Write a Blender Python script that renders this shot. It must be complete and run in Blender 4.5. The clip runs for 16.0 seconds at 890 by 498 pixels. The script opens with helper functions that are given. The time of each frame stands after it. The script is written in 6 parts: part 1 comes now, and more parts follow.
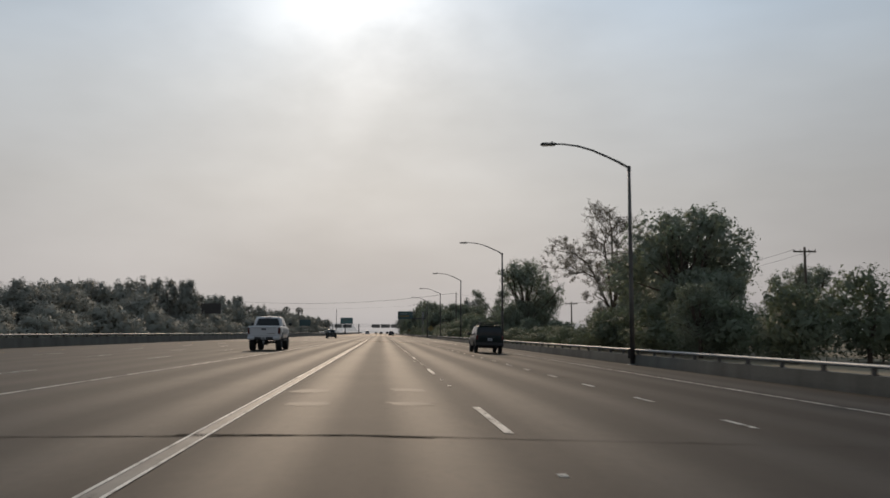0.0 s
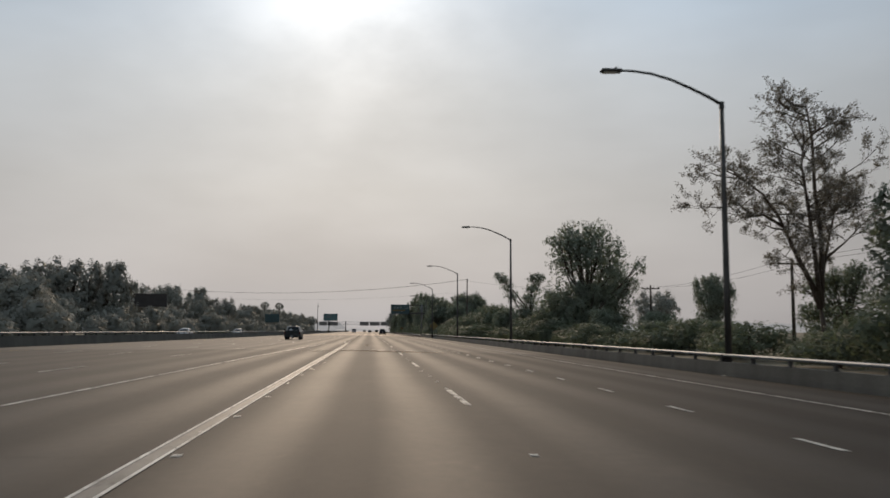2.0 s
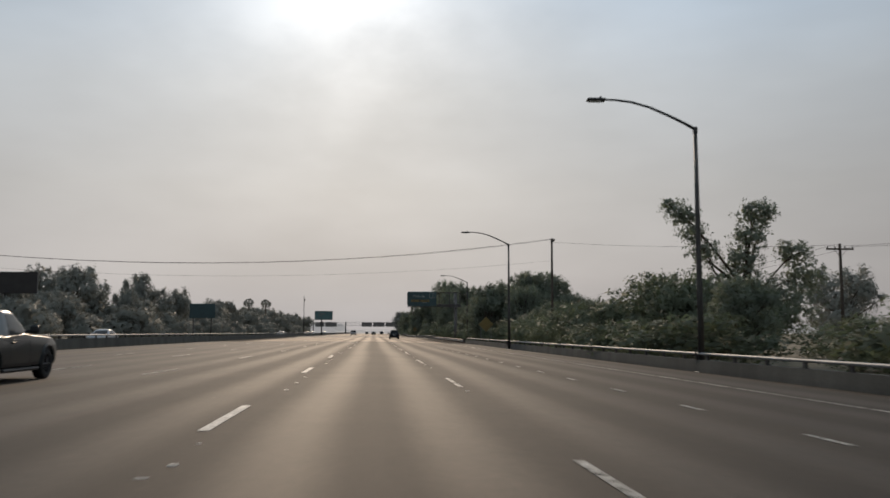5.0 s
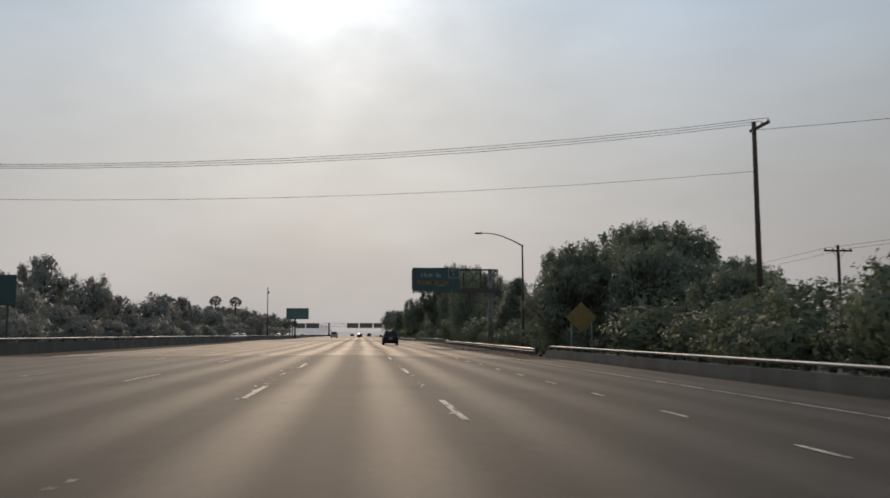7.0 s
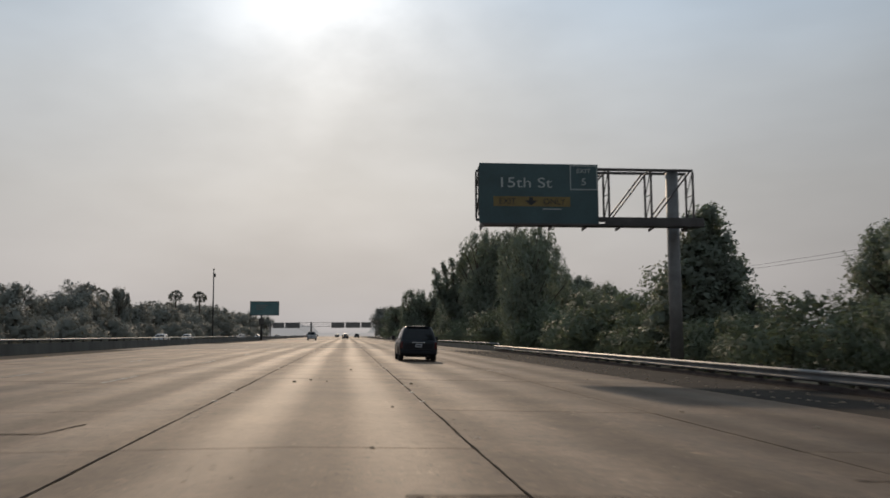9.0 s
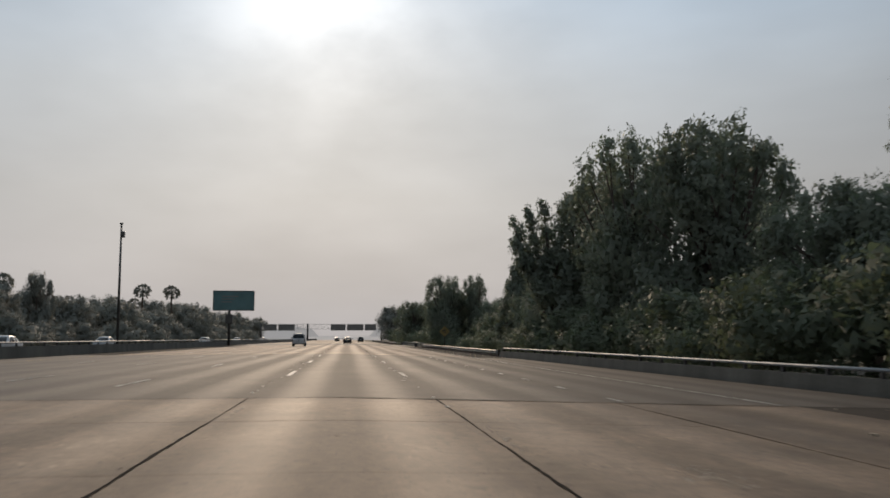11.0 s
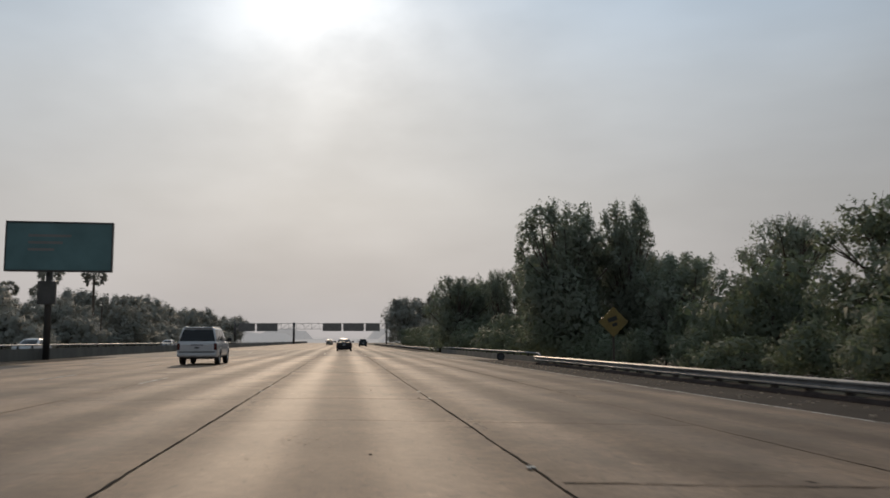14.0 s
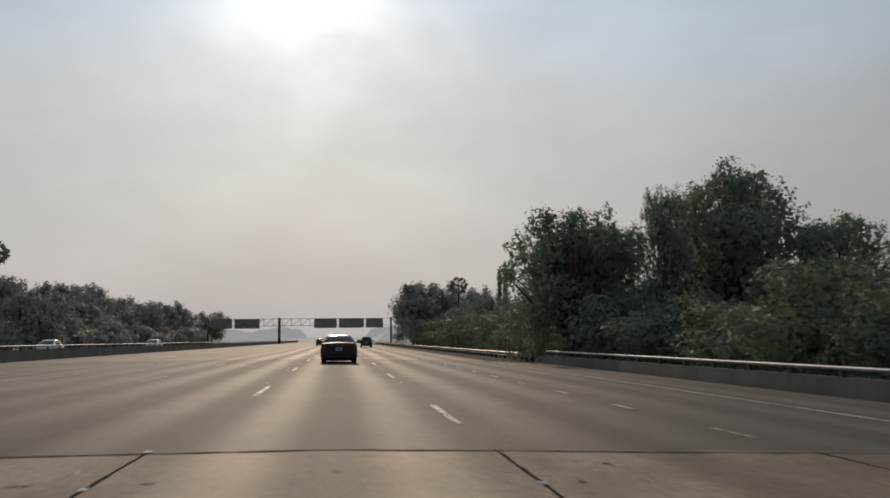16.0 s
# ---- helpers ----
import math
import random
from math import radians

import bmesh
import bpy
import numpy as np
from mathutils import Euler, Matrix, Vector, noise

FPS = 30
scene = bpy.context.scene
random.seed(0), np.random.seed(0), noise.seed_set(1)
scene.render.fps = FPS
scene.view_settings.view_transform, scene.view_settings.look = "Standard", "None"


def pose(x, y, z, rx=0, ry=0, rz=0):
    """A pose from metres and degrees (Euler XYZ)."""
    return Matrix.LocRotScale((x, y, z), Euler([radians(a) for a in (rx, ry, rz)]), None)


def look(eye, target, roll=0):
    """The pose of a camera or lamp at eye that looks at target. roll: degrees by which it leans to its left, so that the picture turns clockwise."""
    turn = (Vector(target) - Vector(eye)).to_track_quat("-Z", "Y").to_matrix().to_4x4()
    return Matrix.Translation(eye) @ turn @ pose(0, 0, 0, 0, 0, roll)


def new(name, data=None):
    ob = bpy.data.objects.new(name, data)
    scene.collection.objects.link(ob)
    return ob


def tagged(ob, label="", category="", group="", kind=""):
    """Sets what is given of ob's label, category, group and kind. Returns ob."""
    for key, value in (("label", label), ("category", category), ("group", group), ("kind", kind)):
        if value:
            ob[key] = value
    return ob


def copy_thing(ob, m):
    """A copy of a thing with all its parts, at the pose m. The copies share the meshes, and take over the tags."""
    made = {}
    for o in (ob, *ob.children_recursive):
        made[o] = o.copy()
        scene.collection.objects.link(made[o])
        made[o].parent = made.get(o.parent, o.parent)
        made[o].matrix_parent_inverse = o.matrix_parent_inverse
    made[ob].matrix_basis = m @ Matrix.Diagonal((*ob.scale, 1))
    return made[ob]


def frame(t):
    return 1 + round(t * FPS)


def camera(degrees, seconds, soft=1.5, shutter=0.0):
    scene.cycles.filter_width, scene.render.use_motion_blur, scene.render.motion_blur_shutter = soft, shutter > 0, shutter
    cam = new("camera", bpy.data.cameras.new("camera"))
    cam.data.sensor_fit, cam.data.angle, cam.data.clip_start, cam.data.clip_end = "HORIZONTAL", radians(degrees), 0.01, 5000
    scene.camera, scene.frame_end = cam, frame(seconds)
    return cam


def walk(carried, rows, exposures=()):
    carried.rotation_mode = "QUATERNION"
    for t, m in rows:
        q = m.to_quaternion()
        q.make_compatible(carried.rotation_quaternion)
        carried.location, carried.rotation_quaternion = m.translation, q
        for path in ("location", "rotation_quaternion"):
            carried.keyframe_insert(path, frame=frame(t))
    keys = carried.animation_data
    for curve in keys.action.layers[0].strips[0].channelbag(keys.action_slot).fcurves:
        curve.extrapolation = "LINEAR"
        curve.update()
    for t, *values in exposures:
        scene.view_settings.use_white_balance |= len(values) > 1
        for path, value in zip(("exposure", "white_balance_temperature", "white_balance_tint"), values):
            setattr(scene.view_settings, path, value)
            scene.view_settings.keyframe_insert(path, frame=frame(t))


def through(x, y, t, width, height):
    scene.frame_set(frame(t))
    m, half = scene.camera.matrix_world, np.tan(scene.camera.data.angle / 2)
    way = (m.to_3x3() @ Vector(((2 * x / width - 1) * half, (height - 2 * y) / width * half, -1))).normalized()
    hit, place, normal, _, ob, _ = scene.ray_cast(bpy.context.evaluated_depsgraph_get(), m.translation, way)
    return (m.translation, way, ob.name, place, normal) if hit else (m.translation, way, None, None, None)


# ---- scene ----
cam = camera(54.6, 16.0, soft=1.65, shutter=0.15)


def aim(x, y, yaw, pitch, roll):
    """A camera pose from its place on the lane and its turn in degrees."""
    a, b = radians(yaw), radians(pitch)
    eye = Vector((x, y, 1.155))
    return look(eye, eye + Vector((-math.sin(a) * math.cos(b), math.cos(a) * math.cos(b), math.sin(b))), roll)


DRIVE = [
    (0.0, 0.29, 0.00, -4.20, 5.52, 0.08),
    (0.5, 0.29, 14.59, -4.51, 5.57, 0.11),
    (1.0, 0.35, 28.86, -4.57, 5.47, 0.18),
    (1.5, 0.31, 43.20, -4.82, 5.41, 0.18),
    (2.0, 0.23, 57.55, -4.94, 5.40, 0.11),
    (2.5, 0.17, 71.83, -4.89, 5.46, 0.20),
    (3.0, 0.14, 85.92, -4.79, 5.45, 0.21),
    (3.5, 0.02, 100.86, -4.72, 5.38, 0.18),
    (4.0, 0.04, 115.82, -4.75, 5.48, 0.22),
    (4.5, -0.14, 130.91, -4.67, 5.55, 0.21),
    (5.0, -0.11, 145.76, -4.75, 5.51, 0.01),
    (7.5, 0.39, 221.19, -5.90, 5.63, -0.24),
    (8.0, 0.35, 235.90, -6.24, 5.58, -0.29),
    (8.5, 0.41, 250.19, -6.49, 5.62, -0.23),
    (9.0, 0.47, 264.76, -6.51, 5.64, -0.32),
    (9.5, 0.42, 279.42, -6.53, 5.65, -0.28),
    (12.0, -0.06, 352.93, -6.41, 6.01, -0.10),
    (12.5, 0.03, 367.24, -6.44, 6.00, -0.11),
    (13.0, 0.07, 381.29, -6.54, 6.04, -0.11),
    (13.5, 0.09, 395.25, -6.68, 5.95, -0.17),
    (14.0, 0.04, 408.70, -6.70, 6.06, -0.18),
    (14.5, 0.03, 422.54, -6.85, 6.02, -0.22),
    (15.0, 0.06, 436.89, -6.93, 6.08, -0.46),
    (15.5, 0.14, 451.38, -6.86, 5.96, -0.55),
    (16.0, 0.15, 465.94, -6.99, 5.93, -0.57),
]
walk(cam, [(t, aim(*row)) for t, *row in DRIVE])

# ---- light ----
SUN_EL, SUN_AZ = 23.2, 1.6  # degrees up, degrees to the left of the road
sun_way = Vector((-math.sin(radians(SUN_AZ)) * math.cos(radians(SUN_EL)), math.cos(radians(SUN_AZ)) * math.cos(radians(SUN_EL)), math.sin(radians(SUN_EL))))
lamp = bpy.data.lights.new("sun", "SUN")
lamp.energy, lamp.angle, lamp.color = 1.6, radians(1.5), (1.0, 0.77, 0.56)
sun = new("sun", lamp)
sun.matrix_world = look(sun_way * 50, (0, 0, 0))

world = bpy.data.worlds.new("hazy_sky")
scene.world = world
world.use_nodes = True
wn, wl = world.node_tree.nodes, world.node_tree.links
wn.clear()

coord = wn.new("ShaderNodeTexCoord")
sky = wn.new("ShaderNodeTexSky")
sky.sky_type, sky.sun_disc = "NISHITA", False
sky.sun_elevation, sky.sun_rotation = radians(SUN_EL), radians(-SUN_AZ)
sky.dust_density, sky.air_density = 6.0, 1.2
split = wn.new("ShaderNodeSeparateXYZ")
wl.new(coord.outputs["Generated"], split.inputs[0])
# smoke layer: warm grey at the horizon, cooler above
ramp = wn.new("ShaderNodeValToRGB")
ramp.color_ramp.elements[0].position, ramp.color_ramp.elements[0].color = 0.0, (0.485, 0.455, 0.448, 1)
ramp.color_ramp.elements[1].position, ramp.color_ramp.elements[1].color = 0.75, (0.40, 0.49, 0.58, 1)
for p, c in ((0.06, (0.505, 0.482, 0.476, 1)), (0.16, (0.500, 0.500, 0.500, 1)), (0.27, (0.475, 0.515, 0.553, 1)), (0.38, (0.43, 0.53, 0.64, 1))):
    e = ramp.color_ramp.elements.new(p)
    e.color = c
wl.new(split.outputs["Z"], ramp.inputs[0])
# soft streaks of cloud
smap = wn.new("ShaderNodeMapping")
smap.inputs["Scale"].default_value = (2.2, 2.2, 7.0)
wl.new(coord.outputs["Generated"], smap.inputs[0])
cloud = wn.new("ShaderNodeTexNoise")
cloud.inputs["Scale"].default_value, cloud.inputs["Detail"].default_value, cloud.inputs["Roughness"].default_value = 1.3, 4.0, 0.5
wl.new(smap.outputs[0], cloud.inputs["Vector"])
cmap = wn.new("ShaderNodeMapRange")
cmap.inputs["From Min"].default_value, cmap.inputs["From Max"].default_value = 0.3, 0.7
cmap.inputs["To Min"].default_value, cmap.inputs["To Max"].default_value = 0.89, 1.08
wl.new(cloud.outputs["Fac"], cmap.inputs["Value"])
# bright aureole of the sun in the haze
dot = wn.new("ShaderNodeVectorMath")
dot.operation = "DOT_PRODUCT"
norm = wn.new("ShaderNodeVectorMath")
norm.operation = "NORMALIZE"
wl.new(coord.outputs["Generated"], norm.inputs[0])
wl.new(norm.outputs[0], dot.inputs[0])
dot.inputs[1].default_value = sun_way
# the haze scatters forwards: dimmer away from the sun
side = wn.new("ShaderNodeMapRange")
side.inputs["From Min"].default_value, side.inputs["From Max"].default_value = -1.0, 0.85
side.inputs["To Min"].default_value, side.inputs["To Max"].default_value = 0.96, 1.0
wl.new(dot.outputs["Value"], side.inputs["Value"])
edge = wn.new("ShaderNodeMapRange")
edge.inputs["From Min"].default_value, edge.inputs["From Max"].default_value = 0.78, 0.93
edge.inputs["To Min"].default_value, edge.inputs["To Max"].default_value = 0.76, 1.0
wl.new(dot.outputs["Value"], edge.inputs["Value"])
fall = wn.new("ShaderNodeMath")
fall.operation = "MULTIPLY"
wl.new(side.outputs[0], fall.inputs[0])
wl.new(edge.outputs[0], fall.inputs[1])
both = wn.new("ShaderNodeMath")
both.operation = "MULTIPLY"
wl.new(cmap.outputs[0], both.inputs[0])
wl.new(fall.outputs[0], both.inputs[1])
veil = wn.new("ShaderNodeVectorMath")
veil.operation = "SCALE"
wl.new(ramp.outputs["Color"], veil.inputs[0])
wl.new(both.outputs[0], veil.inputs["Scale"])
last = veil.outputs[0]
pos = wn.new("ShaderNodeMath")
pos.operation = "MAXIMUM"
pos.inputs[1].default_value = 0.0
wl.new(dot.outputs["Value"], pos.inputs[0])
# thin cloud in front of the sun breaks its glow up
rmap = wn.new("ShaderNodeMapping")
rmap.inputs["Scale"].default_value = (9.0, 6.0, 14.0)
rmap.inputs["Rotation"].default_value = (0.0, radians(35), 0.0)
wl.new(coord.outputs["Generated"], rmap.inputs[0])
rnoise = wn.new("ShaderNodeTexNoise")
rnoise.inputs["Scale"].default_value, rnoise.inputs["Detail"].default_value = 1.0, 4.0
wl.new(rmap.outputs[0], rnoise.inputs["Vector"])
ragged = wn.new("ShaderNodeMapRange")
ragged.inputs["From Min"].default_value, ragged.inputs["From Max"].default_value = 0.33, 0.67
ragged.inputs["To Min"].default_value, ragged.inputs["To Max"].default_value = 0.62, 1.32
wl.new(rnoise.outputs["Fac"], ragged.inputs["Value"])
for power, amount, tint in ((20.0, 0.09, (1.0, 0.98, 0.97)), (90.0, 0.20, (1.0, 0.99, 0.98)), (380.0, 0.34, (1.0, 0.98, 0.96))):
    pw = wn.new("ShaderNodeMath")
    pw.operation = "POWER"
    pw.inputs[1].default_value = power
    wl.new(pos.outputs[0], pw.inputs[0])
    sc = wn.new("ShaderNodeVectorMath")
    sc.operation = "SCALE"
    sc.inputs[0].default_value = [amount * c for c in tint]
    thin = wn.new("ShaderNodeMath")
    thin.operation = "MULTIPLY"
    wl.new(pw.outputs[0], thin.inputs[0])
    wl.new(ragged.outputs[0], thin.inputs[1])
    wl.new(thin.outputs[0], sc.inputs["Scale"])
    ad = wn.new("ShaderNodeVectorMath")
    ad.operation = "ADD"
    wl.new(last, ad.inputs[0])
    wl.new(sc.outputs[0], ad.inputs[1])
    last = ad.outputs[0]
clear = wn.new("ShaderNodeBackground")
clear.inputs["Strength"].default_value = 0.05
wl.new(sky.outputs[0], clear.inputs["Color"])
smoke = wn.new("ShaderNodeBackground")
smoke.inputs["Strength"].default_value = 1.0
wl.new(last, smoke.inputs["Color"])
blend = wn.new("ShaderNodeMixShader")
blend.inputs[0].default_value = 0.95
wl.new(clear.outputs[0], blend.inputs[1])
wl.new(smoke.outputs[0], blend.inputs[2])
wout = wn.new("ShaderNodeOutputWorld")
wl.new(blend.outputs[0], wout.inputs["Surface"])

# ---- materials ----


def material(name, color, rough=0.6, metal=0.0, vary=0.0, scale=1.0, fine=0.0, fine_scale=20.0, bump=0.0, stretch=(1, 1, 1), per_object=0.0, coat=0.0, second=None, spec=0.5, islands=0.0):
    """A principled material whose colour varies at two scales, with a fine relief."""
    m = bpy.data.materials.new(name)
    m.use_nodes = True
    n, l = m.node_tree.nodes, m.node_tree.links
    p = n["Principled BSDF"]
    p.inputs["Roughness"].default_value, p.inputs["Metallic"].default_value = rough, metal
    p.inputs["Specular IOR Level"].default_value = spec
    p.inputs["Coat Weight"].default_value = coat
    p.inputs["Coat Roughness"].default_value = 0.08
    p.inputs["Base Color"].default_value = (*color, 1)
    tc = n.new("ShaderNodeTexCoord")
    mp = n.new("ShaderNodeMapping")
    mp.inputs["Scale"].default_value = stretch
    geo = n.new("ShaderNodeNewGeometry")
    l.new(geo.outputs["Position"], mp.inputs[0])
    value = None

    def times(a, b):
        x = n.new("ShaderNodeMath")
        x.operation = "MULTIPLY"
        l.new(a, x.inputs[0])
        l.new(b, x.inputs[1])
        return x.outputs[0]

    def spread(out, lo, hi, a=0.3, b=0.7):
        r = n.new("ShaderNodeMapRange")
        r.inputs["From Min"].default_value, r.inputs["From Max"].default_value = a, b
        r.inputs["To Min"].default_value, r.inputs["To Max"].default_value = lo, hi
        l.new(out, r.inputs["Value"])
        return r.outputs[0]

    fine_out = None
    for amount, s, detail in ((vary, scale, 5.0), (fine, fine_scale, 3.0)):
        if amount:
            t = n.new("ShaderNodeTexNoise")
            t.inputs["Scale"].default_value, t.inputs["Detail"].default_value = s, detail
            l.new(mp.outputs[0] if s == scale else geo.outputs["Position"], t.inputs["Vector"])
            out = spread(t.outputs["Fac"], 1 - amount, 1 + amount)
            value = out if value is None else times(value, out)
            fine_out = t.outputs["Fac"]
    if per_object:
        oi = n.new("ShaderNodeObjectInfo")
        out = spread(oi.outputs["Random"], 1 - per_object, 1 + per_object, 0, 1)
        value = out if value is None else times(value, out)
    if islands:
        out = spread(geo.outputs["Random Per Island"], 1 - islands, 1 + islands, 0, 1)
        value = out if value is None else times(value, out)
    if value is not None:
        sc = n.new("ShaderNodeVectorMath")
        sc.operation = "SCALE"
        sc.inputs[0].default_value = color
        l.new(value, sc.inputs["Scale"])
        l.new(sc.outputs[0], p.inputs["Base Color"])
    if bump and fine_out is not None:
        b = n.new("ShaderNodeBump")
        b.inputs["Strength"].default_value, b.inputs["Distance"].default_value = bump, 0.02
        l.new(fine_out, b.inputs["Height"])
        l.new(b.outputs[0], p.inputs["Normal"])
    return m


def leaf_material(name, color, through=0.28, sheen=0.05, pass_=(1.8, 2.0, 1.6)):
    m = material(name, color, rough=0.6, vary=0.15, scale=0.4, islands=0.05, per_object=0.10, spec=0.05)
    n, l = m.node_tree.nodes, m.node_tree.links
    p = n["Principled BSDF"]
    p.inputs["Sheen Weight"].default_value, p.inputs["Sheen Roughness"].default_value = sheen, 0.6
    p.inputs["Sheen Tint"].default_value = (0.75, 0.74, 0.70, 1)
    tr = n.new("ShaderNodeBsdfTranslucent")
    src = p.inputs["Base Color"].links[0].from_socket
    # light that passes through a leaf comes out brighter and yellower than what it throws back
    gain = n.new("ShaderNodeVectorMath")
    gain.operation = "MULTIPLY"
    gain.inputs[1].default_value = pass_
    l.new(src, gain.inputs[0])
    l.new(gain.outputs[0], tr.inputs["Color"])
    mix = n.new("ShaderNodeMixShader")
    mix.inputs[0].default_value = through
    l.new(p.outputs[0], mix.inputs[1])
    l.new(tr.outputs[0], mix.inputs[2])
    l.new(mix.outputs[0], n["Material Output"].inputs["Surface"])
    return m


def paint_material(name, color, low, high):
    """Road paint worn through to the pavement in specks and along its edges."""
    m = material(name, color, rough=0.65, vary=0.25, scale=0.8, fine=0.2, fine_scale=14, spec=0.3)
    n, l = m.node_tree.nodes, m.node_tree.links
    geo = n.new("ShaderNodeNewGeometry")
    total = None
    for s, amount in ((1.3, 0.34), (9.0, 0.40), (48.0, 0.26)):
        t = n.new("ShaderNodeTexNoise")
        t.inputs["Scale"].default_value, t.inputs["Detail"].default_value = s, 4.0
        l.new(geo.outputs["Position"], t.inputs["Vector"])
        w = n.new("ShaderNodeMath")
        w.operation = "MULTIPLY_ADD"
        w.inputs[1].default_value = amount
        l.new(t.outputs["Fac"], w.inputs[0])
        if total is None:
            w.inputs[2].default_value = 0.0
        else:
            l.new(total, w.inputs[2])
        total = w.outputs[0]
    cover = n.new("ShaderNodeMapRange")
    cover.inputs["From Min"].default_value, cover.inputs["From Max"].default_value = low, high
    l.new(total, cover.inputs["Value"])
    clear = n.new("ShaderNodeBsdfTransparent")
    mix = n.new("ShaderNodeMixShader")
    l.new(cover.outputs[0], mix.inputs[0])
    l.new(clear.outputs[0], mix.inputs[1])
    l.new(n["Principled BSDF"].outputs[0], mix.inputs[2])
    l.new(mix.outputs[0], n["Material Output"].inputs["Surface"])
    return m


def glass_material(name, tint=(0.01, 0.012, 0.014)):
    return material(name, tint, rough=0.06, spec=0.30)


def road_material(name, color, polish, rough, rough_track, spec=0.3, worn=0.5, left=1.0, right=1.0):
    """Pavement with wheel tracks worn smooth along each lane, an oil band between them, stains and fine grain."""
    m = bpy.data.materials.new(name)
    m.use_nodes = True
    n, l = m.node_tree.nodes, m.node_tree.links
    p = n["Principled BSDF"]
    p.inputs["Specular IOR Level"].default_value = spec
    geo = n.new("ShaderNodeNewGeometry")

    def math_node(op, a, b=None):
        x = n.new("ShaderNodeMath")
        x.operation = op
        for i, v in enumerate((a, b)):
            if v is None:
                continue
            if isinstance(v, (int, float)):
                x.inputs[i].default_value = v
            else:
                l.new(v, x.inputs[i])
        return x.outputs[0]

    def noise_node(s, detail, stretch, rough_=0.5):
        mp = n.new("ShaderNodeMapping")
        mp.inputs["Scale"].default_value = stretch
        l.new(geo.outputs["Position"], mp.inputs[0])
        t = n.new("ShaderNodeTexNoise")
        t.inputs["Scale"].default_value, t.inputs["Detail"].default_value, t.inputs["Roughness"].default_value = s, detail, rough_
        l.new(mp.outputs[0], t.inputs["Vector"])
        return t.outputs["Fac"]

    def ranged(v, a, b, lo, hi):
        r = n.new("ShaderNodeMapRange")
        for k, x in (("From Min", a), ("From Max", b), ("To Min", lo), ("To Max", hi)):
            r.inputs[k].default_value = x
        l.new(v, r.inputs["Value"])
        return r.outputs[0]

    sep = n.new("ShaderNodeSeparateXYZ")
    l.new(geo.outputs["Position"], sep.inputs[0])
    wander = noise_node(0.03, 2, (1, 1, 1))
    x = math_node("ADD", sep.outputs["X"], ranged(wander, 0.3, 0.7, -0.15, 0.15))
    # two tracks a lane, 3.66 m lanes
    phase = math_node("MULTIPLY", x, 2 * math.pi / 1.83)
    track = math_node("COSINE", math_node("ADD", phase, math.pi))
    track = math_node("MULTIPLY", ranged(track, -0.6, 0.9, 0.0, 1.0), ranged(x, -9.0, -3.5, 0.4, 1.0))
    lane = math_node("COSINE", math_node("MULTIPLY", x, 2 * math.pi / 3.66))
    oil = ranged(lane, 0.6, 1.0, 0.0, 1.0)
    long_streak = noise_node(0.6, 4, (3.0, 0.06, 1.0))
    blot = noise_node(0.25, 5, (1, 0.5, 1))
    grain = noise_node(45.0, 3, (1, 1, 1), 0.6)
    speck = noise_node(7.0, 5, (1, 1, 1), 0.65)
    scuff = noise_node(0.9, 6, (1.0, 0.35, 1), 0.7)
    v = math_node("MULTIPLY", ranged(blot, 0.3, 0.7, 0.76, 1.22), ranged(long_streak, 0.3, 0.7, 0.86, 1.14))
    v = math_node("MULTIPLY", v, ranged(grain, 0.3, 0.7, 0.66, 1.34))
    v = math_node("MULTIPLY", v, ranged(speck, 0.3, 0.7, 0.76, 1.24))
    v = math_node("MULTIPLY", v, ranged(scuff, 0.56, 0.70, 1.0, 1.30))
    v = math_node("MULTIPLY", v, ranged(track, 0, 1, 1.0 - polish * 0.3, 1.0 + polish))
    v = math_node("MULTIPLY", v, ranged(oil, 0, 1, 1.0, 0.82))
    # cloudy stains a few metres wide, pale scabbed flecks in patches
    cloudy = noise_node(0.55, 7, (1, 0.7, 1), 0.62)
    v = math_node("MULTIPLY", v, ranged(cloudy, 0.34, 0.66, 1.0 - 0.26 * worn, 1.0 + 0.18 * worn))
    fleck = ranged(noise_node(8.0, 4, (1.0, 0.45, 1), 0.6), 0.60, 0.66, 0.0, 1.0)
    patchy = ranged(noise_node(0.8, 3, (1, 0.6, 1)), 0.54, 0.64, 0.0, 0.55 * worn)
    v = math_node("MULTIPLY", v, math_node("ADD", math_node("MULTIPLY", fleck, patchy), 1.0))
    pit = ranged(noise_node(11.0, 3, (1.0, 0.6, 1), 0.6), 0.33, 0.38, 1.0 - 0.35 * worn, 1.0)
    v = math_node("MULTIPLY", v, pit)
    info = n.new("ShaderNodeObjectInfo")
    v = math_node("MULTIPLY", v, ranged(info.outputs["Random"], 0, 1, 0.92, 1.08))
    sc = n.new("ShaderNodeVectorMath")
    sc.operation = "SCALE"
    sc.inputs[0].default_value = color
    # brighter left and darker right lanes: uneven sun glare put into colour and specular
    lanes = math_node("MULTIPLY", ranged(x, -9.0, -3.0, left, 1.0), ranged(x, 2.2, 6.5, 1.0, right))
    v = math_node("MULTIPLY", v, lanes)
    l.new(math_node("MULTIPLY", lanes, spec), p.inputs["Specular IOR Level"])
    l.new(v, sc.inputs["Scale"])
    l.new(sc.outputs[0], p.inputs["Base Color"])
    r = math_node("ADD", ranged(track, 0, 1, rough, rough_track), ranged(grain, 0.3, 0.7, -0.04, 0.04))
    l.new(r, p.inputs["Roughness"])
    b = n.new("ShaderNodeBump")
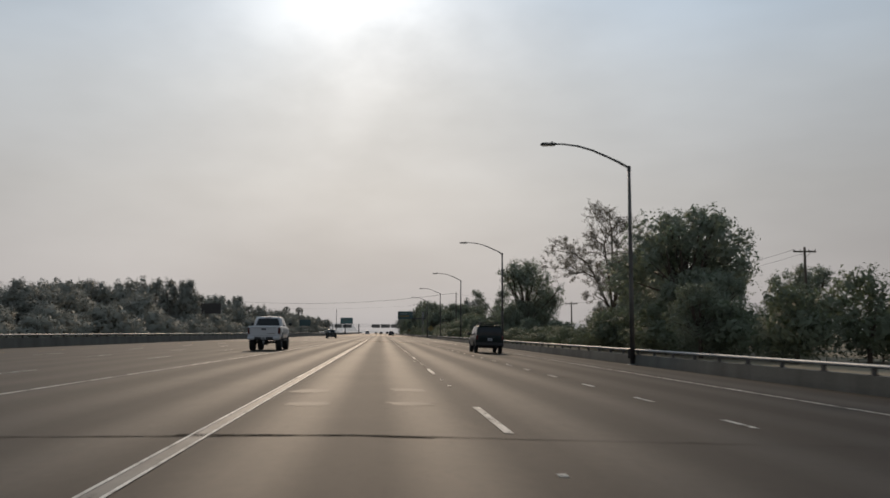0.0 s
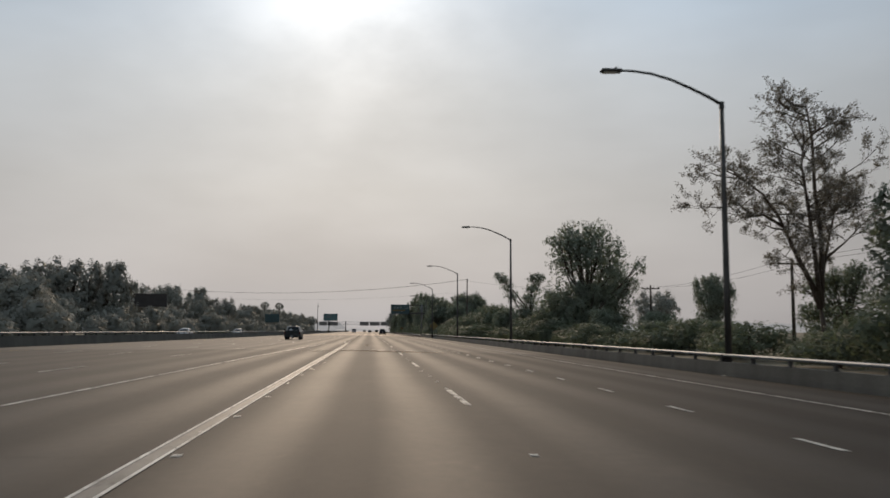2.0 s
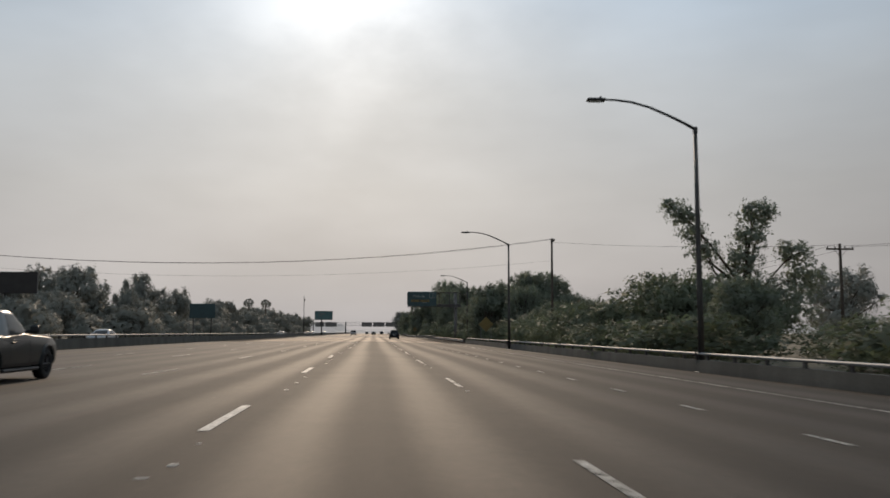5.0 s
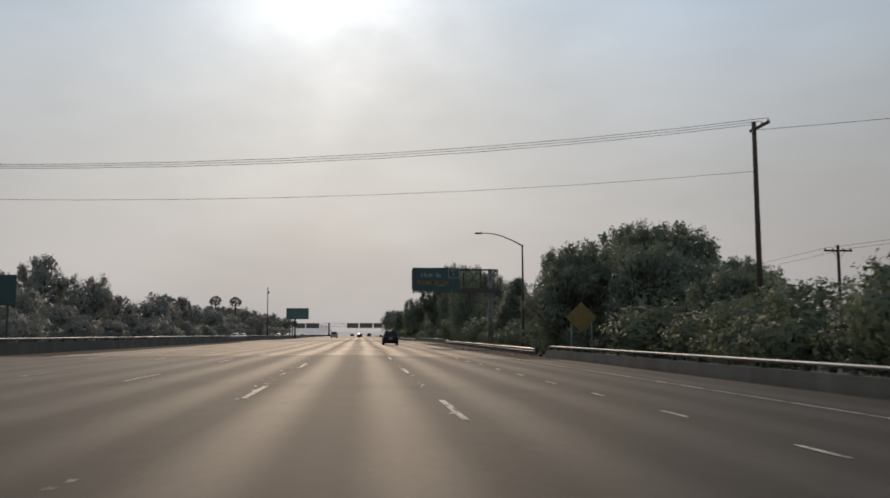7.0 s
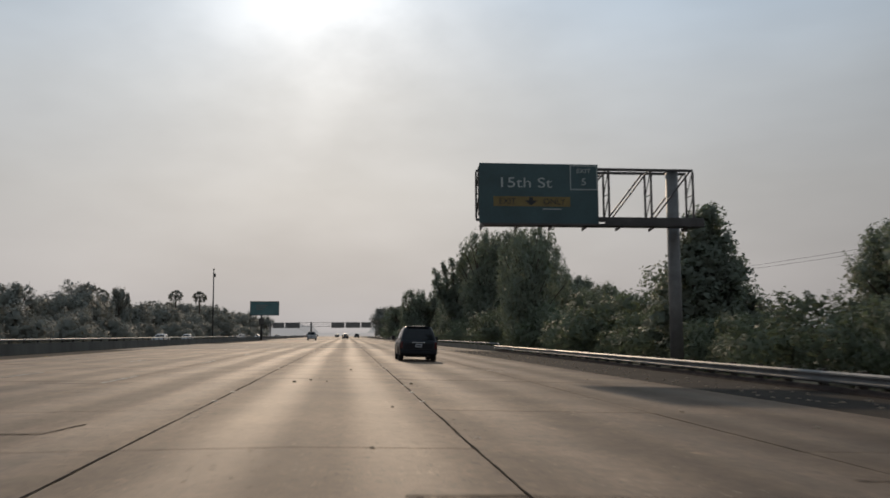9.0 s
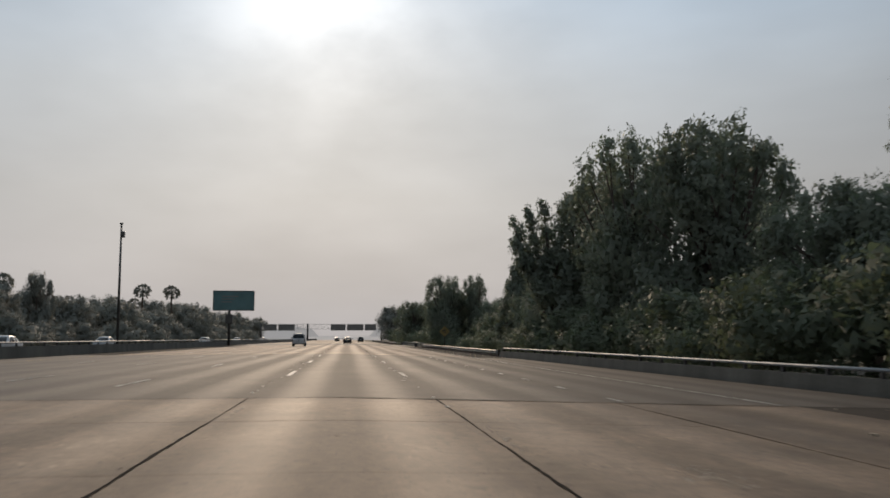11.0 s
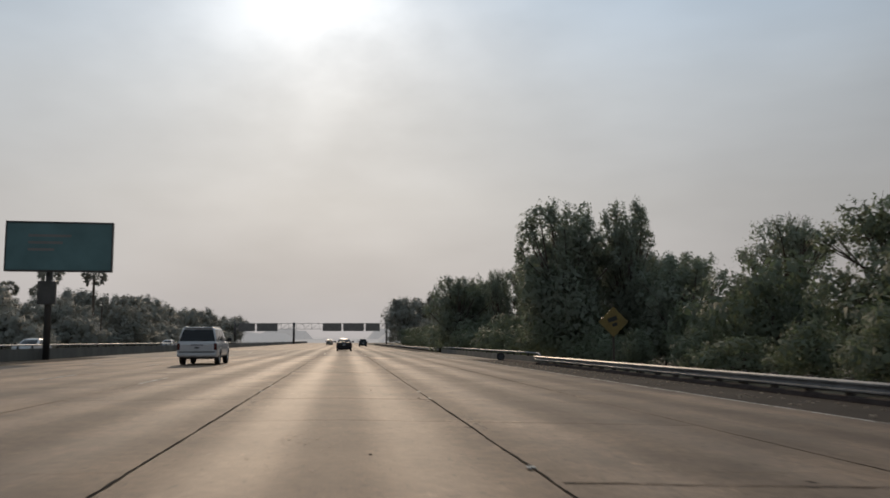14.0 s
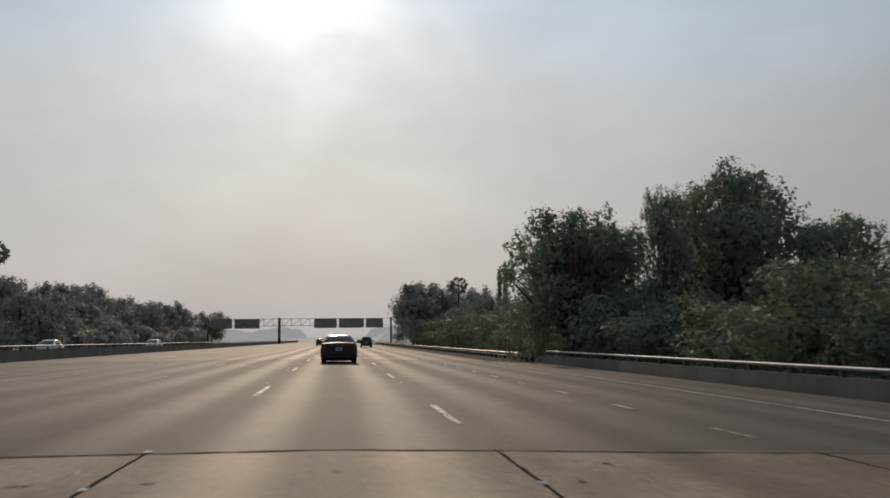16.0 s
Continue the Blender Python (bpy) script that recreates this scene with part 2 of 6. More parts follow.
    b.inputs["Strength"].default_value, b.inputs["Distance"].default_value = 0.25, 0.006
    l.new(grain, b.inputs["Height"])
    l.new(b.outputs[0], p.inputs["Normal"])
    return m


ASPHALT = road_material("bridge_deck_surface", (0.0250, 0.0192, 0.0138), 0.30, 0.80, 0.72, 0.30, 0.8, 1.0, 0.49)
ASPHALT_LATER = road_material("later_bridge_deck_surface", (0.0290, 0.0222, 0.0160), 0.30, 0.80, 0.72, 0.32, 0.8, 1.7, 0.80)
DECK_PALE = road_material("pale_bridge_deck_surface", (0.069, 0.054, 0.040), 0.20, 0.79, 0.71, 0.34, 0.8, 1.6, 0.88)
CONCRETE = road_material("concrete_pavement", (0.190, 0.132, 0.087), 0.14, 0.78, 0.69, 0.36, 1.3, 1.25, 0.74)
SHOULDER = material("shoulder_asphalt", (0.040, 0.033, 0.027), 0.95, spec=0.12, vary=0.25, scale=0.4, fine=0.25, fine_scale=40, bump=0.3)
WALL = material("barrier_concrete", (0.088, 0.085, 0.073), 0.85, vary=0.3, scale=0.7, fine=0.12, fine_scale=12, bump=0.15, stretch=(1, 1, 0.35))
RAIL_STEEL = material("weathered_guard_rail_steel", (0.15, 0.15, 0.15), 0.55, 0.3, vary=0.3, scale=1.2, fine=0.1, fine_scale=20)
STEEL = material("galvanised_steel", (0.30, 0.305, 0.31), 0.6, 0.5, vary=0.18, scale=1.5, fine=0.08, fine_scale=25)
DULL_STEEL = material("dull_steel", (0.075, 0.072, 0.068), 0.5, 0.6, vary=0.2, scale=2.0)
POST_WOOD = material("weathered_timber", (0.06, 0.046, 0.035), 0.85, vary=0.3, scale=3.0, stretch=(4, 4, 0.5), fine=0.2, fine_scale=30)
WHITE_PAINT = paint_material("road_paint_white", (0.56, 0.54, 0.50), 0.36, 0.48)
OLD_PAINT = paint_material("worn_road_paint", (0.42, 0.40, 0.36), 0.40, 0.52)
FADED_PAINT = paint_material("faded_road_paint", (0.30, 0.26, 0.21), 0.54, 0.68)
YELLOW_PAINT = paint_material("road_paint_yellow", (0.55, 0.36, 0.06), 0.46, 0.58)
TAR = material("crack_sealant", (0.010, 0.009, 0.008), 0.95, vary=0.2, scale=3, spec=0.05)
PATCH = material("patched_asphalt", (0.045, 0.04, 0.036), 0.8, spec=0.2, vary=0.35, scale=1.4, fine=0.3, fine_scale=15, bump=0.4)
POLISHED = material("smooth_worn_deck", (0.034, 0.029, 0.024), 0.70, spec=0.36, vary=0.25, scale=1.2, fine=0.2, fine_scale=20)
EARTH = material("dry_ground", (0.17, 0.14, 0.09), 0.95, vary=0.35, scale=0.15, fine=0.25, fine_scale=3)
CRUMBS = material("pale_road_crumbs", (0.34, 0.27, 0.20), 0.8, vary=0.3, scale=4)
GREY_PAINT = paint_material("grey_worn_paint", (0.13, 0.125, 0.115), 0.30, 0.44)
SMEAR = paint_material("oil_smear", (0.014, 0.012, 0.010), 0.50, 0.72)
SCALED = paint_material("scaled_concrete", (0.30, 0.24, 0.18), 0.53, 0.59)
KERB = material("dark_asphalt_kerb", (0.045, 0.033, 0.029), 0.9, vary=0.35, scale=2, fine=0.25, fine_scale=20, bump=0.5, spec=0.15)
GRIT = material("broken_pavement_grit", (0.20, 0.14, 0.09), 0.5, vary=0.4, scale=6, islands=0.5, spec=0.5)
MARKER = material("reflective_marker", (0.48, 0.46, 0.42), 0.35, vary=0.15, scale=5)
LEAF = leaf_material("leaves_dark_green", (0.172, 0.188, 0.150))
LEAF_OLIVE = leaf_material("leaves_olive", (0.150, 0.166, 0.120))
LEAF_DEEP = leaf_material("leaves_deep_green", (0.132, 0.148, 0.106))
# for far trees and palms: haze is put into a paler, greyer leaf colour
LEAF_HAZED = leaf_material("leaves_grey_green_hazed", (0.238, 0.242, 0.212), 0.28, 0.05, (1.3, 1.3, 1.3))
LEAF_DRY = leaf_material("leaves_dry_brown", (0.15, 0.130, 0.120))
BARK = material("bark", (0.085, 0.065, 0.05), 0.9, vary=0.3, scale=3, stretch=(3, 3, 0.6), fine=0.2, fine_scale=25, bump=0.4)
SIGN_GREEN = material("sign_green", (0.031, 0.067, 0.072), 0.45, vary=0.15, scale=1.2, fine=0.08, fine_scale=9)
SIGN_WHITE = material("sign_white", (0.34, 0.37, 0.36), 0.4, vary=0.1, scale=3)
SIGN_YELLOW = material("sign_yellow", (0.165, 0.115, 0.032), 0.45, vary=0.15, scale=3)
SIGN_BLACK = material("sign_black", (0.012, 0.012, 0.012), 0.5)
BOARD_TEAL = material("billboard_teal", (0.075, 0.15, 0.155), 0.5, vary=0.15, scale=0.7)
BOARD_BACK = material("billboard_dark", (0.035, 0.03, 0.028), 0.6, vary=0.2, scale=0.8)
# haze before the far gantry is put into these two pale greys
FAR_SIGN = material("haze_grey_sign_panel", (0.16, 0.15, 0.14), 0.6, vary=0.15, scale=0.8)
HAZED_STEEL = material("hazed_truss_steel", (0.30, 0.29, 0.28), 0.6, 0.3, vary=0.15, scale=1.0)
RUST_STEEL = material("gantry_steel", (0.075, 0.068, 0.066), 0.55, 0.5, vary=0.25, scale=1.5, fine=0.12, fine_scale=14)
COLUMN_STEEL = material("grey_column_steel", (0.16, 0.155, 0.15), 0.55, 0.3, vary=0.2, scale=1.5, fine=0.1, fine_scale=14)
WIRE = material("wire", (0.02, 0.02, 0.02), 0.6)
WHITE_CAR = material("white_car_paint", (0.40, 0.405, 0.42), 0.30, vary=0.03, scale=2, coat=0.6)
BLACK_CAR = material("black_car_paint", (0.010, 0.011, 0.015), 0.3, vary=0.1, scale=2, coat=0.08, spec=0.2)
GLOSS_CAR = material("polished_black_car_paint", (0.008, 0.008, 0.011), 0.25, vary=0.1, scale=2, coat=0.2, spec=0.3)
GREEN_CAR = material("dark_green_car_paint", (0.007, 0.012, 0.012), 0.3, vary=0.1, scale=2, coat=0.05, spec=0.10)
DARK_CAR = material("charcoal_car_paint", (0.020, 0.026, 0.028), 0.3, vary=0.1, scale=2, coat=0.1, spec=0.25)
BRONZE_CAR = material("grey_bronze_car_paint", (0.10, 0.095, 0.085), 0.3, 0.3, vary=0.08, scale=2, coat=0.5)
TRIM = material("black_plastic_trim", (0.015, 0.015, 0.016), 0.55, vary=0.1, scale=6)
TYRE = material("tyre_rubber", (0.016, 0.016, 0.016), 0.8, vary=0.15, scale=6)
RIM = material("wheel_rim", (0.03, 0.03, 0.032), 0.35, 0.6)
CHROME = material("chrome", (0.6, 0.6, 0.6), 0.15, 1.0)
SILVER_CAR = material("silver_car_paint", (0.26, 0.26, 0.255), 0.32, 0.3, vary=0.05, scale=2, coat=0.4)
GLASS = glass_material("tinted_car_glass")
# opaque: daylight showing through the side windows is put into this paler base colour
SEE_GLASS = glass_material("daylit_car_glass", (0.09, 0.093, 0.093))
RED_LENS = material("red_lamp_lens", (0.055, 0.006, 0.006), 0.2, coat=0.3)
CLEAR_LENS = material("clear_lamp_lens", (0.55, 0.54, 0.50), 0.15, coat=0.5)
PLATE = material("number_plate", (0.35, 0.36, 0.38), 0.5)

# ---- helpers for building ----


def mesh_object(name, bm, mat, smooth=False):
    me = bpy.data.meshes.new(name)
    bm.normal_update()
    bm.to_mesh(me)
    bm.free()
    for mm in mat if isinstance(mat, (list, tuple)) else [mat]:
        me.materials.append(mm)
    if smooth:
        for p in me.polygons:
            p.use_smooth = True
    return new(name, me)


def part(name, bm, mat, parent, label="", smooth=False):
    ob = mesh_object(name, bm, mat, smooth)
    ob.parent = parent
    if label:
        tagged(ob, label)
    return ob


def root(name, m, label, category, group="", kind=""):
    ob = new(name)
    ob.empty_display_size = 0.3
    ob.matrix_world = m
    return tagged(ob, label, category, group, kind)


def add_box(bm, lo, hi, bevel=0.0):
    made = bmesh.ops.create_cube(bm, size=1.0)["verts"]
    for v in made:
        v.co = Vector([lo[i] + (v.co[i] + 0.5) * (hi[i] - lo[i]) for i in range(3)])
    if bevel:
        edges = list({e for v in made for e in v.link_edges})
        bmesh.ops.bevel(bm, geom=edges, offset=bevel, segments=1, affect="EDGES")
    return bm


def box(lo, hi, bevel=0.0):
    return add_box(bmesh.new(), lo, hi, bevel)


def add_tube(bm, points, radii, sides=8, caps=True):
    """A tube along points, with a radius at each."""
    pts = [Vector(p) for p in points]
    rings = []
    for i, p in enumerate(pts):
        d = (pts[min(i + 1, len(pts) - 1)] - pts[max(i - 1, 0)]).normalized()
        up = Vector((0, 0, 1)) if abs(d.z) < 0.9 else Vector((1, 0, 0))
        a = d.cross(up).normalized()
        b = d.cross(a)
        r = radii[i] if isinstance(radii, (list, tuple)) else radii
        rings.append([bm.verts.new(p + (a * math.cos(2 * math.pi * k / sides) + b * math.sin(2 * math.pi * k / sides)) * r) for k in range(sides)])
    for r0, r1 in zip(rings, rings[1:]):
        for k in range(sides):
            bm.faces.new((r0[k], r0[(k + 1) % sides], r1[(k + 1) % sides], r1[k]))
    if caps:
        bm.faces.new(rings[0][::-1])
        bm.faces.new(rings[-1])
    return bm


def tube(points, radii, sides=8):
    return add_tube(bmesh.new(), points, radii, sides)


def sweep(section, path):
    """A closed section of (across, up) carried along a path of (x, y, z); across points to the right of the way."""
    bm = bmesh.new()
    rings = []
    for i, p in enumerate(path):
        a, b = Vector(path[max(i - 1, 0)]), Vector(path[min(i + 1, len(path) - 1)])
        d = (b - a).normalized()
        side = Vector((d.y, -d.x, 0)).normalized()
        rings.append([bm.verts.new(Vector(p) + side * s + Vector((0, 0, u))) for s, u in section])
    n = len(section)
    for r0, r1 in zip(rings, rings[1:]):
        for k in range(n):
            bm.faces.new((r0[k], r0[(k + 1) % n], r1[(k + 1) % n], r1[k]))
    bm.faces.new(rings[0])
    bm.faces.new(rings[-1][::-1])
    bmesh.ops.recalc_face_normals(bm, faces=bm.faces)
    return bm


def lerp(y, table):
    for (a, u), (b, v) in zip(table, table[1:]):
        if y <= b:
            k = max(0.0, (y - a) / (b - a))
            return u + (v - u) * k
    return table[-1][1]


SLOPE = 0.03


def ground(x):
    """Height of the carriageway: level to the left, falling to the right of the lane."""
    return -SLOPE * max(x, 0.0)


def median_x(y):
    return lerp(y, [(-60, -29.0), (0, -27.5), (58, -25.7), (190, -20.6), (300, -19.6), (900, -19.2)])


def merge_x(y):
    """Right edge of the carriageway that merges from the left."""
    return lerp(y, [(-60, -9.0), (0, -7.2), (57, -5.6), (95, -4.9), (130, -3.8), (160, -2.9), (205, -1.83), (900, -1.83)])


def rail_x(y):
    return lerp(y, [(-60, 12.3), (262, 12.3), (300, 13.3), (341, 14.0), (390, 12.4), (462, 12.4), (900, 12.4)])


BRIDGES = [(-60.0, 110.6), (110.6, 254.8), (341.0, 387.5), (475.4, 519.0)]

# ---- ground, carriageways and barriers ----


def strip(x0, x1, y0, y1, lift=0.0, step=6.0, depth=0.0):
    """A band of surface between two edges (numbers or functions of y), laid on the carriageway's slope."""
    f0 = x0 if callable(x0) else (lambda y: x0)
    f1 = x1 if callable(x1) else (lambda y: x1)
    bm = bmesh.new()
    n = max(1, round((y1 - y0) / step))
    rows = []
    for i in range(n + 1):
        y = y0 + (y1 - y0) * i / n
        a, b = f0(y), f1(y)
        xs = sorted({a, b, *([0.0] if a < 0 < b else [])})
        rows.append([bm.verts.new((x, y, ground(x) + lift)) for x in xs])
    for r0, r1 in zip(rows, rows[1:]):
        for k in range(len(r0) - 1):
            bm.faces.new((r0[k], r0[k + 1], r1[k + 1], r1[k]))
    if depth:
        made = bmesh.ops.extrude_face_region(bm, geom=bm.faces[:])
        bmesh.ops.translate(bm, verts=[g for g in made["geom"] if isinstance(g, bmesh.types.BMVert)], vec=(0, 0, -depth))
        bmesh.ops.recalc_face_normals(bm, faces=bm.faces)
    return bm


bm = bmesh.new()
bmesh.ops.create_grid(bm, x_segments=40, y_segments=40, size=3500)
for v in bm.verts:
    v.co.z = -0.75
land = mesh_object("ground", bm, EARTH)
tagged(land, "dry brown earth beside the freeway", "ground", kind="structure")

for y0, y1 in BRIDGES:
    deck = mesh_object("bridge_deck", strip(median_x, lambda y: rail_x(y) + 0.25, y0, y1, depth=0.35), ASPHALT if y0 < 0 else ASPHALT_LATER if y0 < 200 else DECK_PALE)
    tagged(deck, "worn grey-brown bridge deck pavement with smooth wheel tracks", "road", "bridge decks", "structure")
tagged(mesh_object("road", strip(median_x, 9.4, 519.0, 900.0, depth=0.3), CONCRETE), "pale concrete freeway pavement running on ahead", "road", kind="structure")
tagged(mesh_object("road", strip(9.4, lambda y: rail_x(y) + 0.6, 519.0, 900.0, depth=0.3), SHOULDER), "dark asphalt road shoulder", "shoulder", "shoulders", "structure")
tagged(mesh_object("road", strip(lambda y: median_x(y) - 19, lambda y: median_x(y) - 1.0, -60.0, 900.0, lift=-0.06, depth=0.3), ASPHALT), "opposite carriageway of worn grey pavement", "road", kind="structure")

# right-hand barriers


def barrier_path(y0, y1, dx=0.0, fx=rail_x, step=6.0, dz=0.0):
    n = max(1, round((y1 - y0) / step))
    ys = [y0 + (y1 - y0) * i / n for i in range(n + 1)]
    return [(fx(y) + dx, y, ground(fx(y)) + dz) for y in ys]


def bridge_barrier(y0, y1, fx, label, group, high=0.48, top=0.76, flip=1):
    fence = root("bridge_barrier", pose(0, 0, 0), label, "barrier", group)
    wall = [(-0.08 * flip, -0.15), (-0.075 * flip, 0.06), (-0.07 * flip, 0.16), (-0.04 * flip, high), (0.22 * flip, high), (0.22 * flip, -0.15)]
    part("parapet", sweep(wall, barrier_path(y0 + 1.6, y1 - 1.6, fx=fx)), WALL, fence, "stained grey concrete parapet")
    # the wall runs out in a rounded, falling end and the rail bends down to it
    for ye, way in ((y0, 1), (y1, -1)):
        bm = bmesh.new()
        rings = []
        for k in range(9):
            y = ye + way * 1.6 * k / 8
            f = math.sqrt(max(0.0, 1 - (1 - k / 8) ** 2)) * 0.75 + 0.25
            x, z = fx(y), ground(fx(y))
            rings.append([bm.verts.new((x + a, y, z + (u if u < 0 else u * f))) for a, u in wall])
        for r0, r1 in zip(rings, rings[1:]):
            for k in range(len(wall)):
                bm.faces.new((r0[k], r0[(k + 1) % len(wall)], r1[(k + 1) % len(wall)], r1[k]))
        bm.faces.new(rings[0])
        bmesh.ops.recalc_face_normals(bm, faces=bm.faces)
        part("parapet_end", bm, WALL, fence)
        x, z = fx(ye) + 0.06 * flip, ground(fx(ye))
        bend = [(x, ye + way * (1.75 - d), z + top - 0.06 - h) for d, h in ((0.0, 0.0), (0.35, 0.0), (0.6, 0.03), (0.85, 0.11), (1.1, (top - high) * 0.85))]
        part("rail_end", tube(bend, 0.058, 10), STEEL, fence, smooth=True)
    ring = [(0.075 * math.cos(a), top - 0.055 + 0.055 * math.sin(a)) for a in [2 * math.pi * k / 10 for k in range(10)]]
    part("rail", sweep(ring, barrier_path(y0 + 1.7, y1 - 1.7, 0.06 * flip, fx)), STEEL, fence, "galvanised steel tube rail", smooth=True)
    data = None
    y = y0 + 2.0
    while y < y1 - 1.8:
        if data is None:
            bm = box((-0.05, -0.07, 0), (0.05, 0.07, top - high - 0.05), 0.01)
            bm2 = add_box(bm, (-0.09, -0.1, 0), (0.09, 0.1, 0.02))
            ob = part("rail_post", bm2, DULL_STEEL, fence)
            data = ob.data
        else:
            ob = new("rail_post", data)
            ob.parent = fence
        x = fx(y) + 0.06 * flip
        ob.location = (x, y, ground(fx(y)) + high)
        y += 2.45
    return fence


for y0, y1 in ((-55.0, 261.5), (340.5, 393.3), (462.0, 518.0)):
    bridge_barrier(y0, y1, rail_x, "low concrete bridge parapet with a steel tube rail", "bridge barriers")
bridge_barrier(-55.0, 880.0, median_x, "concrete median barrier with a steel tube rail", "median barrier", 0.72, 1.0, -1)


def guard_rail(y0, y1, fx):
    fence = root("guard_rail", pose(0, 0, 0), "galvanised W-beam guard rail on short timber posts", "guard rail", "guard rails")
    wave = [(0, 0.40), (-0.075, 0.445), (-0.075, 0.485), (0, 0.535), (0, 0.575), (-0.075, 0.625), (-0.075, 0.665), (0, 0.71), (0.012, 0.71), (-0.06, 0.66), (-0.06, 0.63), (0.014, 0.58), (0.014, 0.53), (-0.06, 0.48), (-0.06, 0.45), (0.012, 0.40)]
    part("beam", sweep(wave, barrier_path(y0, y1, -0.1, fx, 4.0, -0.17)), RAIL_STEEL, fence, "corrugated galvanised beam")
    data, block = None, None
    y = y0 + 0.85
    while y < y1:
        if data is None:
            ob = part("post", box((0.12, -0.09, -0.5), (0.30, 0.09, 0.74), 0.012), POST_WOOD, fence)
            bl = part("spacer_block", box((-0.085, -0.075, 0.40), (0.118, 0.075, 0.71), 0.01), POST_WOOD, fence)
            data, block = ob.data, bl.data
        else:
            ob, bl = new("post", data), new("spacer_block", block)
            ob.parent = bl.parent = fence
        ob.location = bl.location = (fx(y), y, ground(fx(y)) - 0.17)
        y += 1.905
    bm = bmesh.new()
    add_tube(bm, [(fx(y0) - 0.12, y0 - 0.02, ground(fx(y0)) + 0.23), (fx(y0) - 0.12, y0 - 0.02, ground(fx(y0)) + 0.54)], 0.07, 10)
    part("end_cap", bm, STEEL, fence)
    return fence


guard_rail(265.0, 342.5, rail_x)
guard_rail(394.0, 463.5, rail_x)
guard_rail(520.5, 760.0, rail_x)
# a low dark asphalt kerb runs along under the guard rails and at the foot of the third parapet
for y0, y1, dx in ((263.2, 340.3, -0.02), (393.5, 461.8, -0.02), (462.0, 475.0, -0.32)):
    hump = [(-0.16, -0.10), (-0.13, 0.05), (-0.07, 0.13), (0.05, 0.15), (0.14, 0.12), (0.20, -0.10)]
    kerb = mesh_object("kerb", sweep(hump, barrier_path(y0, y1, dx)), KERB)
    tagged(kerb, "low dark asphalt kerb at the edge of the shoulder", "kerb", kind="structure")

# road markings
marks = root("road_marking", pose(0, 0, 0), "white painted freeway lane markings, worn in places", "lane marking", kind="structure")


def along(f, y0, y1, width, mat, name, lift=0.005, step=3.0):
    part(name, strip(lambda y: f(y) - width / 2, lambda y: f(y) + width / 2, y0, y1, lift, step), mat, marks)


along(lambda y: -1.73, -40, 135.0, 0.22, GREY_PAINT, "wide_line")
along(lambda y: -1.825, -40, 135.0, 0.038, WHITE_PAINT, "wide_line_border", 0.009)
along(lambda y: -1.635, -40, 135.0, 0.038, WHITE_PAINT, "wide_line_border", 0.009)
along(merge_x, -40, 134.5, 0.11, OLD_PAINT, "edge_line")
along(lambda y: 9.15, -40, 254.5, 0.12, OLD_PAINT, "edge_line")
along(lambda y: 9.15, 341, 387.0, 0.12, OLD_PAINT, "edge_line")
along(lambda y: 9.22, 388, 475.1, 0.12, OLD_PAINT, "edge_line", 0.009)
along(lambda y: 9.15, 475.8, 518.5, 0.12, OLD_PAINT, "edge_line")
along(lambda y: 9.15, 519.5, 850, 0.12, OLD_PAINT, "edge_line")
along(lambda y: merge_x(y) - 14.7, -40, 850, 0.11, YELLOW_PAINT, "edge_line", 0.010)
tilt = -math.degrees(math.atan(SLOPE))


def dashes(fx, y0, y1, phase, period, length, width, mat, name):
    bm = bmesh.new()
    add_box(bm, (-width / 2, 0, 0), (width / 2, length, 0.004))
    first = part(name, bm, mat, marks)
    y = phase + period * math.ceil((y0 - phase) / period)
    ob = first
    while y < y1:
        if ob is None:
            ob = new(name, first.data)
            ob.parent = marks
        x = fx(y)
        turn = math.degrees(math.atan2(fx(y) - fx(y + length), length))
        ob.matrix_basis = pose(x, y, ground(x) + 0.006, 0, -tilt if x > 0 else 0, turn)
        y += period
        ob = None


for y0, y1, first_y in ((-10, 55, 10.4), (57, 110, 86.2), (112, 200, 135.6), (202, 251, 233.0)):
    dashes(lambda y: 1.83, y0, y1, first_y, 14.63, 3.66, 0.115, OLD_PAINT, "dash")
dashes(lambda y: 1.98, 255, 341, 10.4, 14.63, 3.66, 0.12, FADED_PAINT, "dash")
dashes(lambda y: 1.93, 341, 388, 380.4, 14.63, 3.66, 0.12, OLD_PAINT, "dash")
dashes(lambda y: 1.98, 388, 473, 10.0, 14.63, 3.66, 0.11, FADED_PAINT, "dash")
dashes(lambda y: 1.83, 473, 860, 10.0, 14.63, 3.66, 0.12, OLD_PAINT, "dash")
dashes(lambda y: -2.10, 138, 142, 139.5, 14.63, 2.3, 0.16, WHITE_PAINT, "dash")
dashes(lambda y: -2.08, 150, 200, 156.2, 14.63, 3.5, 0.14, WHITE_PAINT, "dash")
dashes(lambda y: -1.74, 205, 251, 236.9, 14.63, 3.66, 0.12, OLD_PAINT, "dash")
dashes(lambda y: -1.66, 256, 341, 364.4, 14.63, 3.66, 0.10, FADED_PAINT, "dash")
dashes(lambda y: -1.74, 341, 388, 380.4, 14.63, 3.66, 0.14, WHITE_PAINT, "dash")
dashes(lambda y: -1.66, 388, 474, 364.4, 14.63, 3.66, 0.10, FADED_PAINT, "dash")
dashes(lambda y: -1.60, 476, 860, 484.5, 14.63, 3.66, 0.12, OLD_PAINT, "dash")
for k in (1, 2, 3):
    dashes(lambda y, k=k: merge_x(y) - 3.66 * k, -30, 860, 6.0 + 3.1 * k, 14.63, 3.66, 0.12, OLD_PAINT, "dash")
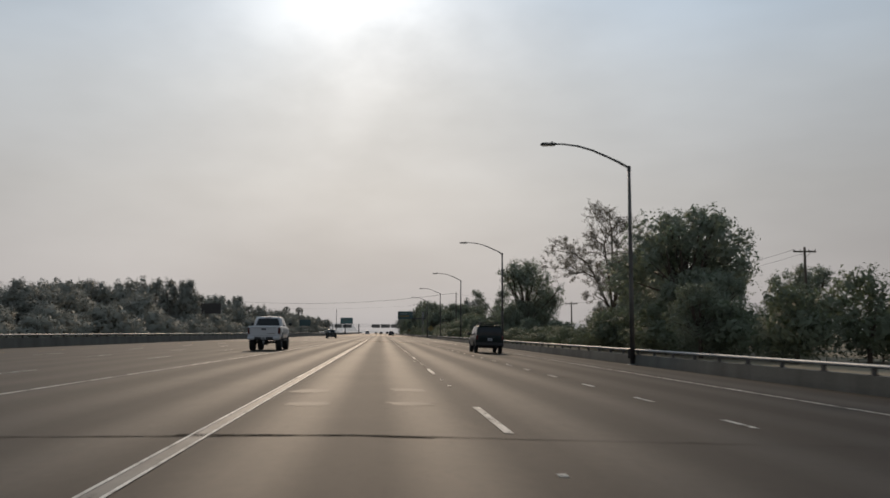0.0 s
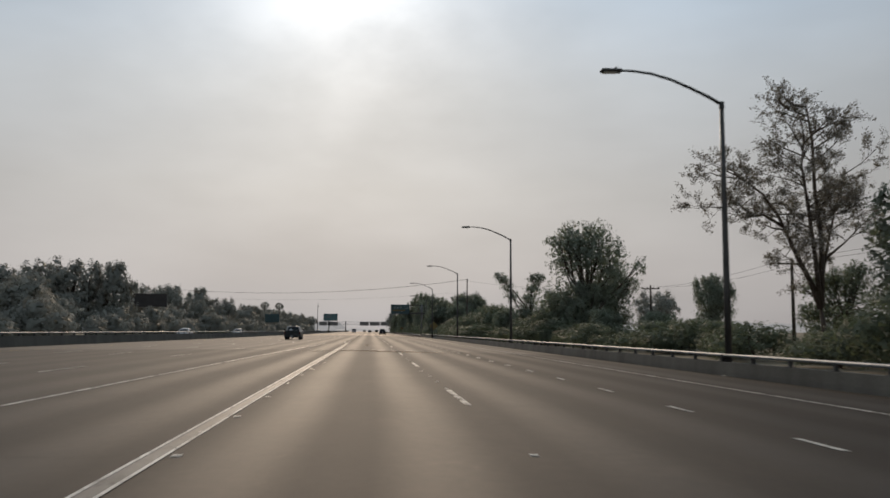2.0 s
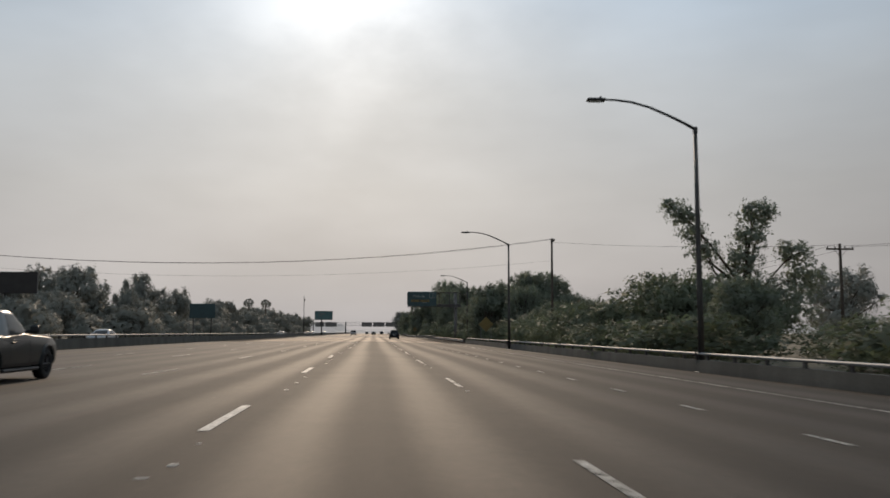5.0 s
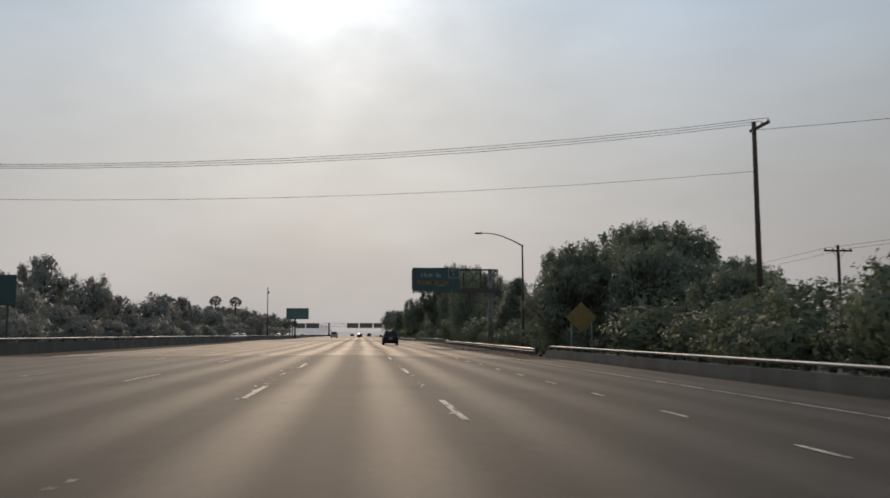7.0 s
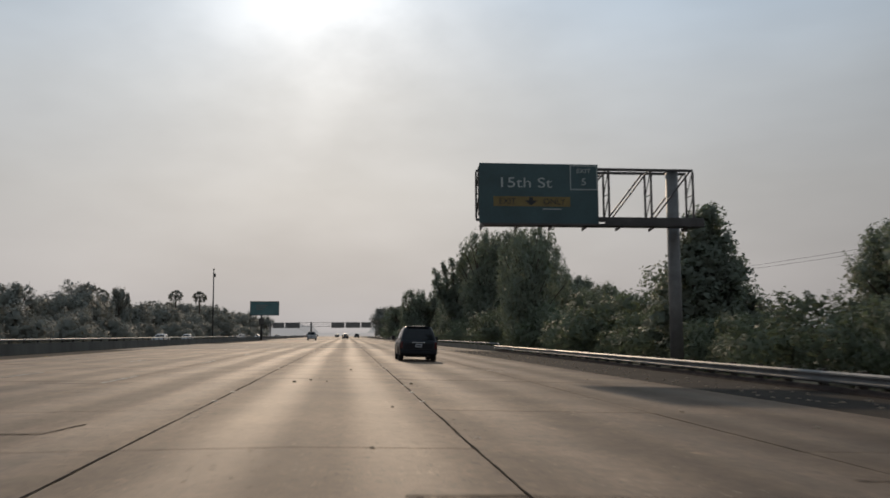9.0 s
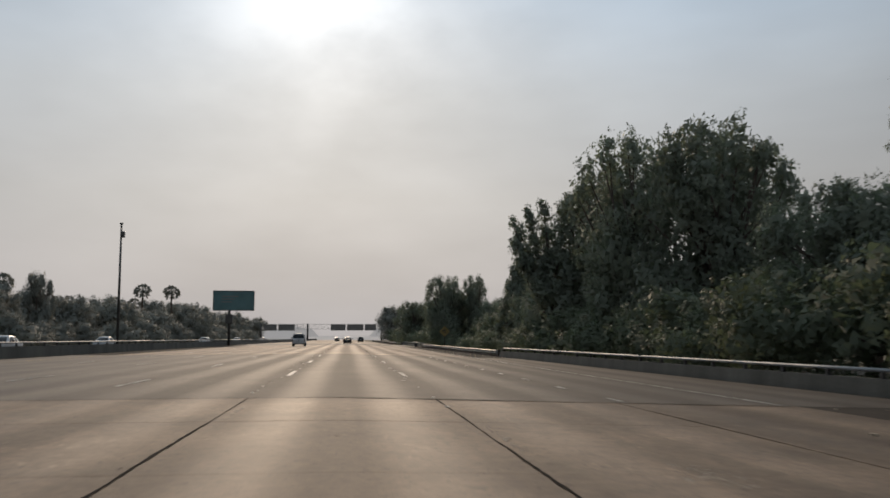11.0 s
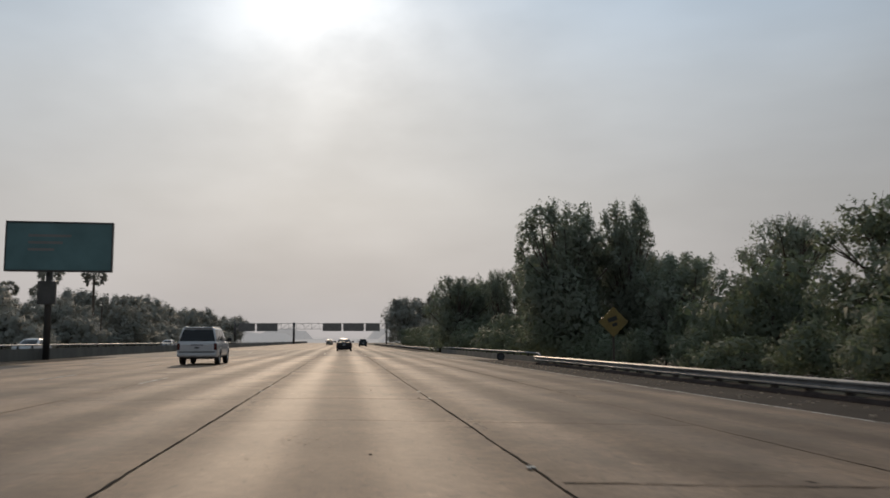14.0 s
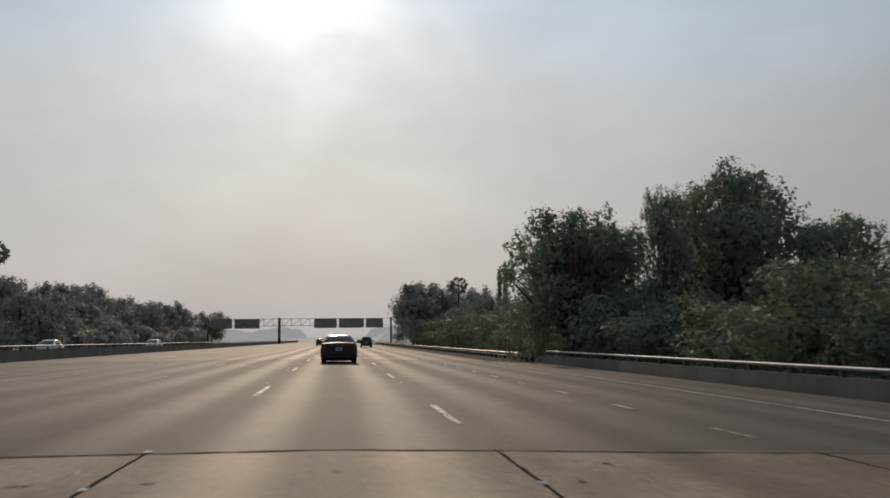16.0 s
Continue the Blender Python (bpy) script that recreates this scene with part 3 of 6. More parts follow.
for y0, y1, first_y in ((0, 58, 11.75), (60, 108, 66.8), (110, 136, 111.3), (137, 253, 141.8), (341, 386, 377.85), (476, 518, 476.8)):
    dashes(lambda y: 5.74 if 300 < y < 400 else 5.46, y0, y1, first_y, 4.57, 1.10, 0.11, OLD_PAINT, "short_dash")
dashes(lambda y: 5.60, 520, 700, 372.9, 3.66, 0.95, 0.12, OLD_PAINT, "short_dash")

# raised reflective markers
dots = root("lane_marker", pose(0, 0, 0), "small raised reflective markers glued along the lane lines", "road marker", kind="stuff")
rng = random.Random(4)
bm = bmesh.new()
for y in [40 + 3.66 * k + rng.uniform(-0.2, 0.2) for k in range(26)]:
    add_box(bm, (-1.57, y, 0), (-1.48, y + 0.09, 0.012))
for k in range(0, 60):
    y = 10.4 - 5.5 + 14.63 * k
    for x in (1.83, -1.83) if y > 140 and not 341 < y < 390 else (1.83,):
        for j in range(3 if y < 600 else 1):
            yy = y + (j - 1) * 2.4 + rng.uniform(-0.1, 0.1)
            if rng.random() < 0.75:
                add_box(bm, (x - 0.04, yy, ground(x) - 0.004), (x + 0.04, yy + 0.08, ground(x) + 0.012))
for k in range(1, 4):
    for j in range(50):
        y = 8 + 14.63 * j + k * 3
        x = merge_x(y) - 3.66 * k
        add_box(bm, (x - 0.06, y, 0), (x + 0.06, y + 0.11, 0.016))
# broken pieces of markers along the lines
for k in range(125):
    y = rng.choice((rng.uniform(20, 110), rng.uniform(130, 254), rng.uniform(226, 253), rng.uniform(342, 387)))
    x = (-1.62 if y < 135 else -1.92) + rng.gauss(0, 0.10) if rng.random() < 0.6 else 1.80 + rng.gauss(0, 0.08)
    a, b = rng.uniform(0.015, 0.055), rng.uniform(0.01, 0.035)
    add_box(bm, (x - a, y - b, ground(x) - 0.004), (x + a, y + b, ground(x) + rng.uniform(0.004, 0.010)))
part("marker", bm, MARKER, dots)

# expansion joints, seals and patches


def wobbly(points, width, lift, seed, jitter=0.03, step=0.25):
    """A thin uneven band along a line on the carriageway."""
    r = random.Random(seed)
    bm = bmesh.new()
    (xa, ya), (xb, yb) = points
    d = Vector((xb - xa, yb - ya, 0))
    n = max(2, int(d.length / step))
    side = Vector((d.y, -d.x, 0)).normalized()
    prev, off, slow = None, 0.0, 1.0
    for i in range(n + 1):
        p = Vector((xa, ya, 0)) + d * i / n
        off = off * 0.85 + r.uniform(-jitter, jitter)
        slow = min(1.7, max(0.35, slow + r.uniform(-0.22, 0.22)))
        w = width * slow * r.uniform(0.45, 1.3) / 2
        a, b = p + side * (off - w), p + side * (off + w)
        pair = (bm.verts.new((a.x, a.y, ground(a.x) + lift)), bm.verts.new((b.x, b.y, ground(b.x) + lift)))
        if prev:
            bm.faces.new((prev[0], prev[1], pair[1], pair[0]))
        prev = pair
    return bm


seals = root("joint_seal", pose(0, 0, 0), "dark cracked sealant in the joints of the pavement", "joint", kind="structure")
for i, (y, xa, xb, w) in enumerate(((10.0, -7.5, 11.5, 0.045), (10.05, -2.0, 0.9, 0.15), (66.0, -7, -2.1, 0.03), (110.6, -16, 8.0, 0.07),
                                   (254.8, -18.5, 12.0, 0.05), (341.0, -18.5, 12.5, 0.12), (387.6, -18.5, 12.0, 0.07), (475.4, -18.5, 12.0, 0.09), (519.0, -18, 12, 0.1))):
    part("transverse_seal", wobbly(((xa, y), (xb, y - 0.25)), w, 0.007, 30 + i, 0.012), TAR, seals)
part("seal_edge", wobbly(((-3.5, 110.72), (6.0, 110.5)), 0.05, 0.008, 77, 0.004), MARKER, seals)
for i, (y0, y1) in enumerate(((255, 341), (388, 475.3))):
    for j, x in enumerate((-1.83, 1.83, 5.49)):
        part("lane_seal", wobbly(((x, y0), (x, y1)), (0.024, 0.027, 0.016)[j], 0.007, 90 + 3 * i + j, 0.006, 0.12), TAR, seals)
for j, (xa, ya, xb, yb, w) in enumerate(((-5.4, 275.9, -3.1, 275.6, 0.07), (-3.1, 275.6, -2.9, 276.7, 0.04), (0.9, 271.2, 8.0, 271.0, 0.05), (-2.75, 257.9, -2.1, 257.9, 0.05), (-2.95, 260.2, -2.1, 260.0, 0.05), (2.0, 408.6, 5.4, 408.5, 0.03), (1.9, 416.0, 5.4, 415.9, 0.035), (1.87, 407.38, 5.62, 408.24, 0.05), (4.9, 272, 6.5, 271.6, 0.03),
                                         (-3.4, 286, -2.1, 286.6, 0.05), (-7.0, 287, -4.4, 286.8, 0.05), (-1.75, 360.3, -0.65, 360.5, 0.05), (-0.5, 360.8, 0.35, 360.9, 0.03), (-1.95, 361.2, -1.7, 361.2, 0.05), (-1.95, 362.6, -2.1, 366.5, 0.02), (-2.2, 366.6, -2.3, 369.5, 0.02))):
    part("crack", wobbly(((xa, ya), (xb, yb)), w, 0.008, 140 + j, 0.02, 0.1), TAR, seals)


def blot(cx, cy, rx, ry, lift, seed, mat, parent, name="patch"):
    r = random.Random(seed)
    bm = bmesh.new()
    pts = []
    for k in range(22):
        a = 2 * math.pi * k / 22
        f = r.uniform(0.7, 1.1)
        x, y = cx + rx * f * math.cos(a), cy + ry * f * math.sin(a)
        pts.append(bm.verts.new((x, y, ground(x) + lift)))
    bm.faces.new(pts)
    part(name, bm, mat, parent)


patches = root("pavement_patch", pose(0, 0, 0), "dark ravelled asphalt patches on the deck", "patch", kind="structure")
blot(-2.2, 105.6, 0.8, 0.8, 0.007, 6, PATCH, patches)
for i, (x, y, rx, ry) in enumerate(((-0.9, 14.2, 0.42, 0.45), (-1.1, 17.3, 0.40, 0.6), (0.78, 14.4, 0.42, 0.45), (0.85, 17.9, 0.38, 0.6))):
    blot(x, y, rx, ry, 0.004, 60 + i, POLISHED, patches, "smooth_spot")


# chips knocked out of the slabs, scaled concrete, and oil dragged along the lane line
pits = root("pavement_pit", pose(0, 0, 0), "small dark chips knocked out of the concrete slabs", "pothole", kind="structure")
for i, (x, y, rx, ry) in enumerate(((-2.42, 473.4, 0.13, 0.035), (-1.39, 473.35, 0.08, 0.03), (0.12, 473.76, 0.05, 0.025), (2.75, 474.3, 0.06, 0.04), (2.2, 473.2, 0.05, 0.03), (-1.73, 375.0, 0.06, 0.04))):
    blot(x, y, rx, ry, 0.0045, 200 + i, TAR, pits, "pit")
for i in range(70):
    y = rng.choice((rng.uniform(256, 340), rng.uniform(389, 474)))
    x = rng.choice((rng.uniform(-5.4, 7.0), rng.choice((-1.83, 1.83, 5.49)) + rng.gauss(0, 0.12)))
    blot(x, y, rng.uniform(0.02, 0.07), rng.uniform(0.015, 0.05), 0.0045, 210 + i, TAR, pits, "pit")
scaling = root("scaled_pavement", pose(0, 0, 0), "pale flaking patches where the concrete surface has scaled off", "patch", kind="structure")
blot(2.5, 473.7, 0.75, 1.0, 0.004, 300, SCALED, scaling, "scaled_patch")
for i in range(16):
    y = rng.choice((rng.uniform(258, 336), rng.uniform(392, 470)))
    blot(rng.uniform(2.1, 6.6) if i % 3 else rng.uniform(-5, 1), y, rng.uniform(0.3, 0.8), rng.uniform(0.4, 1.6), 0.004, 301 + i, SCALED, scaling, "scaled_patch")
smears = root("oil_stain", pose(0, 0, 0), "dark oil smears along the worn lane line", "stain", kind="structure")
for i, (xa, ya, xb, yb, w) in enumerate(((-2.15, 371, -1.95, 381, 0.26), (-1.75, 380.5, -1.95, 387, 0.22), (-1.5, 383, -1.6, 387, 0.12), (-1.9, 345, -1.95, 358, 0.16), (1.7, 372, 1.75, 386, 0.10))):
    part("smear", wobbly(((xa, ya), (xb, yb)), w, 0.0045, 340 + i, 0.05, 0.4), SMEAR, smears)


def flake(bm, x, y, s):
    """A thin crumb lying at a chance tilt."""
    a, tx, ty = rng.uniform(0, 6.28), rng.gauss(0, 0.22), rng.gauss(0, 0.22)
    z = ground(x) + 0.004 + s * 0.25
    ring = [(s * rng.uniform(0.5, 1.2) * math.cos(a + 1.257 * j), s * rng.uniform(0.5, 1.2) * math.sin(a + 1.257 * j)) for j in range(5)]
    top = [bm.verts.new((x + px, y + py, z + px * tx + py * ty)) for px, py in ring]
    low = [bm.verts.new((x + px, y + py, ground(x) - 0.004)) for px, py in ring]
    bm.faces.new(top)
    for j in range(5):
        bm.faces.new((low[j], low[(j + 1) % 5], top[(j + 1) % 5], top[j]))


bm = bmesh.new()
for k in range(3600):
    flake(bm, 0.9 + rng.gauss(0, 1.7), 107.2 + rng.gauss(0, 0.85), rng.uniform(0.005, 0.014))
for k in range(30):
    flake(bm, rng.gauss(0, 0.14), 124.5 + rng.uniform(-2.5, 3), rng.uniform(0.01, 0.035))
bmesh.ops.recalc_face_normals(bm, faces=bm.faces)
chips = tagged(mesh_object("loose_chippings", bm, GRIT), "glinting broken pavement crumbs scattered on the deck", "gravel", kind="stuff")
bm = bmesh.new()
for k in range(900):
    y = rng.uniform(262, 470)
    x = rng.uniform(9.8, 12.2) if rng.random() < 0.8 else rng.uniform(-1.7, 9)
    if 341 < y < 388 or (x < 9 and rng.random() < 0.8):
        continue
    s = rng.uniform(0.01, 0.045)
    add_box(bm, (x - s, y - s, ground(x) - 0.01), (x + s, y + s, ground(x) + s * 0.8))
tagged(mesh_object("road_debris", bm, CRUMBS), "small stones and litter along the shoulder", "litter", kind="stuff")


# scabbed spots where the concrete's skin has flaked off
bm = bmesh.new()
spots = [(2.9, 432.3, 0.55, 1.3), (3.2, 280.6, 0.5, 1.0), (4.3, 278.0, 0.3, 0.8), (0.6, 446.0, 0.7, 1.4), (2.4, 463.0, 0.8, 1.6), (-0.5, 272.5, 0.5, 0.9)]
for y0, y1 in ((262, 340), (390, 472)):
    spots += [(rng.uniform(-4.5, 6.5), rng.uniform(y0, y1), rng.uniform(0.2, 0.6), rng.uniform(0.5, 1.4)) for k in range(9)]
for cx, cy, rx, ry in spots:
    for k in range(70):
        x, y = cx + rng.gauss(0, rx), cy + rng.gauss(0, ry)
        s = rng.uniform(0.008, 0.035)
        z = ground(x) + 0.004
        a = rng.uniform(0, 3.1)
        ring = [(x + s * rng.uniform(0.5, 1.2) * math.cos(a + 1.257 * j), y + 0.8 * s * rng.uniform(0.5, 1.2) * math.sin(a + 1.257 * j)) for j in range(5)]
        bm.faces.new([bm.verts.new((px, py, z)) for px, py in ring])
bmesh.ops.recalc_face_normals(bm, faces=bm.faces)
tagged(mesh_object("pavement_spall", bm, CRUMBS), "pale flaked spots in the concrete pavement", "pavement wear", kind="stuff")

# ---- street lamps ----


def street_lamp(x, y, group="street lamps along the freeway"):
    """A tapered pole with a long curved arm and a flat lantern reaching towards the road."""
    z0 = ground(x)
    thing = root("street_lamp", pose(x, y, z0), "tall galvanised street lamp with a curved arm reaching over the road", "street lamp", group)
    bm = box((-0.2, -0.2, 0), (0.2, 0.2, 0.04), 0.01)
    part("base_plate", bm, STEEL, thing)
    part("pole", tube([(0, 0, 0.02), (0, 0, 3), (0, 0, 6.5), (0, 0, 9.45)], [0.125, 0.11, 0.09, 0.072], 12), DULL_STEEL, thing, smooth=True)
    arm = [(0.02, 0, 9.42), (-0.45, 0, 9.68), (-1.1, 0, 9.98), (-1.8, 0, 10.27), (-2.5, 0, 10.46), (-3.2, 0, 10.54), (-3.6, 0, 10.54)]
    part("arm", tube(arm, [0.06, 0.056, 0.052, 0.048, 0.044, 0.04, 0.036], 10), DULL_STEEL, thing, smooth=True)
    part("collar", tube([(0, 0, 9.28), (0, 0, 9.52)], 0.092, 12), DULL_STEEL, thing)
    bm = bmesh.new()
    add_box(bm, (-4.30, -0.17, 10.47), (-3.55, 0.17, 10.58), 0.04)
    head = part("lantern", bm, DULL_STEEL, thing, "flat grey lantern")
    part("lens", box((-4.22, -0.13, 10.45), (-3.75, 0.13, 10.468), 0.004), CLEAR_LENS, head)
    part("photo_cell", tube([(-3.75, 0, 10.57), (-3.75, 0, 10.66)], 0.045, 8), DULL_STEEL, head)
    part("pull_box", box((-0.16, 0.2, 0.3), (0.16, 0.26, 0.75), 0.01), DULL_STEEL, thing)
    return thing


lamp_one = street_lamp(12.15, 40.3)
for x, y in ((12.42, 86.2), (12.42, 131.9), (12.40, 178.0), (12.1, 223.0), (14.75, 282.0)):
    copy_thing(lamp_one, pose(x, y, ground(x)))

# ---- sign gantries ----


def lettering(text, size, x, z, y, parent, mat, name="lettering", wide=1.0):
    cu = bpy.data.curves.new(name, "FONT")
    cu.body, cu.size, cu.extrude, cu.align_x, cu.align_y = text, size, 0.006, "CENTER", "CENTER"
    tmp = new(name, cu)
    deps = bpy.context.evaluated_depsgraph_get()
    me = bpy.data.meshes.new_from_object(tmp.evaluated_get(deps))
    bpy.data.objects.remove(tmp)
    me.materials.clear()
    me.materials.append(mat)
    # one mesh a letter
    bm = bmesh.new()
    bm.from_mesh(me)
    bm.verts.ensure_lookup_table()
    left = set(bm.verts)
    while left:
        todo, island = [left.pop()], []
        while todo:
            v = todo.pop()
            island.append(v)
            for e in v.link_edges:
                o = e.other_vert(v)
                if o in left:
                    left.remove(o)
                    todo.append(o)
        index = {v: i for i, v in enumerate(island)}
        faces = [[index[v] for v in f.verts] for f in bm.faces if f.verts[0] in index]
        piece = bpy.data.meshes.new("letter")
        piece.from_pydata([tuple(v.co) for v in island], [], faces)
        piece.materials.append(mat)
        ob = new("letter", piece)
        ob.parent = parent
        ob.matrix_basis = pose(x, y, z, 90, 0, 0) @ Matrix.Diagonal((wide, 1, 1, 1))
    bm.free()


def truss(parent, x0, x1, z0, z1, depth, step, r=0.05, mat=None):
    """Box truss between two ends: chords, uprights and diagonals, each a part."""
    mat = mat or RUST_STEEL
    for z in (z0, z1):
        for y in (0, depth):
            part("chord", box((x0, y - r, z - r), (x1, y + r, z + r), 0.006), mat, parent)
    n = max(1, round((x1 - x0) / step))
    for i in range(n + 1):
        x = x0 + (x1 - x0) * i / n
        for y in (0, depth):
            part("upright", box((x - r * 0.7, y - r * 0.7, z0 + r), (x + r * 0.7, y + r * 0.7, z1 - r)), mat, parent)
        zm = (z0 + z1) / 2
        part("cross_brace", tube([(x, depth, z0), (x, 0, zm)], r * 0.45, 6), mat, parent)
        part("cross_brace", tube([(x, 0, zm), (x, depth, zm)], r * 0.45, 6), mat, parent)
        part("cross_brace", tube([(x, depth, zm), (x, 0, z1)], r * 0.45, 6), mat, parent)
        if i < n:
            xb = x0 + (x1 - x0) * (i + 1) / n
            for y in (0, depth):
                part("diagonal", tube([(x + 0.1, y, z0), (xb - 0.1, y, z1)], r * 0.7, 6), mat, parent)


def exit_sign():
    g = root("sign_gantry", pose(0, 300.6, 0), "cantilever steel sign gantry with a green exit sign over the lane", "sign gantry")
    part("column", tube([(14.7, 0.4, -0.7), (14.7, 0.4, 3), (14.7, 0.4, 8.25)], [0.29, 0.28, 0.27], 18), COLUMN_STEEL, g, "grey steel column", smooth=True)
    truss(g, 6.02, 15.5, 6.08, 8.22, 0.8, 1.9, 0.055)
    part("column_cap", tube([(14.7, 0.4, 8.25), (14.7, 0.4, 8.31)], 0.30, 18), RUST_STEEL, g)
    part("walkway", box((6.0, -0.85, 5.66), (15.6, -0.1, 5.74)), RUST_STEEL, g, "dark steel maintenance walkway")
    part("toe_board", box((11.25, -0.86, 5.742), (15.6, -0.83, 6.02)), RUST_STEEL, g)
    for i in range(7):
        bm = bmesh.new()
        x = 6.05 + 1.48 * i
        vs = [[bm.verts.new((x + dx, y, z)) for y, z in ((-0.85, 5.66), (-0.85, 5.63), (0.1, 5.53), (0.1, 5.66))] for dx in (0, 0.05)]
        bm.faces.new(vs[0])
        bm.faces.new(vs[1][::-1])
        for k in range(4):
            bm.faces.new((vs[0][k], vs[1][k], vs[1][(k + 1) % 4], vs[0][(k + 1) % 4]))
        part("walkway_bracket", bm, RUST_STEEL, g)
    panel = part("sign_panel", box((6.02, -0.14, 5.80), (11.2, -0.08, 8.40), 0.02), SIGN_GREEN, g, "faded green exit sign panel")
    for z in (6.2, 7.0, 7.8):
        part("stiffener", box((6.25, -0.08, z), (11.15, -0.057, z + 0.08)), STEEL, panel)
    part("exit_only_band", box((6.62, -0.155, 6.55), (9.95, -0.141, 6.97)), SIGN_YELLOW, panel, "faded yellow exit only band")
    lettering("15th St", 0.62, 7.98, 7.55, -0.149, panel, SIGN_WHITE, "lettering", 1.32)
    lettering("EXIT", 0.36, 7.22, 6.75, -0.163, panel, SIGN_BLACK)
    lettering("ONLY", 0.36, 9.25, 6.75, -0.163, panel, SIGN_BLACK)
    bm = bmesh.new()
    vs = [bm.verts.new((x - 0.2, -0.165, z + 0.02)) for x, z in ((8.36, 6.92), (8.52, 6.92), (8.52, 6.78), (8.72, 6.78), (8.44, 6.56), (8.16, 6.78), (8.36, 6.78))]
    bm.faces.new(vs)
    part("arrow", bm, SIGN_BLACK, panel)
    for lo, hi in (((9.96, 7.28), (11.16, 7.32)), ((9.96, 7.28), (10.0, 8.35)), ((11.12, 7.28), (11.16, 8.35)), ((9.96, 8.31), (11.16, 8.35))):
        part("number_frame", box((lo[0], -0.152, lo[1]), (hi[0], -0.141, hi[1])), SIGN_WHITE, panel)
    lettering("EXIT", 0.26, 10.56, 8.10, -0.149, panel, SIGN_WHITE, "lettering", 1.2)
    lettering("5", 0.42, 10.56, 7.62, -0.149, panel, SIGN_WHITE, "lettering", 1.2)
    part("number_bar", box((8.75, -0.155, 6.42), (9.55, -0.141, 6.46)), SIGN_WHITE, panel)


exit_sign()


def far_gantry():
    g = root("sign_gantry", pose(0, 745, 0), "wide sign gantry across both carriageways, seen through haze", "sign gantry")
    for x in (-41.0, -18.9, 16.6):
        part("column", tube([(x, 0.6, -0.6), (x, 0.6, 8.2)], 0.32 if x != -18.9 else 0.45, 10), RUST_STEEL, g, smooth=True)
    truss(g, -41.0, 16.6, 5.7, 7.9, 1.2, 2.9, 0.06, HAZED_STEEL)
    for x0, x1 in ((-7.9, -0.8), (-0.1, 7.8), (8.5, 14.0), (-39.6, -33.5), (-32.8, -25.0)):
        part("sign_panel", box((x0, -0.22, 4.9), (x1, -0.08, 7.95), 0.02), FAR_SIGN, g, "green overhead sign panel, its colour greyed with haze" if x0 > -20 else "plain grey back of an overhead sign")


far_gantry()

# ---- billboards and small signs ----


def billboard(x0, x1, y, z0, z1, mat, label, pole_x, turn=0.0, box_low=True):
    b = root("billboard", pose(pole_x, y, 0, 0, 0, turn), label, "billboard", "billboards")
    a, c = x0 - pole_x, x1 - pole_x
    face = part("panel", box((a, -0.35, z0), (c, -0.05, z1), 0.02), mat, b)
    for lo, hi in (((a - 0.08, z1), (c + 0.08, z1 + 0.1)), ((a - 0.08, z0 - 0.1), (c + 0.08, z0))):
        part("frame", box((lo[0], -0.4, lo[1]), (hi[0], 0, hi[1]), 0.01), DULL_STEEL, face)
    for x in (a - 0.08, c):
        part("frame", box((x, -0.4, z0), (x + 0.08, 0, z1), 0.01), DULL_STEEL, face)
    part("beam", box((a * 0.9, 0.02, (z0 + z1) / 2 - 0.12), (c * 0.9, 0.25, (z0 + z1) / 2 + 0.12)), DULL_STEEL, b)
    part("pole", tube([(0, 0.35, -0.9), (0, 0.35, z1 - 0.5)], 0.22, 12), DULL_STEEL, b, smooth=True)
    if box_low:
        part("cabinet", box((-0.55, -0.25, z0 - 2.2), (0.55, 0.12, z0 - 0.7), 0.03), DULL_STEEL, b, "grey equipment cabinet")
    return b


board = billboard(-21.5, -15.1, 467, 5.75, 8.8, BOARD_TEAL, "teal billboard on a single steel pole behind the median", -18.6 - 0.4, 4)
for i, z in enumerate((7.9, 7.45, 7.0)):
    part("writing_bar", box((-1.2, -0.362, z), (1.4 - 0.5 * i, -0.351, z + 0.16)), FAR_SIGN, board)
billboard(-60.8, -51.2, 282, 7.1, 10.2, BOARD_BACK, "dark billboard among trees beyond the far carriageway", -56, 0, False)


def post_sign(x0, x1, y, z0, z1):
    s = root("road_sign", pose((x0 + x1) / 2, y, 0), "dark green sign board on two posts in the median", "road sign")
    w = (x1 - x0) / 2
    part("panel", box((-w, -0.06, z0), (w, 0, z1), 0.02), SIGN_GREEN, s)
    for x in (-w * 0.7, w * 0.7):
        part("post", box((x - 0.06, 0.0, -0.8), (x + 0.06, 0.12, z1 - 0.1), 0.01), DULL_STEEL, s)
    return s


post_sign(-24.2, -20.9, 262, 3.0, 4.9)


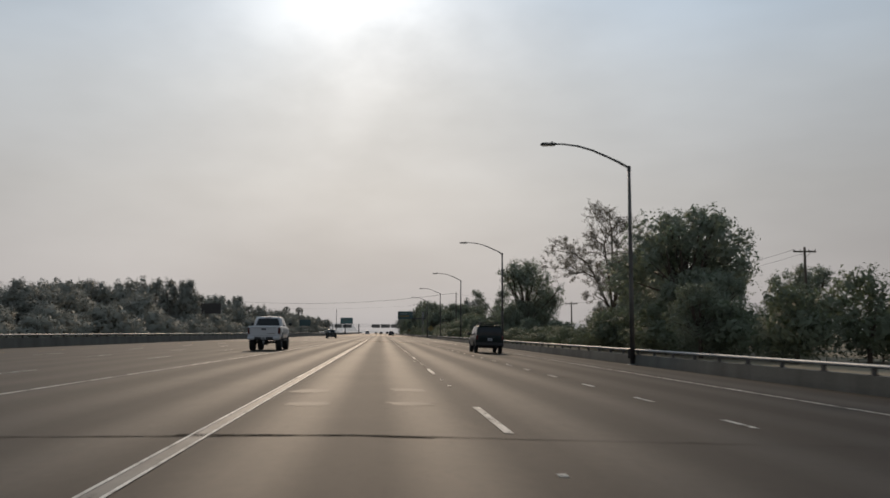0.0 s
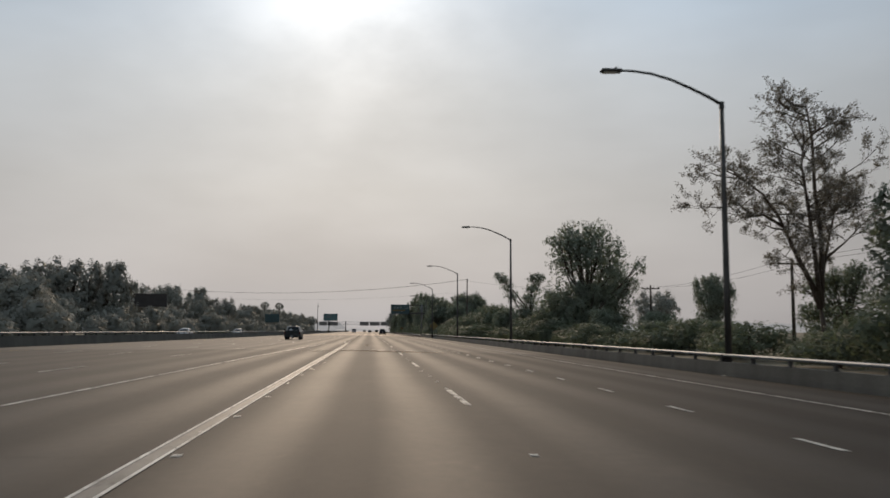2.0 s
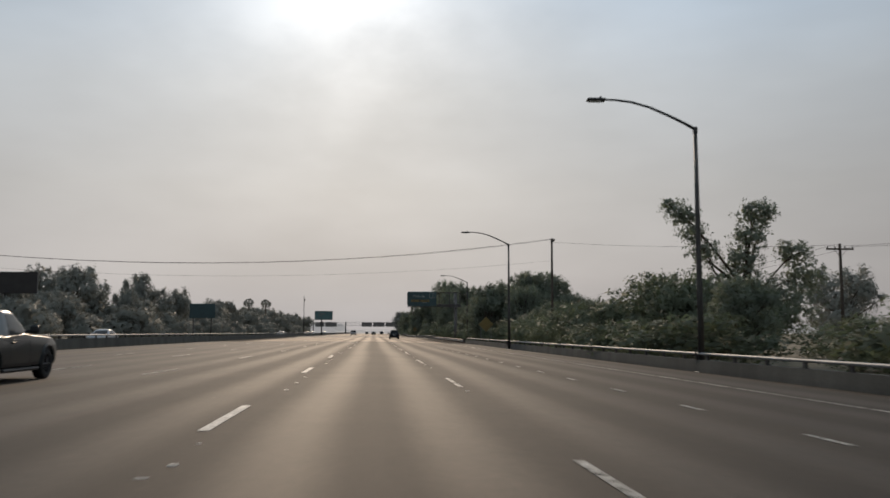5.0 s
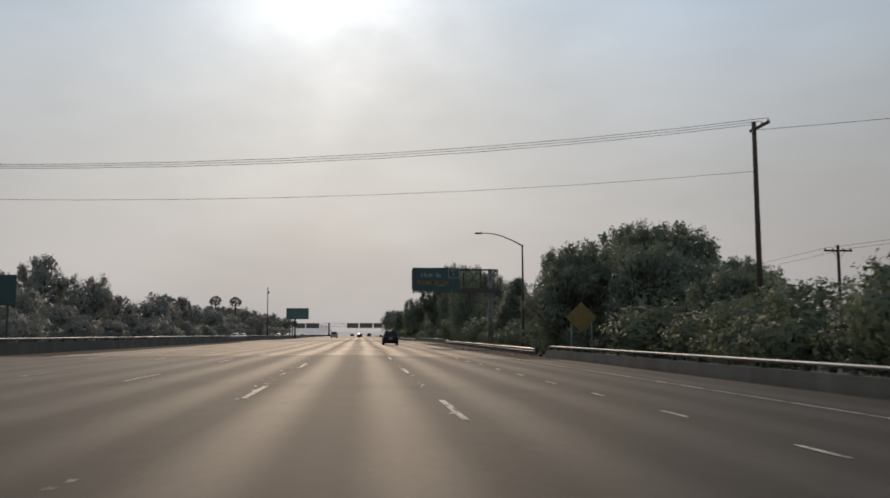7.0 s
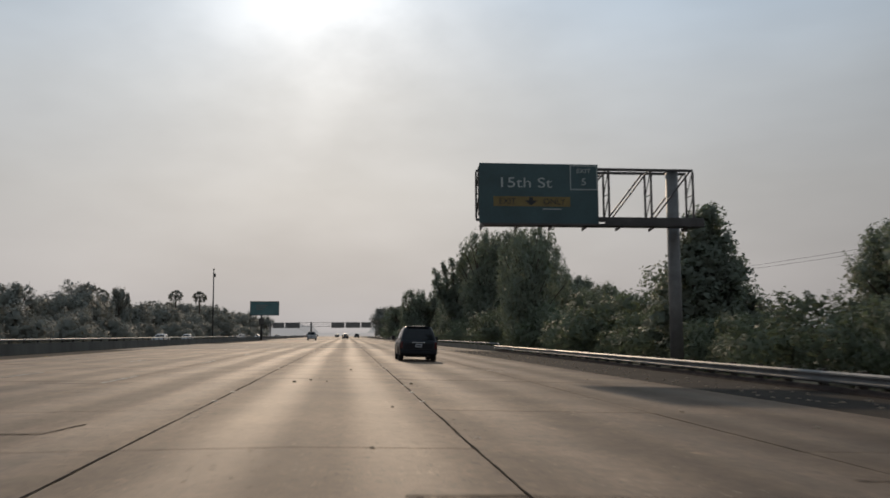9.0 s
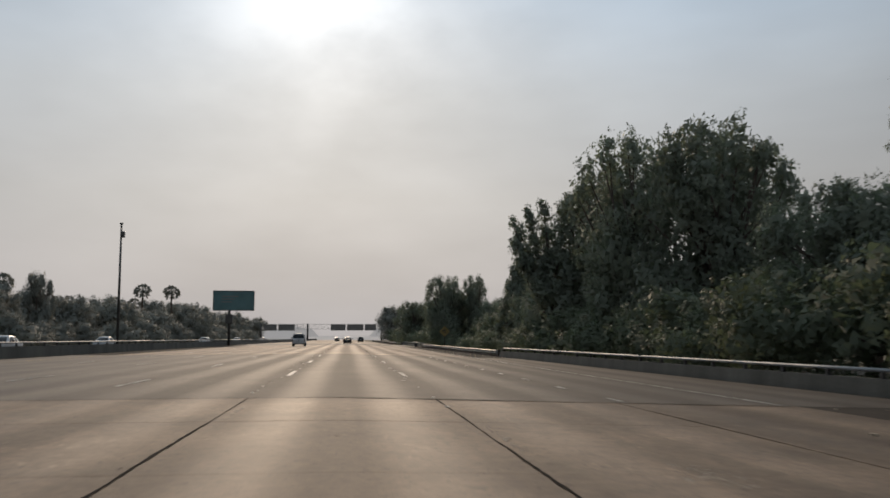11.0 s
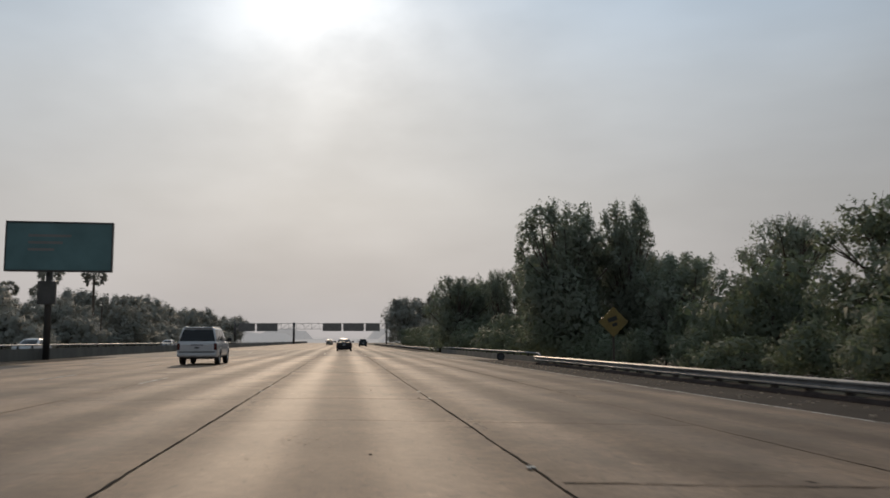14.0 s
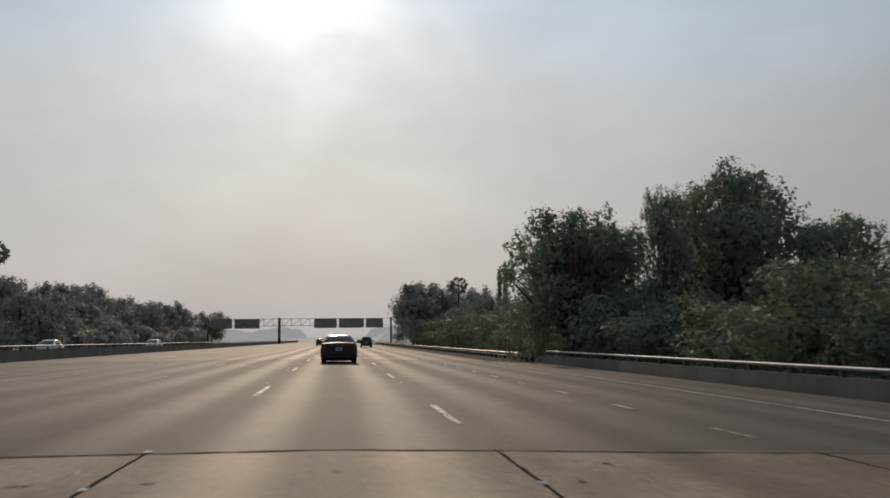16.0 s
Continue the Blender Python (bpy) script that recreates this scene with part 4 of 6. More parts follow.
def diamond_sign(x, y, z):
    s = root("warning_sign", pose(x, y, ground(x)), "yellow diamond warning sign with a black symbol on a timber post", "warning sign", "warning signs")
    bm = box((-0.60, -0.012, -0.60), (0.60, 0.0, 0.60), 0.0)
    bmesh.ops.rotate(bm, verts=bm.verts, cent=(0, 0, 0), matrix=Matrix.Rotation(radians(45), 3, "Y"))
    bmesh.ops.translate(bm, verts=bm.verts, vec=(0, -0.06, z))
    panel = part("panel", bm, SIGN_YELLOW, s)
    bm = bmesh.new()
    add_box(bm, (-0.29, -0.076, z + 0.03), (0.26, -0.073, z + 0.26))
    add_box(bm, (-0.13, -0.076, z - 0.26), (0.16, -0.073, z - 0.08))
    bmesh.ops.rotate(bm, verts=bm.verts, cent=(0, 0, z), matrix=Matrix.Rotation(radians(-18), 3, "Y"))
    part("symbol", bm, SIGN_BLACK, panel)
    part("post", box((-0.05, -0.05, -0.4), (0.05, 0.05, z + 0.4), 0.006), POST_WOOD, s)
    return s


diamond_sign(14.8, 455, 2.6)


def large_diamond_sign(x, y, z):
    s = root("warning_sign", pose(x, y, ground(x)), "large blank-looking yellow diamond sign on two thin steel posts", "warning sign", "warning signs")
    bm = box((-0.75, -0.012, -0.75), (0.75, 0.0, 0.75), 0.0)
    bmesh.ops.rotate(bm, verts=bm.verts, cent=(0, 0, 0), matrix=Matrix.Rotation(radians(45), 3, "Y"))
    bmesh.ops.translate(bm, verts=bm.verts, vec=(0, -0.06, z))
    part("panel", bm, SIGN_YELLOW, s)
    for px in (-0.70, 0.70):
        part("post", box((px - 0.03, -0.058, -0.4), (px + 0.03, 0.0, z + 0.15), 0.006), STEEL, s)
    part("crossbar", box((-0.73, -0.045, z - 0.03), (0.73, -0.015, z + 0.03), 0.004), STEEL, s)
    return s


large_diamond_sign(15.4, 264.2, 2.7)


def camera_pole():
    p = root("utility_pole", pose(-20.6, 405, 0), "slim grey pole with a small box near its top", "pole")
    part("pole", tube([(0, 0, -0.7), (0, 0, 6), (0, 0, 11.6)], [0.13, 0.11, 0.08], 10), DULL_STEEL, p, smooth=True)
    part("box", box((-0.02, -0.2, 10.4), (0.32, 0.2, 10.95), 0.03), DULL_STEEL, p)
    part("box", box((-0.14, -0.14, 11.6), (0.14, 0.14, 11.75), 0.03), DULL_STEEL, p)


camera_pole()

# ---- power poles and wires ----


def power_pole(x, y, h, arm=True):
    p = root("power_pole", pose(x, y, -0.8), "dark timber power pole with a crossarm" if arm else "tall dark timber power pole beside the road", "power pole", "power poles")
    part("pole", tube([(0, 0, 0), (0, 0, h / 2), (0, 0, h)], [0.17, 0.15, 0.12], 10), POST_WOOD, p, smooth=True)
    part("crossarm", box((-1.25, -0.06, h - 0.55), (1.25, 0.06, h - 0.4)) if arm else box((-0.06, -1.75, h - 0.5), (0.06, 0.45, h - 0.36)), POST_WOOD, p)
    for k in (-1.15, -0.45, 0.45, 1.15) if arm else (-1.65, -0.95, -0.2):
        q = (k, 0) if arm else (0, k)
        part("insulator", tube([(q[0], q[1], h - 0.42), (q[0], q[1], h - 0.34), (q[0], q[1], h - 0.22)], [0.045, 0.06, 0.03], 8), DULL_STEEL, p)
    if arm:
        part("brace", tube([(-0.6, -0.07, h - 0.5), (0, -0.1, h - 1.2)], 0.02, 6), DULL_STEEL, p)
        part("brace", tube([(0.6, -0.07, h - 0.5), (0, -0.1, h - 1.2)], 0.02, 6), DULL_STEEL, p)
    return p


LINE_POLES = [(45, 88, 11.0), (37.5, 131, 8.4), (39.2, 175, 8.3), (40.7, 218, 9.7), (41, 276, 9.4), (41, 361, 9.0)]
for x, y, h in LINE_POLES:
    power_pole(x, y, h)
power_pole(22.0, 251.2, 13.6, False)
power_pole(-60, 248.6, 12.6, False)


def wire(a, b, sag, r=0.013):
    pts = [Vector(a).lerp(Vector(b), k / 16) - Vector((0, 0, 4 * sag * (k / 16) * (1 - k / 16))) for k in range(17)]
    w = mesh_object("power_line", tube(pts, r, 5), WIRE)
    return tagged(w, "thin dark power line hung between poles", "wire", "power lines")


for k in (-1.65, -0.95, -0.2):
    wire((22.0, 251.2 + k, 12.62), (-60, 248.9 + k * 0.3, 11.6), 2.8)
wire((22.0, 251.0, 10.0), (-60, 249.5, 9.95), 2.15, 0.010)
wire((22.0, 251.0, 12.3), (40.7, 218, 8.8), 0.35)
for (xa, ya, ha), (xb, yb, hb) in zip(LINE_POLES, LINE_POLES[1:]):
    for k in (-1.15, 1.15):
        wire((xa + k, ya, ha - 1.05), (xb + k, yb, hb - 1.05), 0.6)

# ---- trees ----


def crown_mesh(name, lobes, count, leaf, mat, seed, core=0.78, hang=0.0, fill=0.12, lay=0.45):
    """Leaves in tufts over several lobes, each leaf a small blade; core: the share of broad leafy sprays that fill the inside; lay: how flat they lie to the crown."""
    r = np.random.default_rng(seed)
    lobes = np.array(lobes, float)
    weight = (lobes[:, 3] * lobes[:, 4] + lobes[:, 4] * lobes[:, 5] + lobes[:, 3] * lobes[:, 5])
    # tufts sit where a lobe is not buried in its neighbours
    tufts = max(40, count // 14)
    tries = tufts * 6
    lobe_of = r.choice(len(lobes), tries, p=weight / weight.sum())
    way = r.normal(size=(tries, 3))
    way /= np.linalg.norm(way, axis=1, keepdims=True)
    inside = r.random(tries) < fill
    reach = np.where(inside, r.uniform(0.3, 0.95, tries), r.uniform(0.86, 1.08, tries))
    spot = lobes[lobe_of, :3] + way * lobes[lobe_of, 3:6] * reach[:, None]
    depth = np.min(np.linalg.norm((spot[:, None, :] - lobes[None, :, :3]) / lobes[None, :, 3:6], axis=2), axis=1)
    good = np.nonzero(((depth > 0.80) | inside) & (spot[:, 2] > 0.1))[0]
    good = good[np.arange(tufts) % len(good)]
    spot, lobe_of, way = spot[good], lobe_of[good], way[good]
    of = r.integers(0, tufts, count)
    ball = r.normal(size=(count, 3))
    ball *= (r.random(count) ** 0.45 / np.linalg.norm(ball, axis=1))[:, None]
    c = spot[of] + ball * (leaf * r.uniform(1.7, 3.4, tufts)[of])[:, None]
    inner = r.random(count) < core * 0.5
    deep = r.normal(size=(count, 3))
    deep *= (r.uniform(0.35, 0.82, count) / np.linalg.norm(deep, axis=1))[:, None]
    pick = r.choice(len(lobes), count, p=weight / weight.sum())
    c[inner] = (lobes[pick, :3] + deep * lobes[pick, 3:6])[inner]
    home = np.where(inner, pick, lobe_of[of])
    c[:, 2] -= hang * r.random(count)
    c[:, 2] = np.maximum(c[:, 2], 0.12)
    s = leaf * r.uniform(0.6, 1.3, count) * np.where(inner, 2.1, 1.0)
    out = (c - lobes[home, :3]) / lobes[home, 3:6] ** 2
    out /= np.linalg.norm(out, axis=1, keepdims=True) + 1e-9
    u = r.normal(size=(count, 3))
    u[:, 2] -= hang * 1.5
    u -= out * lay * np.sum(u * out, axis=1, keepdims=True)
    u /= np.linalg.norm(u, axis=1, keepdims=True)
    w = np.cross(u, r.normal(size=(count, 3)) * (1 - lay) + out * lay * 1.6)
    w /= np.linalg.norm(w, axis=1, keepdims=True) + 1e-9
    flat = np.cross(u, w)
    turn = np.sign(np.sum(flat * out, axis=1))
    turn[turn == 0] = 1.0
    w, flat = w * turn[:, None], flat * turn[:, None]
    tip, base = c + u * s[:, None], c - u * s[:, None]
    side = base + (w * 0.95 + u * 0.5) * s[:, None]
    verts = np.stack([base, tip, side], 1).reshape(-1, 3)
    # a leaf takes the light much as the tuft round it does
    lean = out * 0.70 + flat * 0.12 + np.array((0.0, 0.0, 0.45))
    lean /= np.linalg.norm(lean, axis=1, keepdims=True)
    faces = (np.arange(count)[:, None] * 3 + [0, 1, 2]).tolist()
    me = bpy.data.meshes.new(name)
    me.from_pydata(verts.tolist(), [], faces)
    me.polygons.foreach_set("use_smooth", [True] * len(faces))
    me.normals_split_custom_set_from_vertices(np.repeat(lean, 3, axis=0).tolist())
    me.materials.append(mat)
    return me


def tree(name, label, lobes, count, leaf, mat, seed, trunk_r=0.25, bark=None, category="tree", core=0.78, hang=0.0, twigs=0, fill=0.12, lay=0.45):
    t = root(name, pose(0, 0, -500), label, category)
    r = random.Random(seed)
    top = max(l[2] for l in lobes)
    bm = bmesh.new()
    mid = Vector((r.uniform(-0.3, 0.3), r.uniform(-0.3, 0.3), top * 0.42))
    stem = [Vector((0, 0, -0.3)), Vector((0, 0, top * 0.2)), mid, Vector((mid.x * 1.5, mid.y, top * 0.8))]
    add_tube(bm, stem, [trunk_r * 1.3, trunk_r, trunk_r * 0.75, trunk_r * 0.3], 8)
    for l in lobes:
        end = Vector(l[:3])
        start = stem[1].lerp(stem[2], r.uniform(0.1, 1.0))
        bend = start.lerp(end, 0.5) + Vector((r.uniform(-0.5, 0.5), r.uniform(-0.5, 0.5), r.uniform(-0.2, 0.5)))
        add_tube(bm, [start, bend, end], [trunk_r * 0.5, trunk_r * 0.32, trunk_r * 0.12], 6)
        for k in range(twigs):
            d = Vector((r.gauss(0, 1), r.gauss(0, 1), r.gauss(0.3, 1))).normalized()
            tip = end + Vector((d.x * l[3], d.y * l[4], d.z * l[5]))
            add_tube(bm, [bend.lerp(end, r.random()), end.lerp(tip, 0.5) + Vector((r.uniform(-0.2, 0.2), 0, 0.1)), tip], [trunk_r * 0.16, trunk_r * 0.09, trunk_r * 0.04], 4)
    part("trunk", bm, bark or BARK, t, smooth=True)
    crown = new("crown", crown_mesh(name + "_crown", lobes, count, leaf, mat, seed, core, hang, fill, lay))
    crown.parent = t
    return t


def lobed(seed, h, r, n, low=0.25, upright=1.0, spread=0.75, knobs=0):
    """Lobes of a crown of height h and radius r: a few large ones inside, smaller ones round and above."""
    g = random.Random(seed)
    out = [(0, 0, h * (low + 0.30), r * 0.72, r * 0.72, h * 0.26)]
    for k in range(n):
        a = 2 * math.pi * (k + g.uniform(-0.3, 0.3)) / n * 1.618
        z = h * (low + (1 - low) * g.uniform(0.12, 0.86))
        f = spread * r * g.uniform(0.45, 1.0) * (1.0 if z < h * 0.65 else 0.65)
        s = r * g.uniform(0.28, 0.48)
        out.append((f * math.cos(a), f * math.sin(a), min(z, h - s * upright), s, s, s * upright))
    for k in range(knobs):
        a, e = g.uniform(0, 2 * math.pi), g.uniform(0.05, 1.3)
        s, f = r * g.uniform(0.11, 0.22), r * g.uniform(0.80, 1.04)
        out.append((f * math.cos(a) * math.cos(e), f * math.sin(a) * math.cos(e), h * (0.58 + 0.42 * math.sin(e)) - s * g.uniform(0.0, 0.8), s, s, s * g.uniform(1.0, 1.3) * max(1.0, upright)))
    out.append((g.uniform(-0.2, 0.2) * r, g.uniform(-0.2, 0.2) * r, h - r * 0.30 * upright, r * 0.34, r * 0.34, r * 0.32 * upright))
    return out


def fan_lobes():
    """Upright fingers of foliage that spread from low on the trunk, above a leafy skirt."""
    g = random.Random(41)
    out = []
    for x, z in ((-3.1, 11.3), (-1.7, 12.4), (-0.2, 13.2), (1.4, 13.5), (2.8, 12.6), (-3.1, 9.6), (-2.5, 8.0), (3.4, 10.4), (3.0, 8.0)):
        y = g.uniform(-1.6, 1.6)
        for f, s in ((0.42, 1.05), (0.66, 0.85), (0.86, 0.62), (0.97, 0.42)):
            out.append((0.5 + (x - 0.5) * f + g.uniform(-0.12, 0.12), y * f, 4.6 + (z - 4.6) * f, s, s, s * 1.35))
    for k in range(7):
        out.append((g.uniform(-2.0, 3.2), g.uniform(-2, 2), 1.8 + 0.65 * k, 1.5, 1.5, 1.3))
    return out


def branching_tree(name, label, limbs, seed, leaves, leaf, mat, bark):
    """An open tree: stems that fork again and again down to twigs, with a few leaves along each twig."""
    t = root(name, pose(0, 0, -500), label, "tree")
    r = random.Random(seed)
    bm = bmesh.new()
    twigs = []

    def grow(at, way, length, radius, depth):
        mid = at + way * length * 0.5 + Vector((r.gauss(0, 0.07), r.gauss(0, 0.07), r.gauss(0.03, 0.05))) * length
        end = mid + (way + Vector((r.gauss(0, 0.25), r.gauss(0, 0.25), r.gauss(0.08, 0.2)))).normalized() * length * 0.5
        add_tube(bm, [at, mid, end], [radius, radius * 0.75, radius * 0.45], 5 if depth > 1 else 3)
        if depth == 0:
            twigs.append((at.lerp(mid, 0.5), end))
            return
        for k in range(4):
            turn = Vector((r.gauss(0, 1), r.gauss(0, 1), r.gauss(0.1, 0.8))).normalized()
            start = at.lerp(mid, r.uniform(0.4, 1.0)) if k < 1 else mid.lerp(end, r.uniform(0.1, 1.0))
            grow(start, (way * 0.8 + turn * 0.9).normalized(), length * r.uniform(0.45, 0.7), radius * 0.5, depth - 1)

    for pts, radius, shoots in limbs:
        pts = [Vector(p) for p in pts]
        n = len(pts) - 1
        add_tube(bm, pts, [radius * (1 - 0.8 * k / n) for k in range(n + 1)], 8)
        shoots = int(shoots * 1.5)
        for k in range(shoots):
            u = n * (0.36 + 0.64 * (k + r.random()) / shoots)
            a = pts[min(n - 1, int(u))]
            b = pts[min(n - 1, int(u)) + 1]
            way = (b - a).normalized() * 0.5 + Vector((r.gauss(0, 1), r.gauss(0, 1), r.gauss(0.15, 0.5))).normalized()
            grow(a.lerp(b, min(1.0, u - min(n - 1, int(u)))), way.normalized(), r.uniform(1.7, 2.9), radius * 0.28, 2)
    part("trunk", bm, bark, t, smooth=True)
    g = np.random.default_rng(seed)
    count = len(twigs) * leaves
    a = np.repeat(np.array([p[0][:] for p in twigs]), leaves, axis=0)
    b = np.repeat(np.array([p[1][:] for p in twigs]), leaves, axis=0)
    c = a + (b - a) * g.uniform(0, 1.15, (count, 1)) + g.normal(size=(count, 3)) * 0.13
    u = g.normal(size=(count, 3))
    u /= np.linalg.norm(u, axis=1, keepdims=True)
    w = np.cross(u, g.normal(size=(count, 3)))
    w /= np.linalg.norm(w, axis=1, keepdims=True) + 1e-9
    size = leaf * g.uniform(0.5, 1.2, (count, 1))
    verts = np.stack([c - u * size, c + u * size, c + w * size * 0.8], 1).reshape(-1, 3)
    me = bpy.data.meshes.new("crown")
    me.from_pydata(verts.tolist(), [], (np.arange(count)[:, None] * 3 + [0, 1, 2]).tolist())
    me.materials.append(mat)
    crown = new("crown", me)
    crown.parent = t
    return t


STEMS = (
    (((0, 0, -0.3), (0, 0, 2.2), (-0.2, 0.1, 4.2)), 0.34, 0),
    (((-0.2, 0, 3.6), (-0.8, 0.1, 5.5), (-1.8, 0.3, 7.7), (-3.0, 0.4, 10.5), (-4.1, 0.5, 12.2), (-6.4, 0.4, 13.8)), 0.24, 9),
    (((-2.7, 0.4, 9.8), (-4.4, 0.0, 10.6), (-6.3, -0.4, 10.3), (-7.4, -0.5, 11.4)), 0.13, 6),
    (((-0.2, 0, 3.8), (-0.6, -0.3, 7.0), (-1.1, -0.4, 11.3), (-1.5, -0.4, 14.4), (-1.1, -0.3, 16.6)), 0.22, 9),
    (((-0.1, 0.1, 3.8), (0.2, 0.2, 8.8), (-0.2, 0.2, 12.2), (-0.2, 0.3, 16.4), (-0.6, 0.3, 19.2)), 0.25, 11),
    (((0.2, 0.2, 6.4), (0.7, 0.4, 8.2), (1.5, 0.6, 11.0), (2.5, 0.6, 14.0)), 0.15, 7),
    (((0.5, 0.3, 7.4), (2.0, 0.2, 8.6), (3.6, 0.1, 10.2)), 0.11, 5),
    (((-0.5, -0.2, 5.0), (-2.0, -0.8, 6.6), (-3.6, -1.0, 7.6)), 0.10, 4),
)
KINDS = {
    "broad": tree("tree", "broad leafy roadside tree with a dense dark crown", lobed(11, 12, 6.0, 15, 0.1, 1.0, 0.78, 22), 19000, 0.125, LEAF, 11, 0.30),
    "broad_b": tree("tree", "dense round-crowned dark green tree by the roadside", lobed(12, 11, 5.2, 13, 0.08, 1.15, 0.78, 18), 14000, 0.12, LEAF, 12, 0.28),
    "tall": tree("tree", "tall many-lobed dark tree with upright clumps of leaves", lobed(13, 14, 4.6, 17, 0.08, 1.4, 0.74, 24), 19000, 0.12, LEAF, 13, 0.30),
    "tall_b": tree("tree", "tall dark tree with ragged upright leafy clumps", lobed(14, 12, 4.8, 16, 0.06, 1.3, 0.82, 24), 18000, 0.12, LEAF, 14, 0.28),
    "high": tree("tree", "tall tree with a ragged crown carried high over the rail", fan_lobes(), 19000, 0.12, LEAF, 25, 0.24, None, "tree", 0.5, 0.1, 1, 0.2),
    "feathery": tree("tree", "feathery olive-green tree with loose open foliage", lobed(15, 11, 5.0, 16, 0.2, 1.0, 0.85, 8), 12000, 0.12, LEAF_OLIVE, 15, 0.26, None, "tree", 0.5, 0.3, 4, 0.4),
    "open": branching_tree("tree", "tall open tree with thin dry foliage and bare dark limbs", STEMS, 6, 30, 0.105, LEAF_DRY, BARK),
    "airy": tree("tree", "tall airy tree with small drooping leaves and gaps of sky", lobed(17, 15, 5.6, 24, 0.04, 1.15, 0.84, 8), 19000, 0.12, LEAF, 17, 0.3, BARK, "tree", 0.55, 0.4, 3, 0.45),
    "forked": tree("tree", "ragged tree with two leafy heads on bare forked limbs", [(-4.9, 0, 10.9, 1.3, 1.2, 1.1), (-5.9, 0.2, 11.6, 0.8, 0.8, 0.6), (-4.2, 0, 9.5, 1.2, 1.2, 1.2), (-3.4, 0, 7.9, 1.3, 1.3, 1.2), (0.9, 0, 11.0, 1.6, 1.5, 1.2), (1.9, 0.3, 11.2, 1.0, 1.0, 0.7), (0.4, 0, 9.2, 1.7, 1.5, 1.2), (-0.3, 0, 7.4, 1.6, 1.6, 1.3), (3.8, 0, 8.0, 1.5, 1.4, 1.2), (4.6, 0.2, 6.2, 1.7, 1.6, 1.5), (-1.0, 0, 4.6, 3.4, 2.8, 2.4), (2.6, 0, 4.0, 3.2, 2.8, 2.4), (-4.0, 0, 3.4, 2.4, 2.2, 2.2)], 15000, 0.11, LEAF, 27, 0.26, None, "tree", 0.5, 0.15, 3, 0.3),
    "cone": tree("tree", "narrow conical dark green tree", [(0, 0, 1.4 + 0.9 * k, w, w, 1.2) for k, w in enumerate((2.0, 2.1, 2.05, 1.85, 1.6, 1.3, 0.85, 0.4))] + [(w * math.cos(2.4 * k), w * math.sin(2.4 * k), 1.8 + 0.28 * k, 0.5, 0.5, 0.75) for k, w in enumerate(2.3 - 0.085 * i for i in range(24))], 11000, 0.12, LEAF, 18, 0.18, core=0.85),
    "cypress": tree("tree", "slender dark green cypress tree", [(0, 0, 1.2 + 1.05 * k, 0.62 - 0.055 * k, 0.62 - 0.055 * k, 0.95) for k in range(9)], 2600, 0.11, LEAF, 19, 0.1),
    "shrub": tree("shrub", "dense dark green roadside shrub", [(0, 0, 1.7, 2.6, 2.4, 1.6), (2.0, 0.6, 1.6, 1.9, 1.8, 1.5), (-2.1, -0.3, 1.8, 1.9, 1.9, 1.7), (0.6, -0.6, 3.4, 1.6, 1.6, 1.2), (-1.1, 0.5, 3.0, 1.5, 1.5, 1.3)], 4600, 0.098, LEAF_DEEP, 20, 0.12, None, "shrub", 0.8),
    "shrub_b": tree("shrub", "loose olive-green bush with thin twigs", [(0, 0, 1.5, 2.5, 2.3, 1.4), (1.8, 0.5, 2.3, 1.6, 1.6, 1.4), (-1.7, 0, 2.2, 1.8, 1.6, 1.5), (0.2, 0, 3.3, 1.3, 1.3, 1.1)], 4600, 0.094, LEAF_DEEP, 21, 0.1, None, "shrub", 0.7, 0.2, 3, 0.25),
    # the far kinds carry the haze in their leaf colour
    "far_broad": tree("tree", "round tree beside the freeway, leaves coloured grey-green with haze", lobed(22, 12, 6.0, 15, 0.08, 1.0, 0.78, 12), 7600, 0.21, LEAF_HAZED, 22, 0.3, core=0.7, lay=0.85),
    "far_lobed": tree("tree", "many-lobed tree beside the freeway, leaves coloured grey-green with haze", lobed(23, 12, 5.2, 17, 0.06, 1.25, 0.85, 12), 7600, 0.20, LEAF_HAZED, 23, 0.28, core=0.7, lay=0.85),
    "far_shrub": tree("shrub", "thicket beside the freeway, leaves coloured grey-green with haze", [(0, 0, 1.9, 3.4, 2.6, 1.9), (2.6, 0.6, 1.9, 2.6, 2.1, 1.9), (-2.8, -0.3, 2.0, 2.6, 2.2, 2.0), (0.6, -0.6, 3.9, 2.0, 1.8, 1.5), (-1.6, 0.5, 3.6, 2.0, 1.8, 1.5)], 3600, 0.20, LEAF_HAZED, 24, 0.14, None, "shrub", 0.7, lay=0.85),
}


